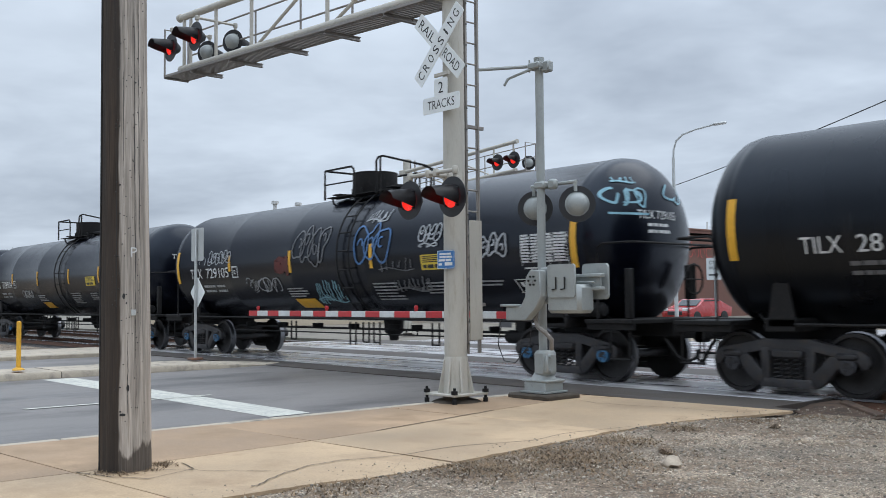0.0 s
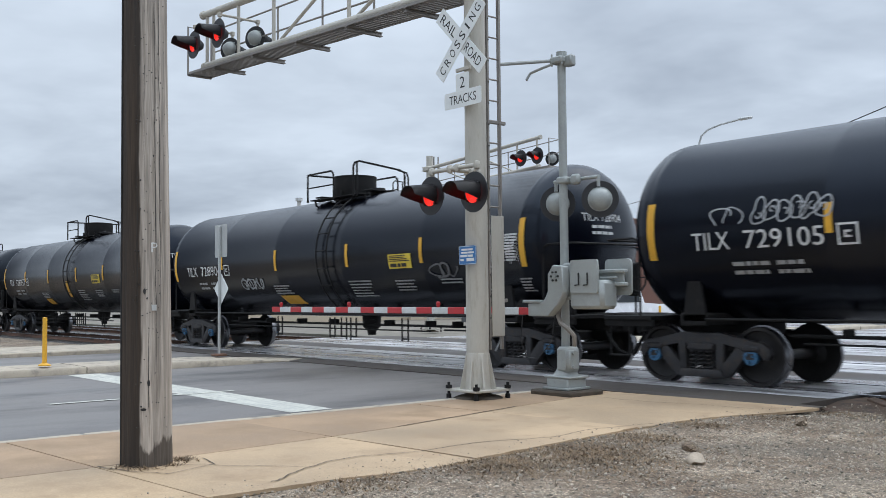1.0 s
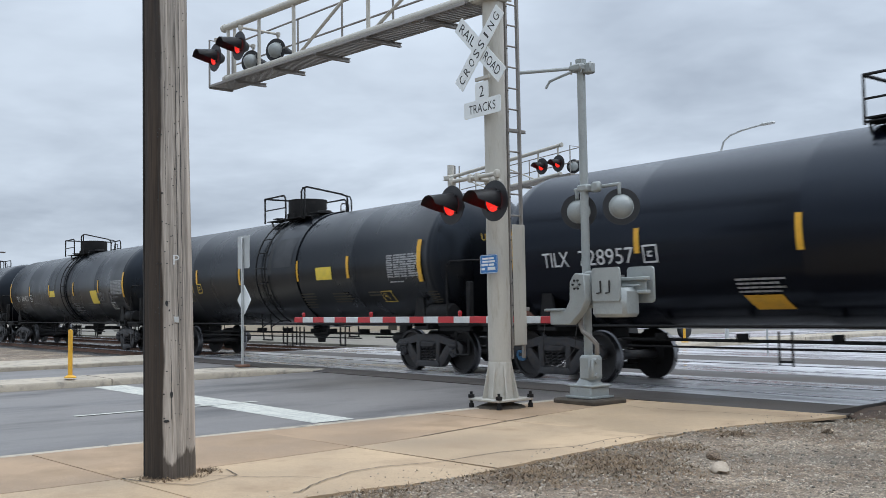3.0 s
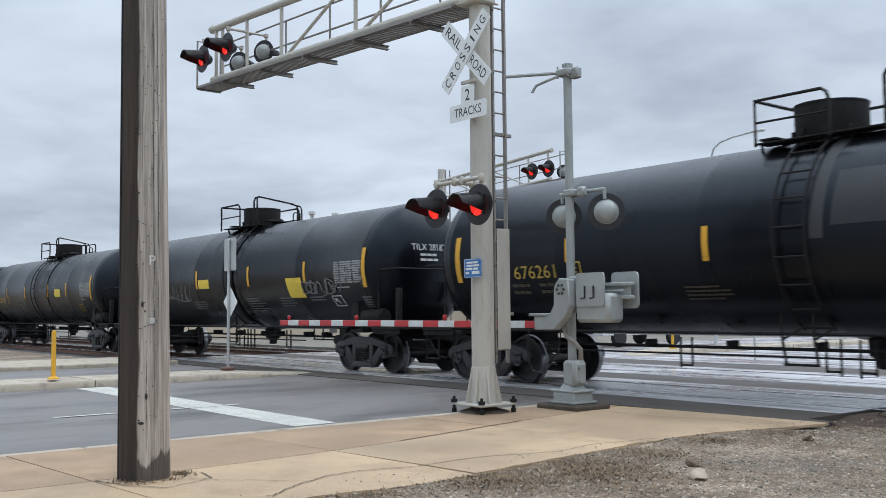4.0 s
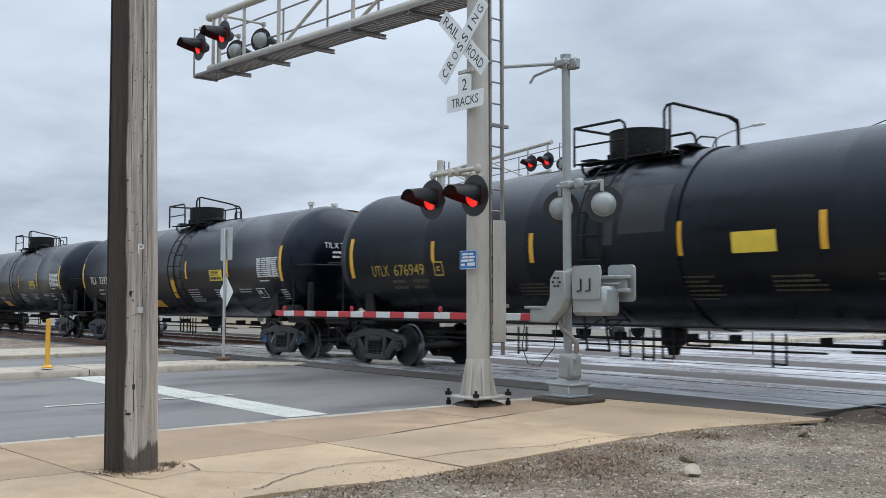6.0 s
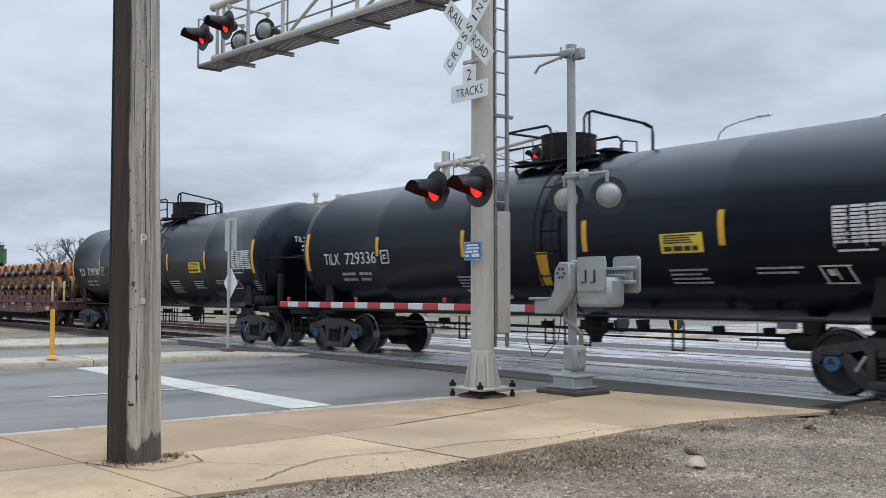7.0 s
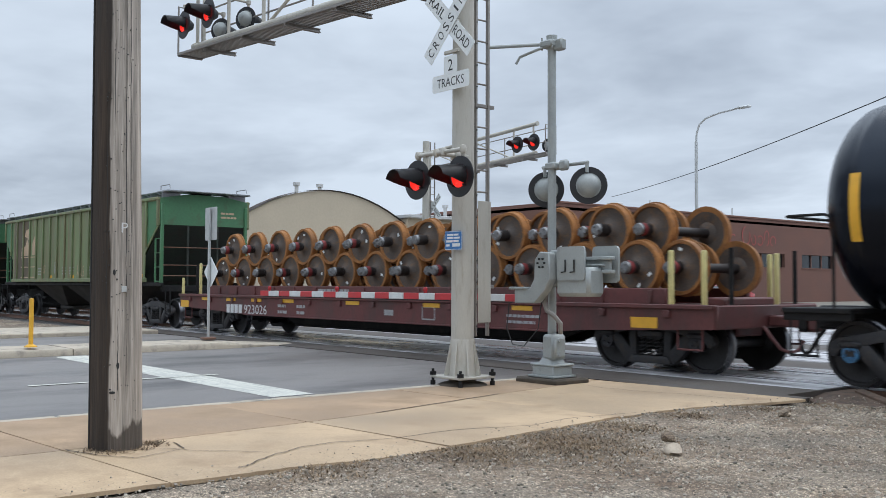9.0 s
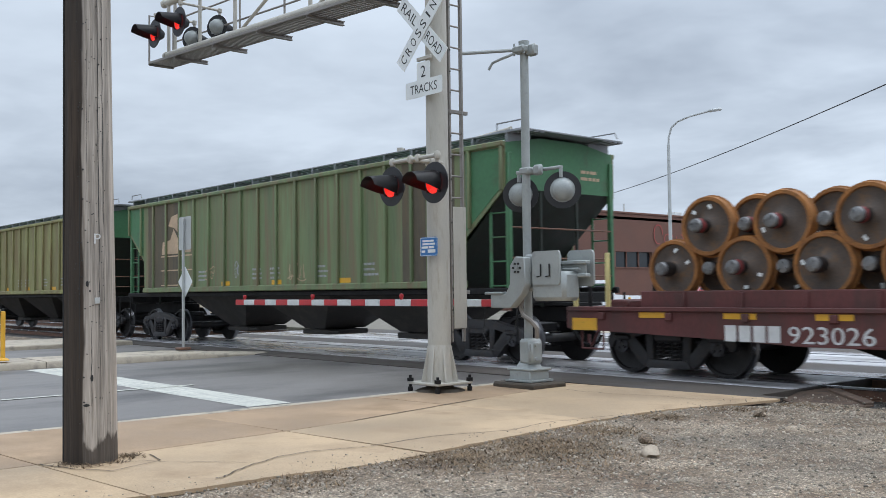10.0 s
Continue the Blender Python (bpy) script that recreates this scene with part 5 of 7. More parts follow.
def flat_car(start_x):
    car = thing("flatcar", "oxide-red flatcar with low side racks carrying wheelsets", "flatcar")
    half, tail = 8.85, 9.63
    long, mid = half + tail, (half - tail) / 2
    bm = bmesh.new()
    for s in (-1, 1):
        y = s * 1.4
        plate(bm, [(-tail, 0.72), (-6.7, 0.62), (-5.5, 0.56), (5.5, 0.56), (6.2, 0.62), (half, 0.72), (half, 1.02), (-tail, 1.02)], y - 0.02, y + 0.02)
        box(bm, (mid, y, 1.05), (long, 0.14, 0.07), 0.012)
        box(bm, (0, y, 0.575), (11.0, 0.12, 0.03), 0.006)
        for i in range(14):
            box(bm, (-8.9 + 1.3 * i, y - s * -0.035, 0.94), (0.12, 0.07, 0.12), 0.01)
    part("side_sill", bm, M_FLAT, car)
    bm = bmesh.new()
    box(bm, (mid, 0, 1.02), (long, 2.76, 0.06), 0.01)
    box(bm, (mid, 0, 0.78), (long - 0.6, 0.7, 0.42), 0.03)
    for x in (-7.89, 7.39, -4, 0, 4):
        box(bm, (x, 0, 0.88), (0.3, 2.7, 0.22), 0.02)
    part("deck", bm, M_FLAT, car)
    for s in (-1, 1):
        bm = bmesh.new()
        box(bm, (-0.26, s * 1.12, 1.2), (16.1, 0.14, 0.26), 0.015)
        for i in range(16):
            box(bm, (-7.5 + i, s * 1.2, 1.19), (0.07, 0.05, 0.22), 0.008)
        part("wheel_rack", bm, M_FLAT, car, "long red rack rail holding the wheelsets")
        end = half if s > 0 else tail
        k = end - 8.85
        bm = bmesh.new()
        box(bm, (s * (end + 0.02), 0, 0.9), (0.08, 2.8, 0.36), 0.02)
        box(bm, (s * (8.35 + k), 0, 1.12), (0.4, 1.4, 0.14), 0.03)
        coupler(bm, s * (end + 0.05), s)
        hose(bm, s * (end + 0.15), s)
        for y in (-1.36, 1.36):
            for x in (8.15, 8.6):
                rod(bm, (s * (x + k), y, 0.75), (s * (x + k), y, 0.4), 0.016, seg=6)
            rod(bm, (s * (8.15 + k), y, 0.4), (s * (8.6 + k), y, 0.4), 0.018, seg=6)
        part("end_sill", bm, M_FLAT, car)
        for y in (-1.38, -1.02, 1.02, 1.38):
            bm = bmesh.new()
            if s > 0:
                box(bm, (8.05 if abs(y) > 1.2 else 8.4, y, 1.47), (0.075, 0.075, 0.9), 0.012)
            else:
                box(bm, (-9.49 if abs(y) > 1.2 else -9.1, y, 1.3 if abs(y) > 1.2 else 1.5), (0.07, 0.07, 0.5 if abs(y) > 1.2 else 0.95), 0.012)
            part("stake", bm, M_STAKE, car, "pale yellow upright stake")
        for y in (-0.9, 0.9):
            bm = bmesh.new()
            rod(bm, (s * (end - 0.05), y, 1.05), (s * (end - 0.05), y, 1.95), 0.035, seg=8)
            part("end_post", bm, M_UNDER, car)
    for x, z, h in ((-7.9, 0.96, 0.085), (-5.0, 0.96, 0.085), (-3.4, 0.96, 0.085), (-0.6, 0.96, 0.085), (2.2, 0.96, 0.085), (4.8, 0.96, 0.085), (7.55, 0.79, 0.17), (-9.27, 0.8, 0.2), (-6.4, 0.96, 0.085)):
        bm = bmesh.new()
        box(bm, (x, -1.425, z), (0.52, 0.012, h))
        part("reflector_strip", bm, M_YELLOW, car, "yellow reflective plate on the side sill")
    # deep middle sill, tapered up to the trucks
    bm = bmesh.new()
    for y in (-0.42, 0.42):
        plate(bm, [(-5.6, 0.62), (-4.6, 0.3), (4.6, 0.3), (5.6, 0.62), (5.6, 0.95), (-5.6, 0.95)], y - 0.02, y + 0.02)
    box(bm, (0, 0, 0.3), (9.2, 1.0, 0.03), 0.005)
    for k in range(7):
        box(bm, (-4.8 + 1.6 * k, 0, 0.78), (0.1, 2.6, 0.26), 0.01)
    part("middle_sill", bm, M_UNDER, car)
    bm = bmesh.new()

    def on_sill(p):
        return Vector((p.x, -1.426, p.y))
    for k in range(4):
        patch(bm, -6.645 + 0.228 * k, -6.46 + 0.228 * k, 0.6, 0.83, on_sill)
    part("owner_mark", bm, M_LETTER, car, "white block mark")
    bm = bmesh.new()
    add_mesh(bm, text_mesh("923026", 0.235, 1.2), 0, lambda c: on_sill(Vector((c.x - 5.06, c.y + 0.715, 0))))
    part("number_stencil", bm, M_LETTER, car, "white stencilled car number")
    for k, (x, z, w, n, h, g) in enumerate(((-3.9, 0.87, 0.5, 2, 0.07, 0.08), (-3.0, 0.87, 0.5, 2, 0.07, 0.08), (0.6, 0.84, 0.4, 1, 0.12, 0.08), (4.4, 0.84, 0.9, 2, 0.05, 0.06))):
        bm = bmesh.new()
        text_rows(bm, x, z, w, n, h, g, on_sill, 3 + k)
        part("data_stencil", bm, M_LETTER_DIM, car)
    bm = bmesh.new()
    for a, b, c, d in ((0, 0.42, 0, 0.03), (0, 0.42, 0.25, 0.28), (0, 0.03, 0, 0.28), (0.39, 0.42, 0, 0.28)):
        patch(bm, 1.9 + a, 1.9 + b, 0.66 + c, 0.66 + d, on_sill)
    part("data_stencil", bm, M_LETTER_DIM, car)
    bm = bmesh.new()
    text_rows(bm, -2.4, 1.26, 1.7, 1, 0.07, 0, lambda p: Vector((p.x, -1.196, p.y)), 8)
    text_rows(bm, 2.5, 1.26, 0.6, 1, 0.06, 0, lambda p: Vector((p.x, -1.196, p.y)), 9)
    part("rack_stencil", bm, M_LETTER_DIM, car)
    truck(car, -7.89, WS_DARK)
    truck(car, 7.39, WS_DARK)
    MOVING.append((car, start_x, TRACK, 0.0))
    # the load: two staggered layers, alternate wheelsets pushed across
    rnd = random.Random(5)
    for layer, (n, x0, z) in enumerate(((26, -7.85, 1.67), (24, -7.22, 2.31))):
        for i in range(n):
            x = x0 + 0.62 * i
            off = (0.24 if i % 2 else -0.1)
            ws = tagged(new("wheelset", WS_RUST if rnd.random() < 0.55 else WS_RUST_B), "rusty orange railway wheelset with dark axle, loaded on a flatcar", "wheelset", "wheelsets on the flatcar")
            MOVING.append((ws, start_x + x, TRACK + off, z, rnd.uniform(0, 360)))
            a = rnd.uniform(0, 6.28)
            for k in range(rnd.choice((1, 1, 2))):
                bm = bmesh.new()
                box(bm, (0.3 * math.cos(a + k), -0.87, 0.3 * math.sin(a + k)), (0.075, 0.006, 0.05), rot=(0, rnd.uniform(0, 90), 0))
                part("paper_tag", bm, M_SIGN, ws, "small white tag on the wheel")


def hopper(start_x, side_mat, group_label, emblem):
    car = thing("covered_hopper", group_label, "hopper car", "covered hoppers")
    top, bot, edge = 4.0, 1.49, 8.145
    inner = 7.05
    for s in (-1, 1):
        bm = bmesh.new()
        y = s * 1.5
        out = [(-inner, bot), (inner, bot), (inner + 0.05, 2.35), (edge, 3.2), (edge, top), (-edge, top), (-edge, 3.2), (-inner - 0.05, 2.35)]
        plate(bm, out, y - 0.012, y + 0.012)
        part("side_sheet", bm, side_mat, car)
        for i in range(20):
            x = -edge + 0.06 + (2 * edge - 0.12) * i / 19
            lo = bot if abs(x) < inner else 3.2 - (edge - abs(x)) * 0.75
            bm = bmesh.new()
            box(bm, (x, y + s * 0.045, (lo + top) / 2), (0.075, 0.07, top - lo), 0.015)
            part("side_post", bm, side_mat, car)
        bm = bmesh.new()
        box(bm, (0, y + s * 0.02, top), (2 * edge, 0.14, 0.1), 0.02)
        box(bm, (0, y + s * 0.0, bot), (2 * inner, 0.16, 0.14), 0.02)
        part("side_chord", bm, side_mat, car)
    for s in (-1, 1):
        bm = bmesh.new()
        box(bm, (0, s * 1.44, bot - 0.14), (16.6, 0.1, 0.12), 0.02)
        part("side_sill", bm, M_UNDER, car)
    # dark stained panels at the leading end and the emblem at the other
    for i, x in enumerate((5.15, 6.0)):
        bm = bmesh.new()
        plate(bm, [(x + 0.06, bot + 0.06), (x + 0.8, bot + 0.06), (x + 0.8, top - 0.07), (x + 0.06, top - 0.07)], -1.518, -1.5125)
        part("stained_panel", bm, M_HOPPER_BROWN, car, "brown rust-stained side panel")
    bm = bmesh.new()
    plate(bm, [(-6.78, bot + 0.06), (-4.72, bot + 0.06), (-4.72, top - 0.07), (-6.78, top - 0.07)], -1.518, -1.5125)
    part("stained_panel", bm, M_HOPPER_BROWN, car, "brown rust-stained side panel")
    for k in (-1, 1):
        bm = bmesh.new()
        plate(bm, [(k * 7.12, 2.48), (k * 8.1, 3.25), (k * 8.1, top - 0.07), (k * 7.12, top - 0.07)], -1.52, -1.5125)
        part("repainted_panel", bm, M_HOPPER_GREEN, car, "fresh green corner panel")
    if emblem:
        for pts in (((-5.42, 3.3), (-5.25, 3.55), (-4.85, 3.62), (-4.85, 3.1), (-5.05, 3.22)), ((-5.85, 2.5), (-5.8, 2.85), (-5.3, 2.9), (-5.1, 3.2), (-4.75, 2.85), (-4.72, 2.5)), ((-4.4, 2.52), (-4.05, 2.52), (-4.05, 3.3), (-4.4, 3.0))):
            bm = bmesh.new()
            plate(bm, pts, -1.5235, -1.519)
            part("emblem", bm, M_LOGO, car, "faded cream emblem, plain shape")
        for z in (2.42, 2.02, 1.6):
            bm = bmesh.new()
            patch(bm, -5.9, -3.9, z, z + 0.035, lambda p: Vector((p.x, -1.5225, p.y)))
            part("emblem_line", bm, M_LOGO, car)
        for k, (cx, cz, w, h) in enumerate(((-2.95, 1.9, 0.45, 0.4), (-1.45, 1.98, 0.3, 0.42), (1.3, 1.85, 0.8, 0.5))):
            bm = bmesh.new()
            (bubbles if k < 2 else spikes)(bm, cx, cz, w, h, 2, 80 + k, 0.025, lambda p: Vector((p.x, -1.5205, p.y)))
            part("graffiti", bm, M_SPRAY_WHITE if k == 1 else M_LOGO, car, WHITE_TAG)
    for i, x in enumerate((-3.6, -0.75, 0.1, 2.1, 3.9, 6.35)):
        bm = bmesh.new()
        text_rows(bm, x, 1.98, 0.5, 3, 0.05, 0.06, lambda p: Vector((p.x, -1.516, p.y)), 40 + i)
        part("data_stencil", bm, M_LETTER_DIM, car)
    for x in (-6.4, -2.1, 0.4, 3.2, 6.7):
        bm = bmesh.new()
        patch(bm, x - 0.22, x + 0.22, 1.57, 1.68, lambda p: Vector((p.x, -1.517, p.y)))
        part("reflector_strip", bm, M_YELLOW, car)
    # ends
    for s in (-1, 1):
        bm = bmesh.new()
        v = [bm.verts.new(p) for p in ((s * edge, -1.49, 3.2), (s * edge, 1.49, 3.2), (s * edge, 1.49, top + 0.02), (s * edge, 0.6, top + 0.17), (s * edge, -0.6, top + 0.17), (s * edge, -1.49, top + 0.02))]
        bm.faces.new(v)
        part("end_sheet", bm, M_HOPPER_GREEN, car)
        bm = bmesh.new()
        text_rows(bm, 0.55, 3.66, 0.6, 2, 0.06, 0.07, lambda p, s=s: Vector((s * (edge + 0.006), s * p.x, p.y)), 71)
        part("data_stencil", bm, M_LOGO, car)
        # slope sheet faces down: its shade is put into the paint, with grime
        bm = bmesh.new()
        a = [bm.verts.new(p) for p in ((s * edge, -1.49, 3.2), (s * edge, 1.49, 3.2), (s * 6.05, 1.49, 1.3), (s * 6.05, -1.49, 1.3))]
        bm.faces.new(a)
        part("slope_sheet", bm, M_SHADE_GREEN, car, "sloping end sheet, overhang shade and grime painted into its green")
        for y in (-1.42, 1.42):
            bm = bmesh.new()
            box(bm, (s * edge, y, 2.6), (0.1, 0.1, 2.5), 0.015)
            rod(bm, (s * 7.68, y, 3.0), (s * 7.68, y, 1.3), 0.03, seg=6)
            for k in range(4):
                rod(bm, (s * 7.68, y, 1.45 + 0.44 * k), (s * edge, y, 1.45 + 0.44 * k), 0.016, seg=5)
            part("end_ladder", bm, M_HOPPER_GREEN, car)
        # posts below the end sheet take the same painted-in shade and grime
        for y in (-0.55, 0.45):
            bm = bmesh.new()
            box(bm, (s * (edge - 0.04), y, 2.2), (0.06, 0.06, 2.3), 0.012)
            part("end_post", bm, M_SHADE_GREEN, car)
        for z in (2.5, 1.95, 1.62):
            bm = bmesh.new()
            rod(bm, (s * (edge + 0.03), -1.4, z), (s * (edge + 0.03), 1.4, z), 0.018, seg=6)
            part("grab_rail", bm, M_RUST, car)
        bm = bmesh.new()
        box(bm, (s * 8.1, 0, 1.1), (1.3, 0.8, 0.06), 0.01)
        box(bm, (s * 8.0, 0, 0.92), (2.0, 0.5, 0.3), 0.02)
        box(bm, (s * 8.15, 0, 1.22), (0.1, 2.85, 0.2), 0.02)
        coupler(bm, s * 8.4, s)
        hose(bm, s * 8.6, s)
        for y in (-1.3, 1.3):
            rod(bm, (s * 8.55, y, 0.45), (s * 8.55, y, 1.3), 0.022, seg=6)
            rod(bm, (s * 8.2, y, 0.45), (s * 8.2, y, 1.2), 0.018, seg=6)
            rod(bm, (s * 8.2, y, 0.45), (s * 8.55, y, 0.45), 0.018, seg=6)
        part("end_platform", bm, M_UNDER, car)
    # roof, roofwalk and hatches
    bm = bmesh.new()
    pr = [(-1.5, top + 0.02), (-0.6, top + 0.17), (0.6, top + 0.17), (1.5, top + 0.02)]
    a = [bm.verts.new((-edge, y, z)) for y, z in pr]
    b = [bm.verts.new((edge, y, z)) for y, z in pr]
    for i in range(3):
        bm.faces.new((a[i], a[i + 1], b[i + 1], b[i]))
    part("roof", bm, M_HOPPER_GREEN, car)
    bm = bmesh.new()
    for y in (-1.12, 1.12):
        for u in (-0.24, -0.08, 0.08, 0.24):
            box(bm, (0, y + u, top + 0.22), (2 * edge + 0.7, 0.11, 0.03), 0.005)
        for k in range(19):
            box(bm, (-8.1 + 0.9 * k, y, top + 0.12), (0.05, 0.6, 0.17), 0.005)
    for x in (-8.1, 8.1):
        box(bm, (x, 0, top + 0.24), (0.8, 2.8, 0.03), 0.005)
        for y in (-1.3, 1.3):
            handrail(bm, [(x - 0.35, y, top + 0.3), (x - 0.35, y, top + 0.42), (x + 0.3, y, top + 0.42), (x + 0.35, y, top + 0.3)], 0.014)
    part("roofwalk", bm, M_WALKWAY, car)
    bm = bmesh.new()
    box(bm, (0, 0, top + 0.19), (2 * edge - 0.4, 0.62, 0.1), 0.03)
    part("hatch_cover", bm, M_UNDER, car)
    # hopper bays
    for k in range(3):
        bm = bmesh.new()
        cx = -3.1 + 3.75 * k
        v = [(cx - 1.85, 1.45), (cx + 1.85, 1.45), (cx + 0.42, 0.5), (cx - 0.42, 0.5)]
        a = [bm.verts.new((x, -1.4 if z > 1 else -0.6, z)) for x, z in v]
        b = [bm.verts.new((x, 1.4 if z > 1 else 0.6, z)) for x, z in v]
        bm.faces.new(a)
        bm.faces.new(b[::-1])
        for i in range(4):
            bm.faces.new((a[i], b[i], b[(i + 1) % 4], a[(i + 1) % 4]))
        box(bm, (cx, 0, 0.42), (1.1, 1.2, 0.12), 0.02)
        rod(bm, (cx + 0.5, -0.55, 0.42), (cx + 0.95, -0.55, 0.42), 0.04, seg=8)
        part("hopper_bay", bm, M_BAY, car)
    truck(car, -6.95, WS_DARK)
    truck(car, 6.95, WS_DARK)
    MOVING.append((car, start_x, TRACK, 0.0))


flat_car(-162.16)
hopper(-181.3, M_HOPPER, "weathered green covered hopper with brown stained panels", True)
hopper(-199.2, M_HOPPER_OLD, "faded yellow-green covered hopper", False)


# ---------------------------------------------------------------- crossing signals
def lamp_unit(parent, x, y, z, facing, r=0.27, turn=0.0):
    """A flashing-light unit on a cross arm; facing -1 looks along -y, +1 along +y, turned about its stem."""
    f = facing

    def aim(bm):
        bmesh.ops.rotate(bm, cent=(x, y, z), matrix=Matrix.Rotation(radians(turn), 3, "Z"), verts=bm.verts)
        return bm
    bm = bmesh.new()
    lathe(bm, [(0.0, 0.0), (r, 0.0), (r, 0.012), (0.0, 0.012)], (x, y, z), "y", 36)
    disc = part("background", aim(bm), M_BLACK, parent, "round black signal background")
    bm = bmesh.new()
    if f < 0:
        prof = [(0.0, 0.2), (0.07, 0.19), (0.12, 0.12), (0.14, 0.02)]
    else:
        k = r / 0.268
        prof = [(0.0, -0.15), (0.06 * k, -0.143), (0.115 * k, -0.115), (0.155 * k, -0.06), (0.168 * k, -0.01), (0.18 * k, -0.01), (0.18 * k, 0.0)]
    lathe(bm, prof, (x, y, z), "y", 24)
    for i in range(4):
        a = 0.785 + 1.57 * i
        box(bm, (x + 0.16 * math.cos(a), y - 0.02 * f * -1, z + 0.16 * math.sin(a)), (0.03, 0.05, 0.03), 0.006)
    part("lamp_housing", aim(bm), M_BLACK if f < 0 else M_GREY, parent, "domed grey lamp housing" if f > 0 else "")
    bm = bmesh.new()
    lathe(bm, [(0.0, f * 0.035), (0.08, f * 0.03), (0.145, f * 0.014)], (x, y, z), "y", 24)
    part("lens", aim(bm), M_LENS, parent, "round red lens, glowing")
    # hood: long upper half-tube open below
    bm = bmesh.new()
    seg, n = 18, 5
    rows = []
    for j in range(n + 1):
        d = f * (0.012 + 0.40 * j / n)
        half = 2.25 - 0.95 * (j / n)
        rows.append([bm.verts.new((x + 0.165 * math.sin(-half + 2 * half * i / seg), y + d, z + 0.165 * math.cos(-half + 2 * half * i / seg) - 0.05 * j / n)) for i in range(seg + 1)])
    for a, b in zip(rows, rows[1:]):
        for i in range(seg):
            bm.faces.new((a[i], a[i + 1], b[i + 1], b[i]))
    bmesh.ops.solidify(bm, geom=bm.faces[:], thickness=0.006)
    part("hood", aim(bm), M_BLACK, parent)


def sign_face(bm, x, y, z, w, h, ang=0.0, r=0.03, t=0.006):
    """A rounded plate facing -y."""
    pts = []
    for cx, cz, a0 in ((w / 2 - r, h / 2 - r, 0), (-w / 2 + r, h / 2 - r, 90), (-w / 2 + r, -h / 2 + r, 180), (w / 2 - r, -h / 2 + r, 270)):
        for k in range(4):
            a = radians(a0 + 30 * k)
            pts.append((cx + r * math.cos(a), cz + r * math.sin(a)))
    c, s = math.cos(radians(ang)), math.sin(radians(ang))
    plate(bm, [(x + u * c - v * s, z + u * s + v * c) for u, v in pts], y - t / 2, y + t / 2)


def letters_on(bm, body, height, width, x, y, z, ang=0.0):
    c, s = math.cos(radians(ang)), math.sin(radians(ang))
    add_mesh(bm, text_mesh(body, height, width), 0, lambda p: Vector((x + p.x * c - p.y * s, y, z + p.x * s + p.y * c)))


def crossbuck(parent, x, y, z, tracks=True):
    for k, (body, ang) in enumerate((("RAIL     ROAD", -45), ("CROSSING", 45))):
        bm = bmesh.new()
        yy = y - 0.012 * k
        sign_face(bm, x, yy, z, 1.3, 0.235, ang, 0.012)
        blade = part("crossbuck_blade", bm, M_SIGN, parent, "white crossbuck blade with black capitals")
        c, s = math.cos(radians(ang)), math.sin(radians(ang))
        if k == 0:
            for word, u in (("RAIL", -0.36), ("ROAD", 0.36)):
                bm = bmesh.new()
                letters_on(bm, word, 0.135, 0.42, x + u * c, yy - 0.0045, z + u * s, ang)
                part("lettering", bm, M_LETTER_BLK, blade)
        else:
            bm = bmesh.new()
            for i, ch in enumerate("CROSSING"):
                u = -0.53 + 1.06 * i / 7
                letters_on(bm, ch, 0.135, 0.03 if ch == "I" else 0.095, x + u * c, yy - 0.0045, z + u * s, ang)
            part("lettering", bm, M_LETTER_BLK, blade)
    if tracks:
        for body, w, h, dz, th, tw, lab in (("TRACKS", 0.78, 0.235, 0.83, 0.125, 0.57, "white plate reading TRACKS"), ("2", 0.28, 0.26, 0.6, 0.16, 0.1, "white plate reading 2")):
            bm = bmesh.new()
            back = 0.0 if body == "TRACKS" else 0.0015
            sign_face(bm, x + 0.03, y - back, z - dz, w, h, 0, 0.03)
            plate_ob = part("track_count_sign", bm, M_SIGN, parent, lab)
            bm = bmesh.new()
            letters_on(bm, body, th, tw, x + 0.03, y - back - 0.0045, z - dz)
            part("lettering", bm, M_LETTER_BLK, plate_ob)


def mast_base(mast, r):
    bm = bmesh.new()
    lathe(bm, [(0.2, 0.13), (0.195, 0.2), (0.175, 0.45), (r + 0.01, 0.6), (r, 0.63)], (0, 0, 0), "z", 28)
    part("flared_base", bm, M_GALV, mast, "flared aluminium base with gussets")
    for i in range(8):
        a = 0.785 * i + 0.39
        c, s = math.cos(a), math.sin(a)
        bm = bmesh.new()
        plate(bm, [(0.12, 0.13), (0.268, 0.13), (0.255, 0.19), (0.172, 0.6), (0.12, 0.6)], -0.011, 0.011)
        bmesh.ops.rotate(bm, verts=bm.verts, matrix=Matrix.Rotation(a, 3, "Z"))
        part("gusset", bm, M_GALV, mast)
    bm = bmesh.new()
    box(bm, (0, 0, 0.115), (0.64, 0.64, 0.035), 0.008)
    part("base_plate", bm, M_GALV, mast)
    for sx in (-1, 1):
        for sy in (-1, 1):
            bm = bmesh.new()
            lathe(bm, [(0.035, 0.0), (0.035, 0.06), (0.02, 0.06), (0.02, 0.135), (0.045, 0.135), (0.045, 0.18), (0.02, 0.18), (0.02, 0.22), (0.0, 0.22)], (sx * 0.29, sy * 0.29, 0), "z", 8)
            part("anchor_bolt", bm, M_UNDER, mast)


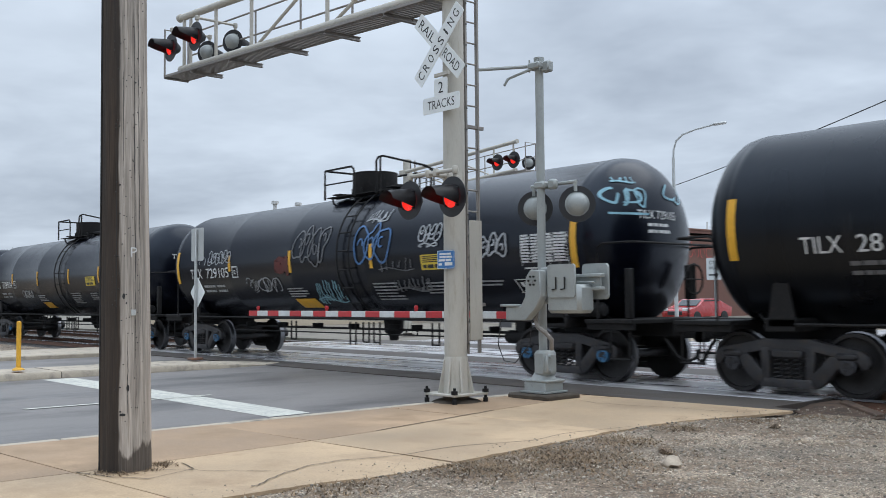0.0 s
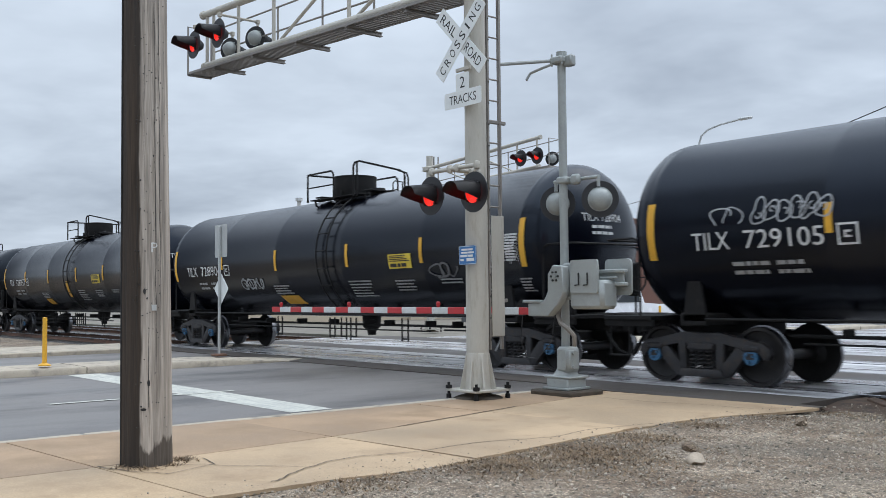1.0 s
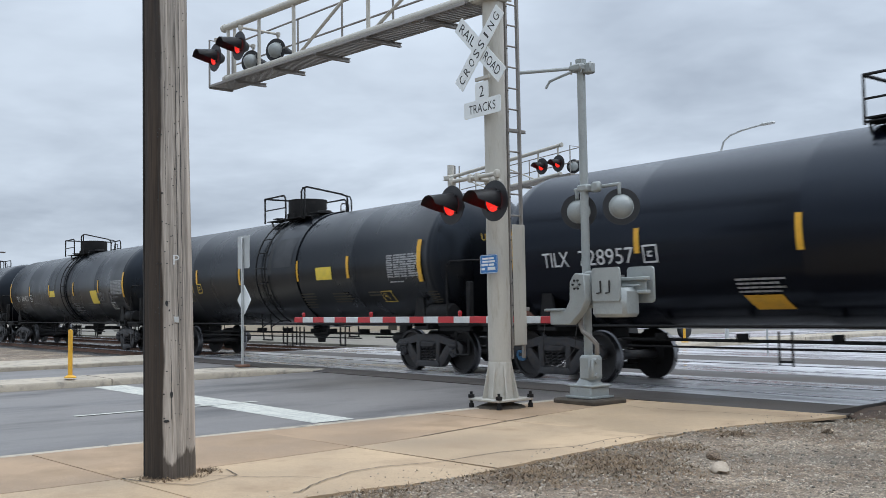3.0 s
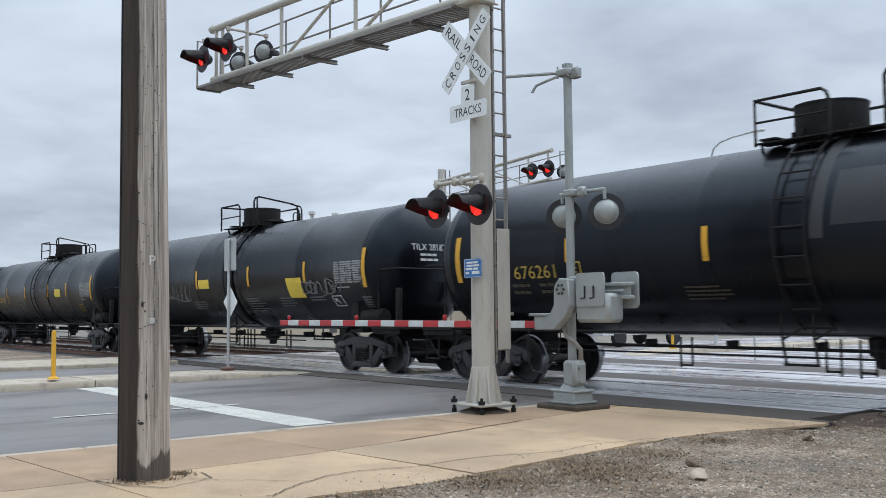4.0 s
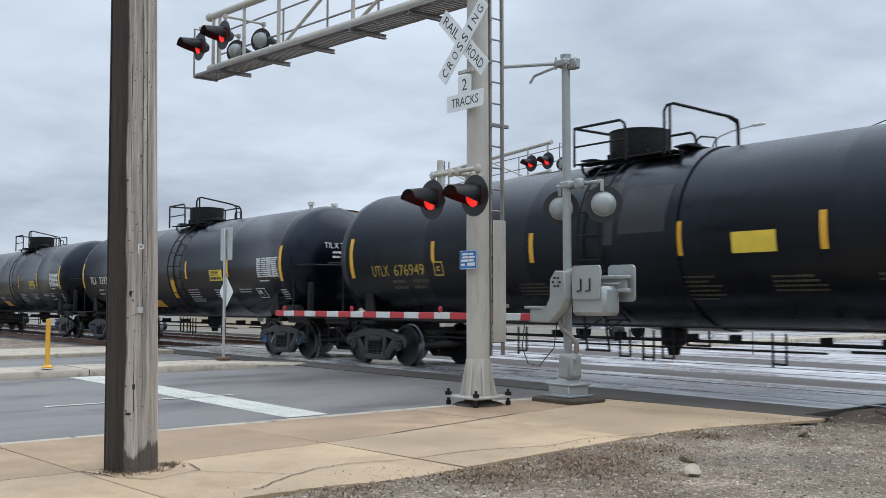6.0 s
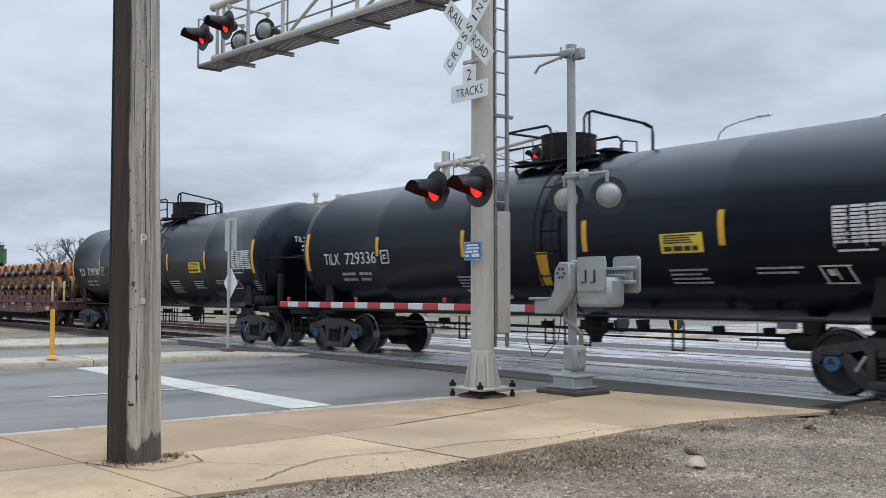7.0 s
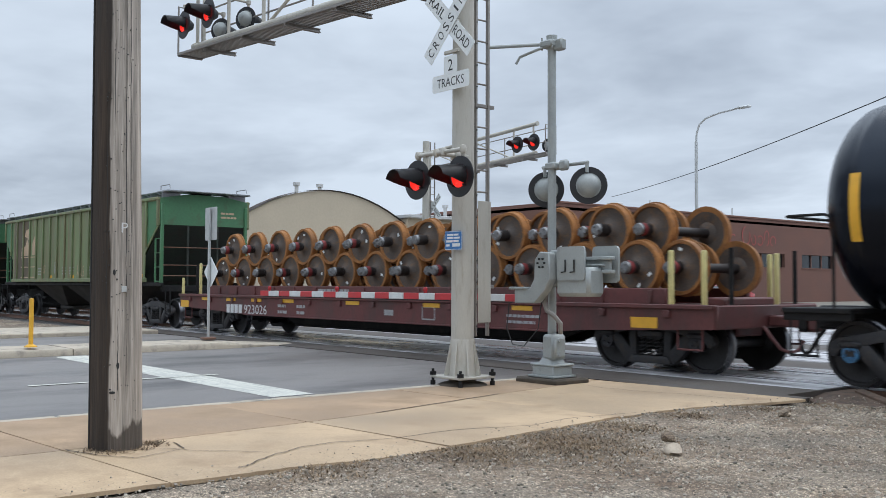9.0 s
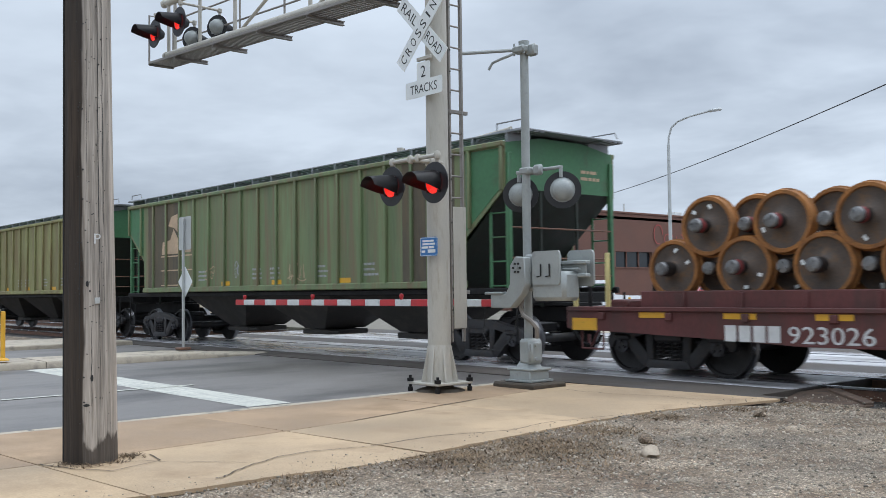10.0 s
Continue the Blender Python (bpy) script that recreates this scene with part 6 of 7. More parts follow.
def cantilever(x, y, arm, name_label, height=8.0, detail=True, mirror=1):
    """arm: its reach along -x (mirror 1) or +x (mirror -1)."""
    mast = thing("cantilever_signal", name_label, "signal mast", at=pose(x, y, 0))
    d = -mirror
    bm = bmesh.new()
    lathe(bm, [(0.16, 0.13), (0.158, 2.0), (0.15, 5.0), (0.142, height), (0.0, height + 0.02)], (0, 0, 0), "z", 28)
    part("mast", bm, M_GALV, mast)
    mast_base(mast, 0.16)
    bm = bmesh.new()
    lathe(bm, [(0.36, 0.0), (0.3, 0.03), (0.2, 0.05), (0.16, 0.1), (0.0, 0.1)], (0, 0, 0), "z", 11)
    part("grout_pad", bm, M_SEAM, mast, "dark crumbled grout under the plate")

    def low(u):
        return (d * u, -0.16, 5.80 + 0.051 * u)

    def high(u):
        return (d * u, -0.16, 6.75 + 0.068 * u)
    for tube, line, far in (("lower_tube", low, arm + 0.12), ("upper_tube", high, arm + 0.2)):
        bm = bmesh.new()
        rod(bm, line(-0.15), line(far), 0.075, 0.072, 18)
        rod(bm, line(far - 0.06), line(far + 0.03), 0.084, seg=18)
        part(tube, bm, M_GALV, mast)
    bays = [0.45]
    while bays[-1] < arm - 3.0:
        bays.append(bays[-1] + 2.47)
    for i, u in enumerate(bays + [arm + 0.02]):
        bm = bmesh.new()
        rod(bm, low(u), high(u), 0.036, seg=10)
        part("truss_post", bm, M_GALV, mast)
        if 0 < i < len(bays):
            bm = bmesh.new()
            rod(bm, low(u - 0.12), high(bays[i - 1] + 0.1), 0.03, seg=8)
            part("truss_diagonal", bm, M_GALV, mast)
    for z in (5.80, 6.75):
        bm = bmesh.new()
        box(bm, (0, -0.05, z), (0.40, 0.40, 0.2), 0.03)
        for sx in (-0.17, 0.17):
            rod(bm, (sx, -0.28, z - 0.07), (sx, 0.2, z - 0.07), 0.016, seg=6)
            rod(bm, (sx, -0.28, z + 0.07), (sx, 0.2, z + 0.07), 0.016, seg=6)
        part("clamp", bm, M_GALV, mast)
    # walkway grating under the lower tube: two side bars, cross bars between
    tip = arm + 0.72
    front, rear = -0.26, 0.27
    for yy in (front, rear):
        bm = bmesh.new()
        p, q = Vector(low(0.3)), Vector(low(tip))
        box(bm, ((p.x + q.x) / 2, yy, (p.z + q.z) / 2 - 0.075), ((q - p).length, 0.02, 0.05), 0.003, rot=(0, math.degrees(math.atan(0.051)) * (1 if d < 0 else -1), 0))
        part("walkway_bar", bm, M_LADDER, mast)
    bm = bmesh.new()
    for k in range(int((tip - 0.3) / 0.1) + 1):
        p = Vector(low(0.3 + 0.1 * k))
        box(bm, (p.x, (front + rear) / 2, p.z - 0.075), (0.055, rear - front - 0.02, 0.02))
    tagged(part("walkway", bm, M_LADDER, mast), "grey walkway grating", kind="stuff")
    u = 1.25
    stops = []
    while u < arm:
        stops.append(u)
        u += 1.59
    for u in stops:
        p = Vector(low(u))
        bm = bmesh.new()
        box(bm, (p.x, 0.08, p.z - 0.105), (0.075, 0.72, 0.012))
        box(bm, (p.x, 0.08, p.z - 0.135), (0.012, 0.72, 0.06))
        box(bm, (p.x, 0.08, p.z - 0.165), (0.075, 0.72, 0.012))
        part("walkway_bracket", bm, M_LADDER, mast)
        bm = bmesh.new()
        rod(bm, (p.x, rear + 0.02, p.z - 0.13), (p.x, rear + 0.02, p.z + 0.92), 0.02, seg=8)
        part("railing_post", bm, M_LADDER, mast)
    for z in (0.45, 0.92):
        bm = bmesh.new()
        p, q = Vector(low(0.3)), Vector(low(tip))
        rod(bm, (p.x, rear + 0.02, p.z + z), (q.x, rear + 0.02, q.z + z), 0.019, seg=8)
        part("rail", bm, M_LADDER, mast)
    bm = bmesh.new()
    p = Vector(low(tip))
    pipe(bm, [(p.x, front, p.z - 0.11), (p.x, front, p.z + 0.92), (p.x, rear, p.z + 0.92), (p.x, rear, p.z - 0.11)], 0.022, 8)
    rod(bm, (p.x, front, p.z - 0.11), (p.x, rear, p.z - 0.11), 0.022, seg=8)
    part("end_frame", bm, M_LADDER, mast)
    # ladder behind the mast
    bm = bmesh.new()
    for yy in (0.2, 0.43):
        box(bm, (0.03, yy, (0.66 + height) / 2), (0.06, 0.035, height - 0.66), 0.006)
    for i in range(int((height - 1) / 0.305)):
        rod(bm, (0.03, 0.2, 0.85 + 0.305 * i), (0.03, 0.43, 0.85 + 0.305 * i), 0.013, seg=8)
    for z in (1.35, 3.9, 6.2):
        box(bm, (0.02, 0.3, z), (0.05, 0.5, 0.05), 0.006)
    part("ladder", bm, M_LADDER, mast)
    if detail:
        bm = bmesh.new()
        box(bm, (0.065, 0.34, 1.7), (0.012, 0.24, 1.7), 0.003)
        part("ladder_guard", bm, M_GALV, mast, "flat metal guard locked over the ladder")
        bm = bmesh.new()
        for i in range(24):
            lathe(bm, [(0.0, 0.0), (0.012, 0.0), (0.012, 0.006)], (0.06, 0.2, 0.8 + 0.305 * i), "x", 8)
        tagged(part("bolt_hole", bm, M_LETTER_BLK, mast), "small dark bolt holes", kind="stuff")
    return mast


near_mast = cantilever(-10.08, 8.95, 8.1, "pale aluminium cantilever signal mast with ladder and lights")

# flashing lights on the mast
bm = bmesh.new()
rod(bm, (0.12, 0, 3.14), (0.12, -0.58, 3.14), 0.035, seg=12)
rod(bm, (-0.27, -0.58, 3.14), (0.67, -0.58, 3.14), 0.03, seg=12)
box(bm, (0.12, -0.2, 3.14), (0.2, 0.14, 0.14), 0.03)
for lx in (-0.27, 0.12, 0.28, 0.67):
    lathe(bm, [(0.0, -0.06), (0.035, -0.05), (0.052, 0.0), (0.035, 0.05), (0.0, 0.06)], (lx, -0.58, 3.14), "z", 12)
for lx in (-0.27, 0.65):
    rod(bm, (lx, -0.58, 3.14), (lx, -0.54, 2.98), 0.03, seg=10)
part("cross_arm", bm, M_GALV, near_mast)
for lx, lz in ((-0.25, 2.806), (0.645, 2.78)):
    lamp_unit(near_mast, lx, -0.62, lz, -1, 0.27)
# lights at the tip of the arm, back to back
for lx in (-7.83, -6.76):
    bm = bmesh.new()
    rod(bm, (lx, -0.56, 6.9), (lx, 0.26, 6.9), 0.025, seg=8)
    for ly in (-0.56, 0.26):
        rod(bm, (lx, ly, 6.92), (lx, ly, 6.7), 0.028, seg=8)
        lathe(bm, [(0.0, -0.05), (0.045, -0.04), (0.05, 0.03), (0.0, 0.05)], (lx, ly, 6.9), "z", 10)
    rod(bm, (lx, -0.16, 6.2), (lx, -0.16, 7.2), 0.035, seg=8)
    part("cross_arm", bm, M_GALV, near_mast)
    lamp_unit(near_mast, lx, -0.6, 6.53, -1, 0.28)
    lamp_unit(near_mast, lx, 0.2, 6.57, 1, 0.235, 26)
crossbuck(near_mast, 0.0, -0.26, 5.0)
bm = bmesh.new()
for z in (4.17, 4.6, 5.0):
    bm = bmesh.new()
    box(bm, (-0.02, -0.2, z), (0.3, 0.04, 0.05), 0.006)
    part("sign_bracket", bm, M_GALV, near_mast)
BLUE_X = 0.08
bm = bmesh.new()
sign_face(bm, BLUE_X, -0.24, 1.98, 0.36, 0.26, 0, 0.03)
blue = part("emergency_sign", bm, M_BLUE_SIGN, near_mast, "small blue notice with white print")
bm = bmesh.new()
for a, b, c, d in ((-0.175, 0.175, 0.118, 0.124), (-0.175, 0.175, -0.124, -0.118), (-0.178, -0.172, -0.12, 0.12), (0.172, 0.178, -0.12, 0.12)):
    patch(bm, BLUE_X + a, BLUE_X + b, 1.98 + c, 1.98 + d, lambda p: Vector((p.x, -0.2445, p.y)))
text_rows(bm, BLUE_X - 0.13, 2.07, 0.27, 2, 0.026, 0.016, lambda p: Vector((p.x, -0.2445, p.y)), 5)
text_rows(bm, BLUE_X - 0.15, 1.985, 0.3, 1, 0.03, 0.016, lambda p: Vector((p.x, -0.2445, p.y)), 6)
text_rows(bm, BLUE_X - 0.15, 1.93, 0.1, 1, 0.03, 0.016, lambda p: Vector((p.x, -0.2445, p.y)), 7)
patch(bm, BLUE_X - 0.02, BLUE_X + 0.14, 1.895, 1.94, lambda p: Vector((p.x, -0.2445, p.y)))
part("print", bm, M_SIGN, blue)


def gate(x, y):
    g = thing("crossing_gate", "grey crossing gate with lowered red and white arm", "crossing gate", at=pose(x, y, 0))
    bm = bmesh.new()
    box(bm, (0, 0, 0.025), (0.8, 0.7, 0.09), 0.025)
    part("concrete_pad", bm, M_SEAM, g, "dark concrete footing pad")
    bm = bmesh.new()
    box(bm, (0, 0, 0.15), (0.42, 0.4, 0.18), 0.02)
    box(bm, (0, 0, 0.09), (0.5, 0.48, 0.03), 0.006)
    box(bm, (0, 0, 0.25), (0.5, 0.42, 0.035), 0.012)
    lathe(bm, [(0.2, 0.26), (0.15, 0.33), (0.09, 0.42)], (0, 0, 0), "z", 20)
    part("pedestal", bm, M_GREY, g)
    bm = bmesh.new()
    box(bm, (0.06, -0.02, 0.5), (0.24, 0.28, 0.36), 0.04)
    box(bm, (0.2, -0.06, 0.5), (0.06, 0.22, 0.28), 0.025)
    for z in (0.4, 0.6):
        lathe(bm, [(0.0, 0.05), (0.03, 0.05), (0.03, 0.0)], (0.21, -0.1, z), "x", 8)
    part("junction_box", bm, M_GREY, g)
    bm = bmesh.new()
    lathe(bm, [(0.062, 0.26), (0.062, 4.86), (0.075, 4.86), (0.08, 4.97), (0.0, 4.99)], (0, 0, 0), "z", 20)
    part("post", bm, M_GREY, g)
    # mechanism
    bm = bmesh.new()
    box(bm, (0.68, -0.16, 1.42), (0.62, 0.34, 0.4), 0.05)
    box(bm, (0.42, -0.12, 1.62), (0.5, 0.26, 0.5), 0.03)
    box(bm, (0.2, -0.1, 1.5), (0.5, 0.2, 0.3), 0.03)
    part("gate_mechanism", bm, M_GREY, g, "grey cast gate mechanism box")
    bm = bmesh.new()
    sign_face(bm, 0.68, -0.34, 1.67, 0.5, 0.46, 0, 0.04, 0.03)
    part("cover_plate", bm, M_GREY, g, "rounded grey cover plate")
    for u in (0.6, 0.76):
        bm = bmesh.new()
        pipe(bm, [(u, -0.37, 1.72), (u, -0.37, 1.56), (u - 0.07, -0.37, 1.55)], 0.011, 6)
        part("latch_hook", bm, M_RUBBER, g)
    bm = bmesh.new()
    # support casting sweeping down to the arm
    plate(bm, [(-0.3, 1.12), (0.1, 1.12), (0.3, 1.3), (0.4, 1.46), (0.38, 1.82), (0.2, 1.84), (0.1, 1.72), (0.09, 1.46), (0.0, 1.32), (-0.3, 1.31)], -0.46, -0.32)
    box(bm, (-0.22, -0.39, 1.33), (0.34, 0.2, 0.04), 0.01)
    bmesh.ops.bevel(bm, geom=bm.edges[:], offset=0.012, segments=1, affect="EDGES", profile=0.5)
    part("arm_casting", bm, M_GREY, g)
    for i in range(7):
        a = 1.047 * i
        rr = 0.065 if i else 0.0
        bm = bmesh.new()
        lathe(bm, [(0.0, -0.48), (0.015 if i else 0.028, -0.48), (0.015 if i else 0.028, -0.455)], (0.24 + rr * math.cos(a), 0, 1.68 + rr * math.sin(a)), "y", 8)
        part("bolt", bm, M_RUBBER if i else M_GREY, g)
    bm = bmesh.new()
    sign_face(bm, 0.92, 0.1, 1.66, 0.46, 0.5, 0, 0.06, 0.04)
    part("counterweight", bm, M_GREY, g, "grey counterweight plate")
    bm = bmesh.new()
    box(bm, (0.85, -0.02, 1.56), (0.6, 0.1, 0.05), 0.01)
    box(bm, (0.85, -0.02, 1.74), (0.6, 0.1, 0.05), 0.01)
    box(bm, (0.85, -0.0, 1.65), (0.5, 0.04, 0.14), 0.01)
    rod(bm, (0.75, -0.08, 1.65), (1.05, -0.08, 1.65), 0.015, seg=8)
    part("counterweight_arm", bm, M_GREY, g)
    # arm: stripes of red and white sheeting
    z0 = 1.19
    x, k, tip = -0.2, 0, -7.84
    arm = part("gate_arm", (lambda b: (box(b, ((x + tip) / 2, -0.31, z0), (x - tip, 0.03, 0.03)), b)[1])(bmesh.new()), M_GALV, g)
    while x > tip + 0.02:
        w = min(0.406, x - tip)
        bm = bmesh.new()
        box(bm, (x - w / 2, -0.33, z0), (w, 0.045, 0.105), 0.006)
        part("stripe", bm, M_ARM_RED if k % 2 == 0 else M_ARM_WHITE, arm)
        x -= w
        k += 1
    bm = bmesh.new()
    rod(bm, (-0.5, -0.3, z0 - 0.065), (-7.8, -0.3, z0 - 0.06), 0.008, seg=5)
    part("lamp_cable", bm, M_RUBBER, arm)
    for u in (-7.5, -5.06, -2.49):
        bm = bmesh.new()
        lathe(bm, [(0.0, 0.0), (0.026, 0.0), (0.026, 0.025), (0.036, 0.04), (0.036, 0.075), (0.024, 0.095), (0.0, 0.1)], (u, -0.33, z0 + 0.05), "z", 14)
        part("arm_lamp", bm, M_LAMP_RED, arm, "small red warning lamp on the arm")
    # bell arm, tie to the mast
    bm = bmesh.new()
    box(bm, (0, -0.02, 4.84), (0.24, 0.24, 0.1), 0.02)
    box(bm, (0.14, 0.02, 4.82), (0.16, 0.12, 0.16), 0.02)
    for sx in (-1, 1):
        for sy in (-1, 1):
            rod(bm, (sx * 0.1, sy * 0.1, 4.76), (sx * 0.1, sy * 0.1, 4.94), 0.014, seg=6)
    part("clamp", bm, M_GREY, g)
    bm = bmesh.new()
    pipe(bm, [(-0.05, 0.0, 4.86), (-0.46, -0.85, 4.75)], 0.026, 8)
    part("mast_tie", bm, M_GREY, g)
    bm = bmesh.new()
    pipe(bm, [(-0.06, -0.1, 4.80), (-0.24, -0.24, 4.72), (-0.33, -0.32, 4.67), (-0.37, -0.36, 4.57)], 0.02, 8)
    part("bent_bracket", bm, M_GREY, g)
    bm = bmesh.new()
    box(bm, (0.02, 0.02, 3.08), (0.2, 0.2, 0.1), 0.02)
    box(bm, (0.22, 0.02, 3.08), (0.16, 0.1, 0.15), 0.03)
    rod(bm, (-0.28, 0.1, 3.09), (0.6, 0.1, 3.09), 0.026, seg=10)
    for lx in (-0.24, 0.58):
        rod(bm, (lx, 0.1, 3.09), (lx, 0.1, 2.95), 0.026, seg=8)
    part("cross_arm", bm, M_GREY, g)
    for lx in (-0.24, 0.58):
        lamp_unit(g, lx, 0.13, 2.77, 1, 0.262, 40)
    bm = bmesh.new()
    pipe(bm, [(0.12, -0.25, 1.25), (0.1, -0.25, 1.12), (0.14, -0.25, 1.02), (0.24, -0.2, 0.94), (0.3, -0.14, 0.84), (0.26, -0.1, 0.7)], 0.034, 8)
    part("conduit", bm, M_LADDER, g, "dull grey bent hose")
    bm = bmesh.new()
    pipe(bm, [(-0.55, -0.32, 1.12), (-0.6, -0.32, 0.75), (-0.5, -0.3, 0.52), (-0.32, -0.25, 0.5), (-0.16, -0.12, 0.75), (-0.12, -0.08, 1.2)], 0.008, 5)
    part("loose_wire", bm, M_RUBBER, g)
    return g


gate(-9.6, 10.22)

far_mast = cantilever(-31.0, 25.0, 6.4, "pale cantilever signal mast across the tracks", 7.3, False, -1)
for lx in (6.02, 6.86):
    lamp_unit(far_mast, lx, -0.6, 6.45, -1, 0.3)
lamp_unit(far_mast, 6.65, 0.4, 6.45, 1, 0.26, 30)
crossbuck(far_mast, 0.1, 0.3, 4.6, False)
for lx in (-0.45, 0.45):
    lamp_unit(far_mast, lx, -0.6, 2.9, -1, 0.3)


# ---------------------------------------------------------------- pole, posts, signs
def utility_pole():
    bm = bmesh.new()
    seg, n = 40, 50
    h = 10.5
    rings = []
    for j in range(n + 1):
        z = h * (j / n) ** 1.3
        rr = 0.212 - 0.006 * z
        ring = []
        for i in range(seg):
            a = 2 * math.pi * i / seg
            flat = 0.012 * noise.noise((math.cos(a) * 2.5, math.sin(a) * 2.5, z * 0.25)) + 0.004 * noise.noise((math.cos(a) * 11, math.sin(a) * 11, z * 0.3))
            knot = 0.02 * math.exp(-((z - 1.75) / 0.12) ** 2 - ((a - 4.1) / 0.25) ** 2)
            r = rr + flat + knot
            ring.append(bm.verts.new((r * math.cos(a), r * math.sin(a), z)))
        rings.append(ring)
    for a, b in zip(rings, rings[1:]):
        for i in range(seg):
            bm.faces.new((a[i], a[(i + 1) % seg], b[(i + 1) % seg], b[i]))
    bm.faces.new(rings[-1])
    p = thing("utility_pole", "weathered grey wooden utility pole, one flank and the foot dark", "utility pole", at=pose(-8.035, 3.325, -0.02, 0.44, -0.36, 0), bm=bm, material=M_WOOD_TWO_TONE)
    # face towards the viewer's side
    face = math.atan2(-3.36, 8.0)

    def on_pole(a, z, e):
        r = 0.213 - 0.006 * z + e
        return Vector((r * math.cos(face + a), r * math.sin(face + a), z))
    rnd = random.Random(12)
    bm = bmesh.new()
    for _ in range(140):
        a, z = rnd.uniform(-0.55, 0.95), rnd.uniform(0.3, 5.2)
        q = on_pole(a, z, 0.0)
        lathe(bm, [(0.0, -0.01), (rnd.uniform(0.004, 0.009), -0.01), (0.004, 0.005), (0.0, 0.005)], q, "x", 6)
    tagged(part("nail", bm, M_LETTER_BLK, p), "small dark nails and nail holes", kind="stuff")
    for a, z, w, h in ((-0.05, 1.49, 0.014, 0.024), (0.1, 0.72, 0.014, 0.03), (0.05, 1.43, 0.008, 0.01), (-0.1, 0.5, 0.03, 0.012)):
        bm = bmesh.new()
        rows = [on_pole(a + w * 4 * math.cos(0.785 * k), z + h * math.sin(0.785 * k), 0.006) for k in range(8)]
        bm.faces.new([bm.verts.new(q) for q in rows])
        part("hole", bm, M_LETTER_BLK, p)
    bm = bmesh.new()
    add_mesh(bm, text_mesh("P", 0.085, 0.05), 0, lambda c: on_pole(0.34 + c.x / 0.2, 1.86 + c.y, 0.012))
    part("letter_tag", bm, M_LETTER, p, "small white letter P nailed to the wood")
    bm = bmesh.new()
    box(bm, on_pole(0.32, 1.35, 0.004), (0.02, 0.04, 0.05), 0.002, rot=(0, 0, math.degrees(face) + 18))
    part("metal_tag", bm, M_SIGN_BACK, p)
    bm = bmesh.new()
    for a, z0, z1 in ((0.42, 0.25, 4.6), (-0.35, 0.3, 3.0), (0.1, 0.2, 1.2), (0.62, 0.9, 4.9), (-0.05, 2.2, 5.0)):
        pts = [on_pole(a + 0.03 * noise.noise((z0 + s * 1.7, a, 0)), z0 + (z1 - z0) * s / 30, 0.002) for s in range(31)]
        side = Vector((-math.sin(face + a), math.cos(face + a), 0)) * 0.003
        prev = None
        for i, q in enumerate(pts):
            k = math.sin(math.pi * i / 30)
            cur = bm.verts.new(q + side * k), bm.verts.new(q - side * k)
            if prev:
                bm.faces.new((prev[0], prev[1], cur[1], cur[0]))
            prev = cur
    part("split", bm, M_LETTER_BLK, p, "long dark drying cracks")
    bm = bmesh.new()
    pts = [on_pole(-1.25, 0.02 + 0.35 * i, 0.006) for i in range(30)]
    pipe(bm, pts, 0.007, 5)
    part("ground_wire", bm, M_RUBBER, p)


def dark_flank_wood():
    """Pole wood with one flank and the foot darker; the dark edge wanders."""
    m = M_WOOD.copy()
    m.name = "pole_wood_with_damp_flank"
    nodes, links = m.node_tree.nodes, m.node_tree.links
    b = nodes["Principled BSDF"]
    src = b.inputs["Base Color"].links[0].from_socket
    tc, sep, nz = nodes.new("ShaderNodeTexCoord"), nodes.new("ShaderNodeSeparateXYZ"), nodes.new("ShaderNodeTexNoise")
    links.new(tc.outputs["Object"], sep.inputs[0])
    mp = nodes.new("ShaderNodeMapping")
    mp.inputs["Scale"].default_value = (6, 6, 1.2)
    links.new(tc.outputs["Object"], mp.inputs[0])
    links.new(mp.outputs[0], nz.inputs["Vector"])
    nz.inputs["Scale"].default_value, nz.inputs["Detail"].default_value = 1.0, 6

    def calc(op, a, c=None):
        n = nodes.new("ShaderNodeMath")
        n.operation = op
        for i, v in enumerate((a, c)):
            if v is None:
                continue
            if isinstance(v, (int, float)):
                n.inputs[i].default_value = v
            else:
                links.new(v, n.inputs[i])
        return n.outputs[0]
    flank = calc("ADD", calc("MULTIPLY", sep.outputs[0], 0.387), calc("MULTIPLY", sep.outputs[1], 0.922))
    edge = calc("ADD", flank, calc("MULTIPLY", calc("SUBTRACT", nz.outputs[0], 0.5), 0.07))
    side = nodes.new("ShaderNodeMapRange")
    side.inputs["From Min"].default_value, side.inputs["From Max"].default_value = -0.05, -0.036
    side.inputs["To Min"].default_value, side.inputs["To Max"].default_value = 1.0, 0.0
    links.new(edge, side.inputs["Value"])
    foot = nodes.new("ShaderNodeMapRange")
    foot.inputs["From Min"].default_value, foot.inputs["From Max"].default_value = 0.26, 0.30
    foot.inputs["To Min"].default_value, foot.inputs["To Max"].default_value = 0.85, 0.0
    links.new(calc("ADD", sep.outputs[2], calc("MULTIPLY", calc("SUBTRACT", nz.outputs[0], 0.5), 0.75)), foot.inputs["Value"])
    # mask of the darker flank and foot, multiplied into the wood colour
    dark_part = calc("MAXIMUM", side.outputs[0], foot.outputs[0])
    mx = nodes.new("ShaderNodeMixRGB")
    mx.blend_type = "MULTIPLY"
    links.new(dark_part, mx.inputs[0])
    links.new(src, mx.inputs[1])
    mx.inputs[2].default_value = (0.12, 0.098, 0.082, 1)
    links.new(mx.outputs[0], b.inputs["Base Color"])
    return m


M_WOOD_TWO_TONE = dark_flank_wood()
utility_pole()

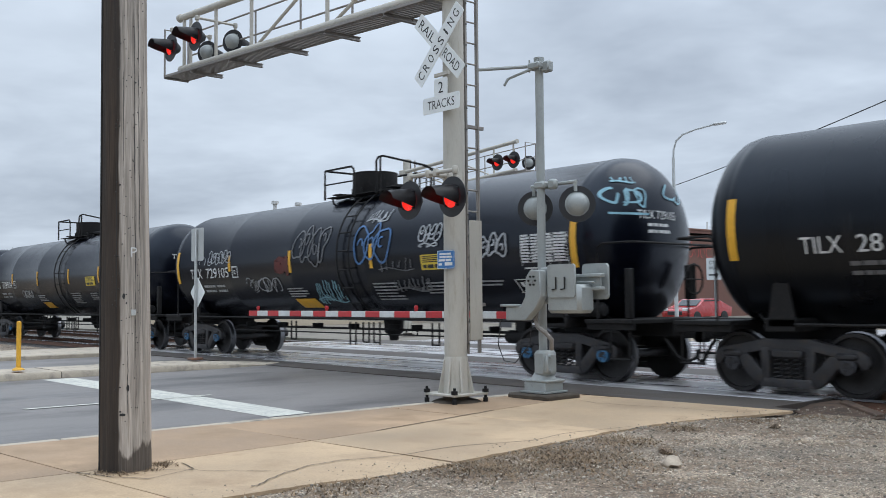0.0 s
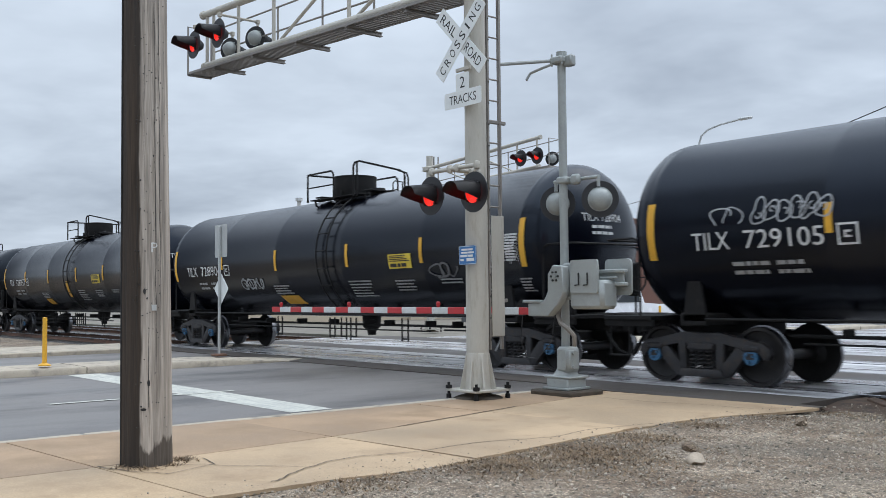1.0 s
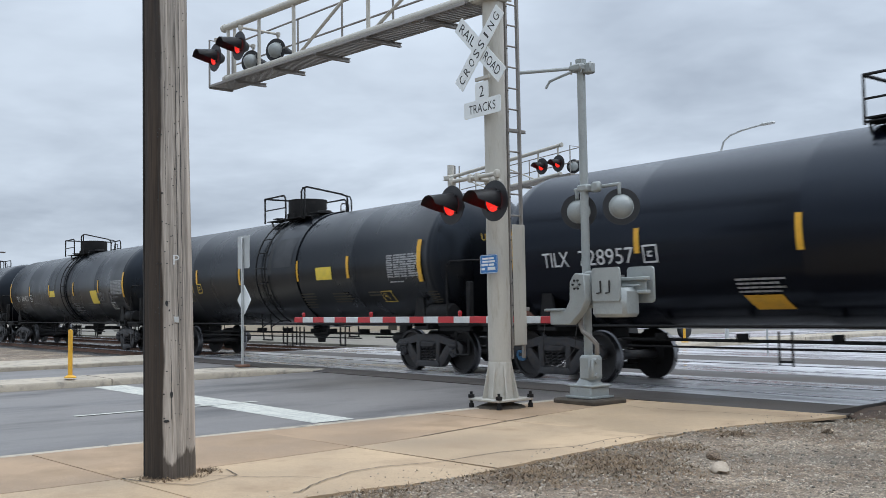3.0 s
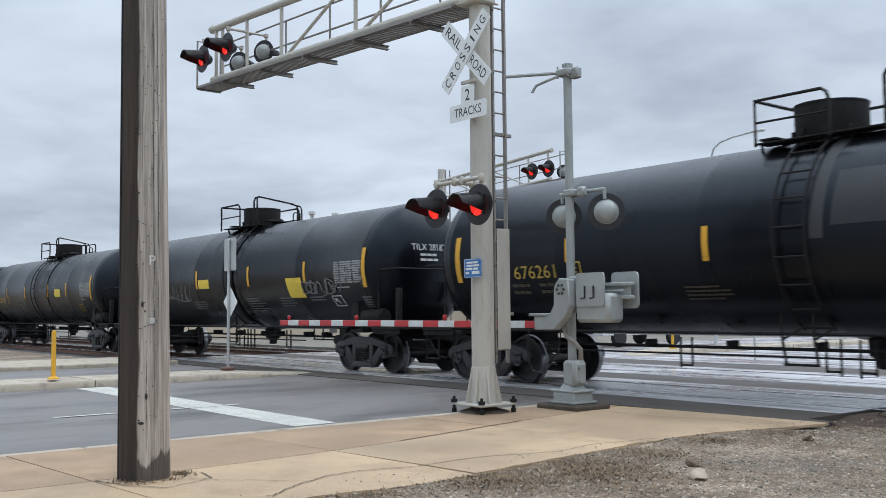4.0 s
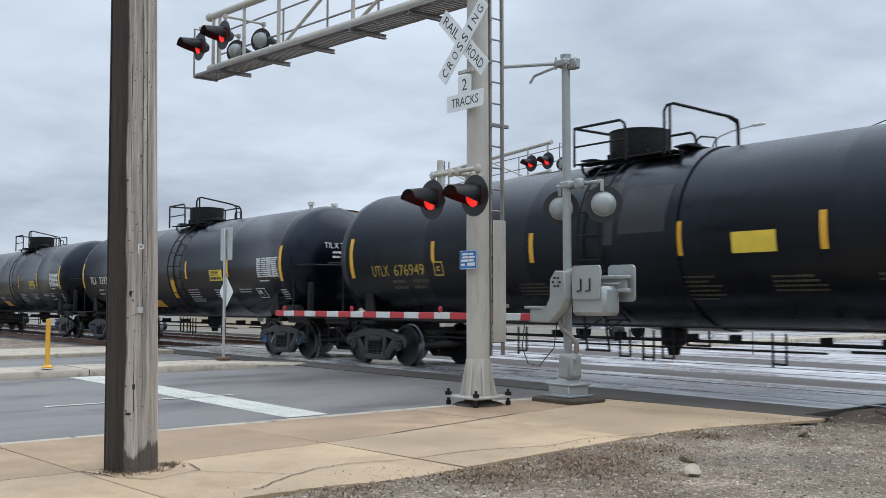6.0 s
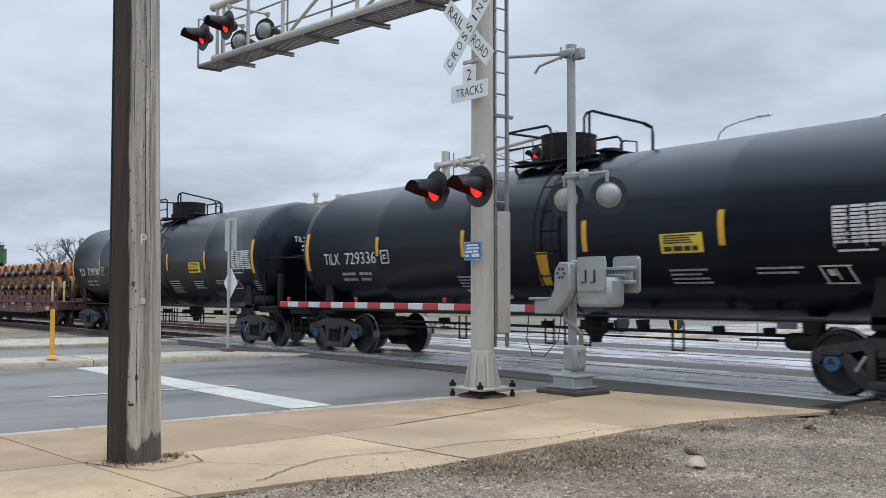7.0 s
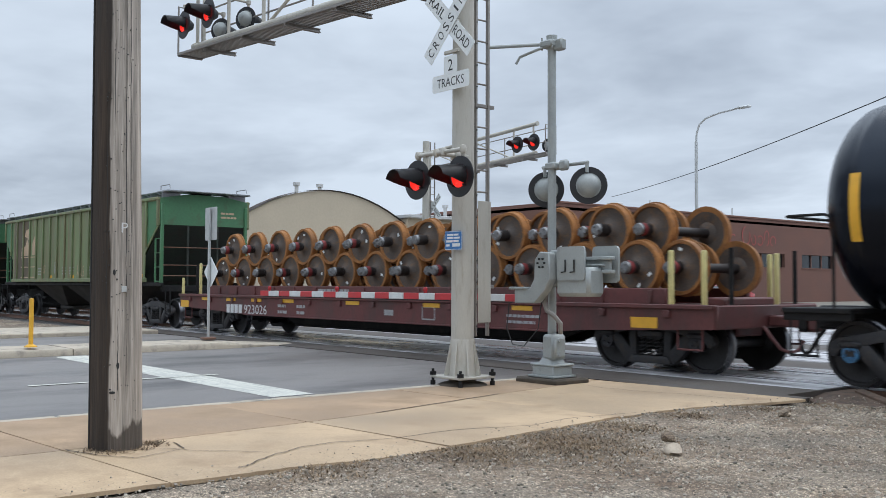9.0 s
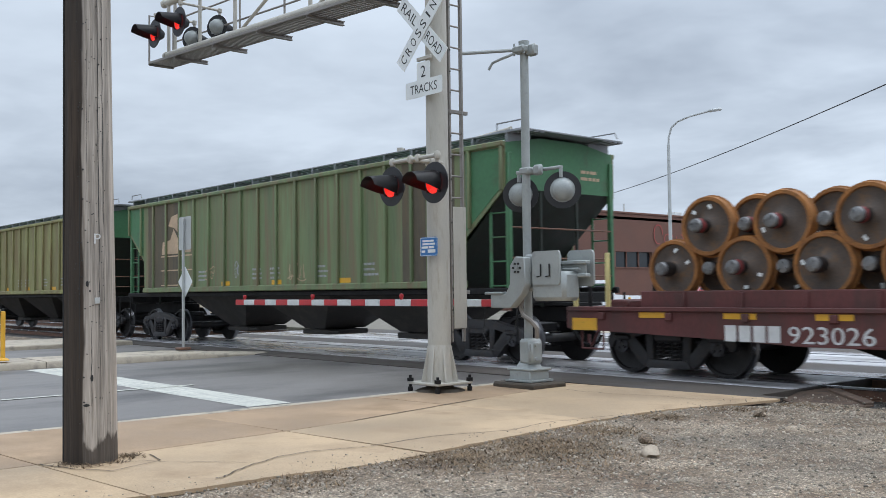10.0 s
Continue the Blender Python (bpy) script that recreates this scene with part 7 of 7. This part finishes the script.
s = thing("median_sign", "thin steel post with sign backs, on the median", "road sign", at=pose(-20.45, 10.2, 0.1))
bm = bmesh.new()
box(bm, (0, 0, 1.5), (0.055, 0.05, 3.0), 0.006)
part("post", bm, M_SIGN_BACK, s)
bm = bmesh.new()
box(bm, (0, 0, 0.03), (0.28, 0.28, 0.06), 0.02)
part("foot", bm, M_RUST, s)
bm = bmesh.new()
sign_face(bm, 0.0, 0.04, 2.66, 0.6, 0.76, 0, 0.04)
part("plate", bm, M_SIGN_BACK, s, "bare back of a rectangular sign")
bm = bmesh.new()
sign_face(bm, 0.02, 0.04, 1.55, 0.5, 0.5, 45, 0.03)
part("diamond_plate", bm, M_SIGN, s, "pale diamond-shaped marker plate")

s = thing("marker_post", "slim yellow flexible post on the median", "bollard", at=pose(-20.1, 6.2, 0.1))
bm = bmesh.new()
lathe(bm, [(0.045, 0.0), (0.045, 0.93), (0.04, 0.97), (0.0, 0.98)], (0, 0, 0), "z", 16)
part("post", bm, M_POST_YELLOW, s)
bm = bmesh.new()
lathe(bm, [(0.12, 0.0), (0.12, 0.02), (0.07, 0.05), (0.05, 0.06)], (0, 0, 0), "z", 16)
part("foot", bm, M_POST_YELLOW, s)
s2 = copy_thing(s, pose(-20.1, 26.0, 0.1))

s = thing("one_way_sign", "white one-way sign on a thin post across the tracks", "road sign", at=pose(-15.3, 23.4, 0))
bm = bmesh.new()
rod(bm, (0, 0, -0.05), (0, 0, 2.6), 0.03, seg=8)
part("post", bm, M_SIGN_BACK, s)
bm = bmesh.new()
sign_face(bm, 0, -0.05, 2.24, 0.48, 0.62, 0, 0.03)
pl = part("plate", bm, M_SIGN, s)
bm = bmesh.new()
letters_on(bm, "ONE", 0.11, 0.3, 0, -0.056, 2.42)
letters_on(bm, "WAY", 0.11, 0.32, 0, -0.056, 2.26)
patch(bm, -0.16, 0.06, 2.05, 2.09, lambda p: Vector((p.x, -0.056, p.y)))
bm.faces.new([bm.verts.new(q) for q in ((0.05, -0.0565, 1.99), (0.17, -0.0565, 2.07), (0.05, -0.0565, 2.15))])
part("lettering", bm, M_LETTER_BLK, pl)

s = thing("street_lamp", "grey street lamp with long curved arm", "street lamp", at=pose(-22.2, 31.3, -0.28))
bm = bmesh.new()
rod(bm, (0, 0, -0.05), (0, 0, 7.2), 0.08, 0.06, 12)
part("pole", bm, M_SIGN_BACK, s)
bm = bmesh.new()
pipe(bm, [(0, 0, 7.1), (0.02, 0, 7.5), (0.15, 0, 7.85), (0.45, 0, 8.05), (1.0, 0, 8.17), (1.9, 0, 8.25)], 0.04, 8)
part("arm", bm, M_SIGN_BACK, s)
bm = bmesh.new()
box(bm, (2.1, 0, 8.25), (0.55, 0.2, 0.1), 0.04)
part("lantern", bm, M_SIGN_BACK, s)


# ---------------------------------------------------------------- distance
def brick_building():
    b = thing("brick_building", "low brown brick building with dark window bands", "building", at=pose(-45, 0, 0))
    bm = bmesh.new()
    y0, y1, h = 47.0, 118.0, 6.95
    wins = [(56.4, 60.8), (70.8, 75.8), (78.6, 84.0), (87.0, 92.0), (95.0, 100.0)]
    xs = 0.0
    # wall with real openings
    z0, z1 = 2.95, 4.1
    edges = [y0]
    for a, c in wins:
        edges += [a, c]
    edges.append(y1)
    box(bm, (-0.2, (y0 + y1) / 2, z0 / 2 - 0.1), (0.4, y1 - y0, z0 + 0.2))
    box(bm, (-0.2, (y0 + y1) / 2, (z1 + h) / 2), (0.4, y1 - y0, h - z1))
    for i in range(0, len(edges), 2):
        box(bm, (-0.2, (edges[i] + edges[i + 1]) / 2, (z0 + z1) / 2), (0.4, edges[i + 1] - edges[i], z1 - z0))
    box(bm, (-12, y0 + 0.2, h / 2 - 0.1), (23.6, 0.4, h + 0.2))
    part("wall", bm, M_BRICK_WALL, b)
    bm = bmesh.new()
    box(bm, (-12, (y0 + y1) / 2, h - 0.35), (24, y1 - y0, 0.2))
    part("roof", bm, M_ROOF, b)
    bm = bmesh.new()
    box(bm, (-0.18, (y0 + y1) / 2, h + 0.06), (0.5, y1 - y0 + 0.1, 0.14), 0.02)
    part("coping", bm, M_BRICK_WALL, b)
    for a, c in wins:
        bm = bmesh.new()
        box(bm, (-0.28, (a + c) / 2, (z0 + z1) / 2), (0.05, c - a, z1 - z0))
        w = part("window", bm, M_GLASS_DARK, b)
        bm = bmesh.new()
        for k in range(4):
            box(bm, (-0.2, a + (c - a) * k / 3, (z0 + z1) / 2), (0.1, 0.1, z1 - z0))
        box(bm, (-0.1, (a + c) / 2, z0 - 0.05), (0.3, c - a + 0.2, 0.1))
        part("frame", bm, M_BRICK_WALL, w)
    # trade sign as plain strokes
    bm = bmesh.new()
    rnd = random.Random(3)
    yy = 61.0
    for k in range(13):
        w = 0.55 + 0.3 * rnd.random() + (0.5 if k in (0, 8) else 0)
        hgt = 1.5 if k in (0, 8) else (1.25 if k in (4, 11) else 0.8)
        pts = [Vector((yy + w * 0.5 * (1 + math.cos(0.5 * i + k)), 4.75 + hgt * 0.5 * (1 + math.sin(0.5 * i + k)))) for i in range(11)]
        ribbon(bm, pts, 0.09, lambda p: Vector((0.06, p.x, p.y)))
        yy += w + (0.9 if k == 7 else 0.22)
    part("trade_sign", bm, M_SIGN_RED, b, "red script lettering as plain strokes")
    for y in (57.0, 68.0, 86.0):
        bm = bmesh.new()
        box(bm, (-3, y, h + 0.3), (0.9, 0.9, 0.9), 0.05)
        rod(bm, (-2, y + 3, h - 0.3), (-2, y + 3, h + 1.0), 0.08, seg=8)
        part("roof_vent", bm, M_ROOF, b)


def arch_building():
    b = thing("arched_hall", "cream hall with a bowed roof and gable", "building", at=pose(-52, 0, 0))
    y0, y1 = 23.0, 44.6
    bm = bmesh.new()
    bow = [y0 + (y1 - y0) * i / 28 for i in range(29)]
    pts = [(y0, -0.2)] + [(y, 7.35 - 0.0507 * (y - 33.8) ** 2) for y in bow] + [(y1, -0.2)]
    a = [bm.verts.new((0, y, z)) for y, z in pts]
    c = [bm.verts.new((-0.4, y, z)) for y, z in pts]
    bm.faces.new(a)
    bm.faces.new(c[::-1])
    for i in range(len(pts)):
        bm.faces.new((a[i], c[i], c[(i + 1) % len(pts)], a[(i + 1) % len(pts)]))
    part("gable_wall", bm, M_ARCH, b)
    bm = bmesh.new()
    a = [bm.verts.new((0.15, y, z + 0.06)) for y, z in pts[1:-1]]
    c = [bm.verts.new((-0.9, y, z + 0.06)) for y, z in pts[1:-1]]
    for i in range(len(a) - 1):
        bm.faces.new((a[i], c[i], c[i + 1], a[i + 1]))
    bmesh.ops.solidify(bm, geom=bm.faces[:], thickness=0.14)
    part("bowed_roof", bm, M_BARK, b)
    bm = bmesh.new()
    box(bm, (-4.6, 46.2, 2.9), (10, 12.6, 6.0))
    part("annex", bm, M_ARCH, b)
    bm = bmesh.new()
    box(bm, (-4.4, 46.2, 6.0), (10.6, 13.0, 0.25), 0.04)
    part("annex_roof", bm, M_ROOF, b)
    for x, y in ((-3, 33.2), (-3, 35.0), (-3, 46.0), (-4, 48.0)):
        bm = bmesh.new()
        rod(bm, (x, y, 5.5), (x, y, 8.0 if y < 42 else 7.2), 0.13, seg=8)
        rod(bm, (x, y, 7.9 if y < 42 else 7.1), (x, y, 8.1 if y < 42 else 7.3), 0.24, seg=8)
        part("roof_vent", bm, M_ROOF, b)


def bare_tree(x, y, h, seed):
    rnd = random.Random(seed)
    t = thing("bare_tree", "leafless winter tree with fine twigs", "tree", "far trees", at=pose(x, y, -0.1))
    wood, twigs = bmesh.new(), bmesh.new()

    def grow(p, d, length, r, level):
        q = p + d * length
        bm = wood if level < 2 else twigs
        rod(bm, p, q, r, r * 0.65, 6 if level < 2 else 3, caps=False)
        if level == 5:
            return
        for _ in range(3 if level < 4 else 4):
            nd = (d + Vector((rnd.gauss(0, 0.5), rnd.gauss(0, 0.5), rnd.gauss(0.12, 0.3)))).normalized()
            grow(p + d * length * rnd.uniform(0.6, 1.0), nd, length * rnd.uniform(0.55, 0.8), max(r * 0.6, 0.012), level + 1)
    grow(Vector((0, 0, 0)), Vector((0, 0, 1)), h * 0.3, h * 0.022, 0)
    part("trunk", wood, M_BARK, t, fix=False)
    part("crown", twigs, M_BARK, t, "fine brown bare twigs", fix=False)


def wood_pole(x, y, h):
    p = thing("utility_pole", "far wooden utility pole with crossarm", "utility pole", at=pose(x, y, -0.1))
    bm = bmesh.new()
    rod(bm, (0, 0, 0), (0, 0, h), 0.15, 0.11, 8)
    part("shaft", bm, M_BARK, p)
    bm = bmesh.new()
    box(bm, (0, 0, h - 0.5), (0.12, 2.2, 0.12))
    part("crossarm", bm, M_BARK, p)


def car_thing(name, label, cat, x, y, body_m, kind):
    c = thing(name, label, cat, at=pose(x, y, -0.03))
    bm = bmesh.new()
    if kind == "pickup":
        out = [(-2.75, 0.45), (2.6, 0.45), (2.72, 0.7), (2.7, 1.02), (1.5, 1.1), (0.95, 1.72), (-0.55, 1.75), (-0.75, 1.1), (-2.75, 1.1)]
    else:
        out = [(-2.2, 0.4), (2.15, 0.38), (2.25, 0.65), (2.1, 0.85), (1.1, 0.98), (0.45, 1.42), (-0.9, 1.46), (-1.75, 1.0), (-2.25, 0.95)]
    plate(bm, out, -0.92, 0.92)
    bmesh.ops.bevel(bm, geom=bm.edges[:], offset=0.06, segments=2, affect="EDGES", profile=0.6)
    for v in bm.verts:
        if v.co.z > 1.1:
            v.co.y *= 0.84
    body = part("body", bm, body_m, c)
    bm = bmesh.new()
    if kind == "pickup":
        for sy in (-1, 1):
            box(bm, (0.25, sy * 0.81, 1.4), (1.35, 0.03, 0.42), 0.02)
        box(bm, (1.22, 0, 1.4), (0.04, 1.4, 0.6), 0.02, rot=(0, -42, 0))
    else:
        for sy in (-1, 1):
            box(bm, (-0.3, sy * 0.8, 1.2), (1.6, 0.03, 0.32), 0.02)
        box(bm, (0.8, 0, 1.2), (0.04, 1.35, 0.62), 0.02, rot=(0, -56, 0))
    part("window", bm, M_GLASS_DARK, c)
    for sx in (1.65, -1.65) if kind == "pickup" else (1.35, -1.4):
        for sy in (-0.86, 0.86):
            bm = bmesh.new()
            lathe(bm, [(0.0, -0.11), (0.2, -0.11), (0.34, -0.1), (0.36, -0.06), (0.36, 0.06), (0.34, 0.1), (0.2, 0.11), (0.0, 0.11)], (sx, sy, 0.36), "y", 18)
            part("wheel", bm, M_TYRE, c)
    fx = 2.7 if kind == "pickup" else 2.2
    for sy in (-0.68, 0.68):
        bm = bmesh.new()
        box(bm, (fx, sy, 0.82), (0.08, 0.36, 0.16), 0.03)
        part("headlight", bm, M_SIGN, c)
    bm = bmesh.new()
    box(bm, (fx + 0.02, 0, 0.62), (0.06, 1.0, 0.22), 0.02)
    part("grille", bm, M_BLACK, c)
    c.matrix_basis = pose(x, y, -0.03, 0, 0, -90)


brick_building()
arch_building()
for k, (x, y, h) in enumerate(((-150, 47.5, 15), (-154, 52, 12.5), (-150, 44, 12.5), (-170, 70, 12), (-175, 30, 9), (-190, 44, 10), (-165, 58, 9))):
    bare_tree(x, y, h, 70 + k)
wood_pole(-92, 21.5, 7.6)
wood_pole(-140, 24.5, 8.0)
car_thing("pickup_truck", "white pickup truck waiting beyond the crossing", "pickup", -25.48, 30.2, M_CAR_WHITE, "pickup")
car_thing("red_car", "red car waiting beyond the crossing", "car", -33.0, 48.6, M_CAR_RED, "car")
bm = bmesh.new()
A, B = Vector((-51.5, 60.8, 8.6)), Vector((6.0, 16.9, 8.9))
pipe(bm, [A.lerp(B, i / 30) - Vector((0, 0, 1.6 * 4 * (i / 30) * (1 - i / 30) * 0.5)) for i in range(31)], 0.022, 5)
thing("overhead_wire", "single black overhead wire across the sky", "cable", bm=bm, material=M_RUBBER)


# ---------------------------------------------------------------- what moves
def motions():
    times = [0.0, 1 / 30] + [0.5 * k for k in range(1, 20)] + [10.0 - 1 / 30, 10.0]
    for ob, x, y, z, *turn in MOVING:
        walk(ob, [(t, pose(x + SPEED * t, y, z, 0, turn[0] if turn else 0, 0)) for t in times])
        for child in ob.children_recursive:
            if child.name.startswith("wheelset"):
                base = child.matrix_basis.translation.copy()
                spin = math.degrees(SPEED / WHEEL_R)
                walk(child, [(k / 30, pose(base.x, base.y, base.z, 0, spin * k / 30, 0)) for k in range(301)])


motions()
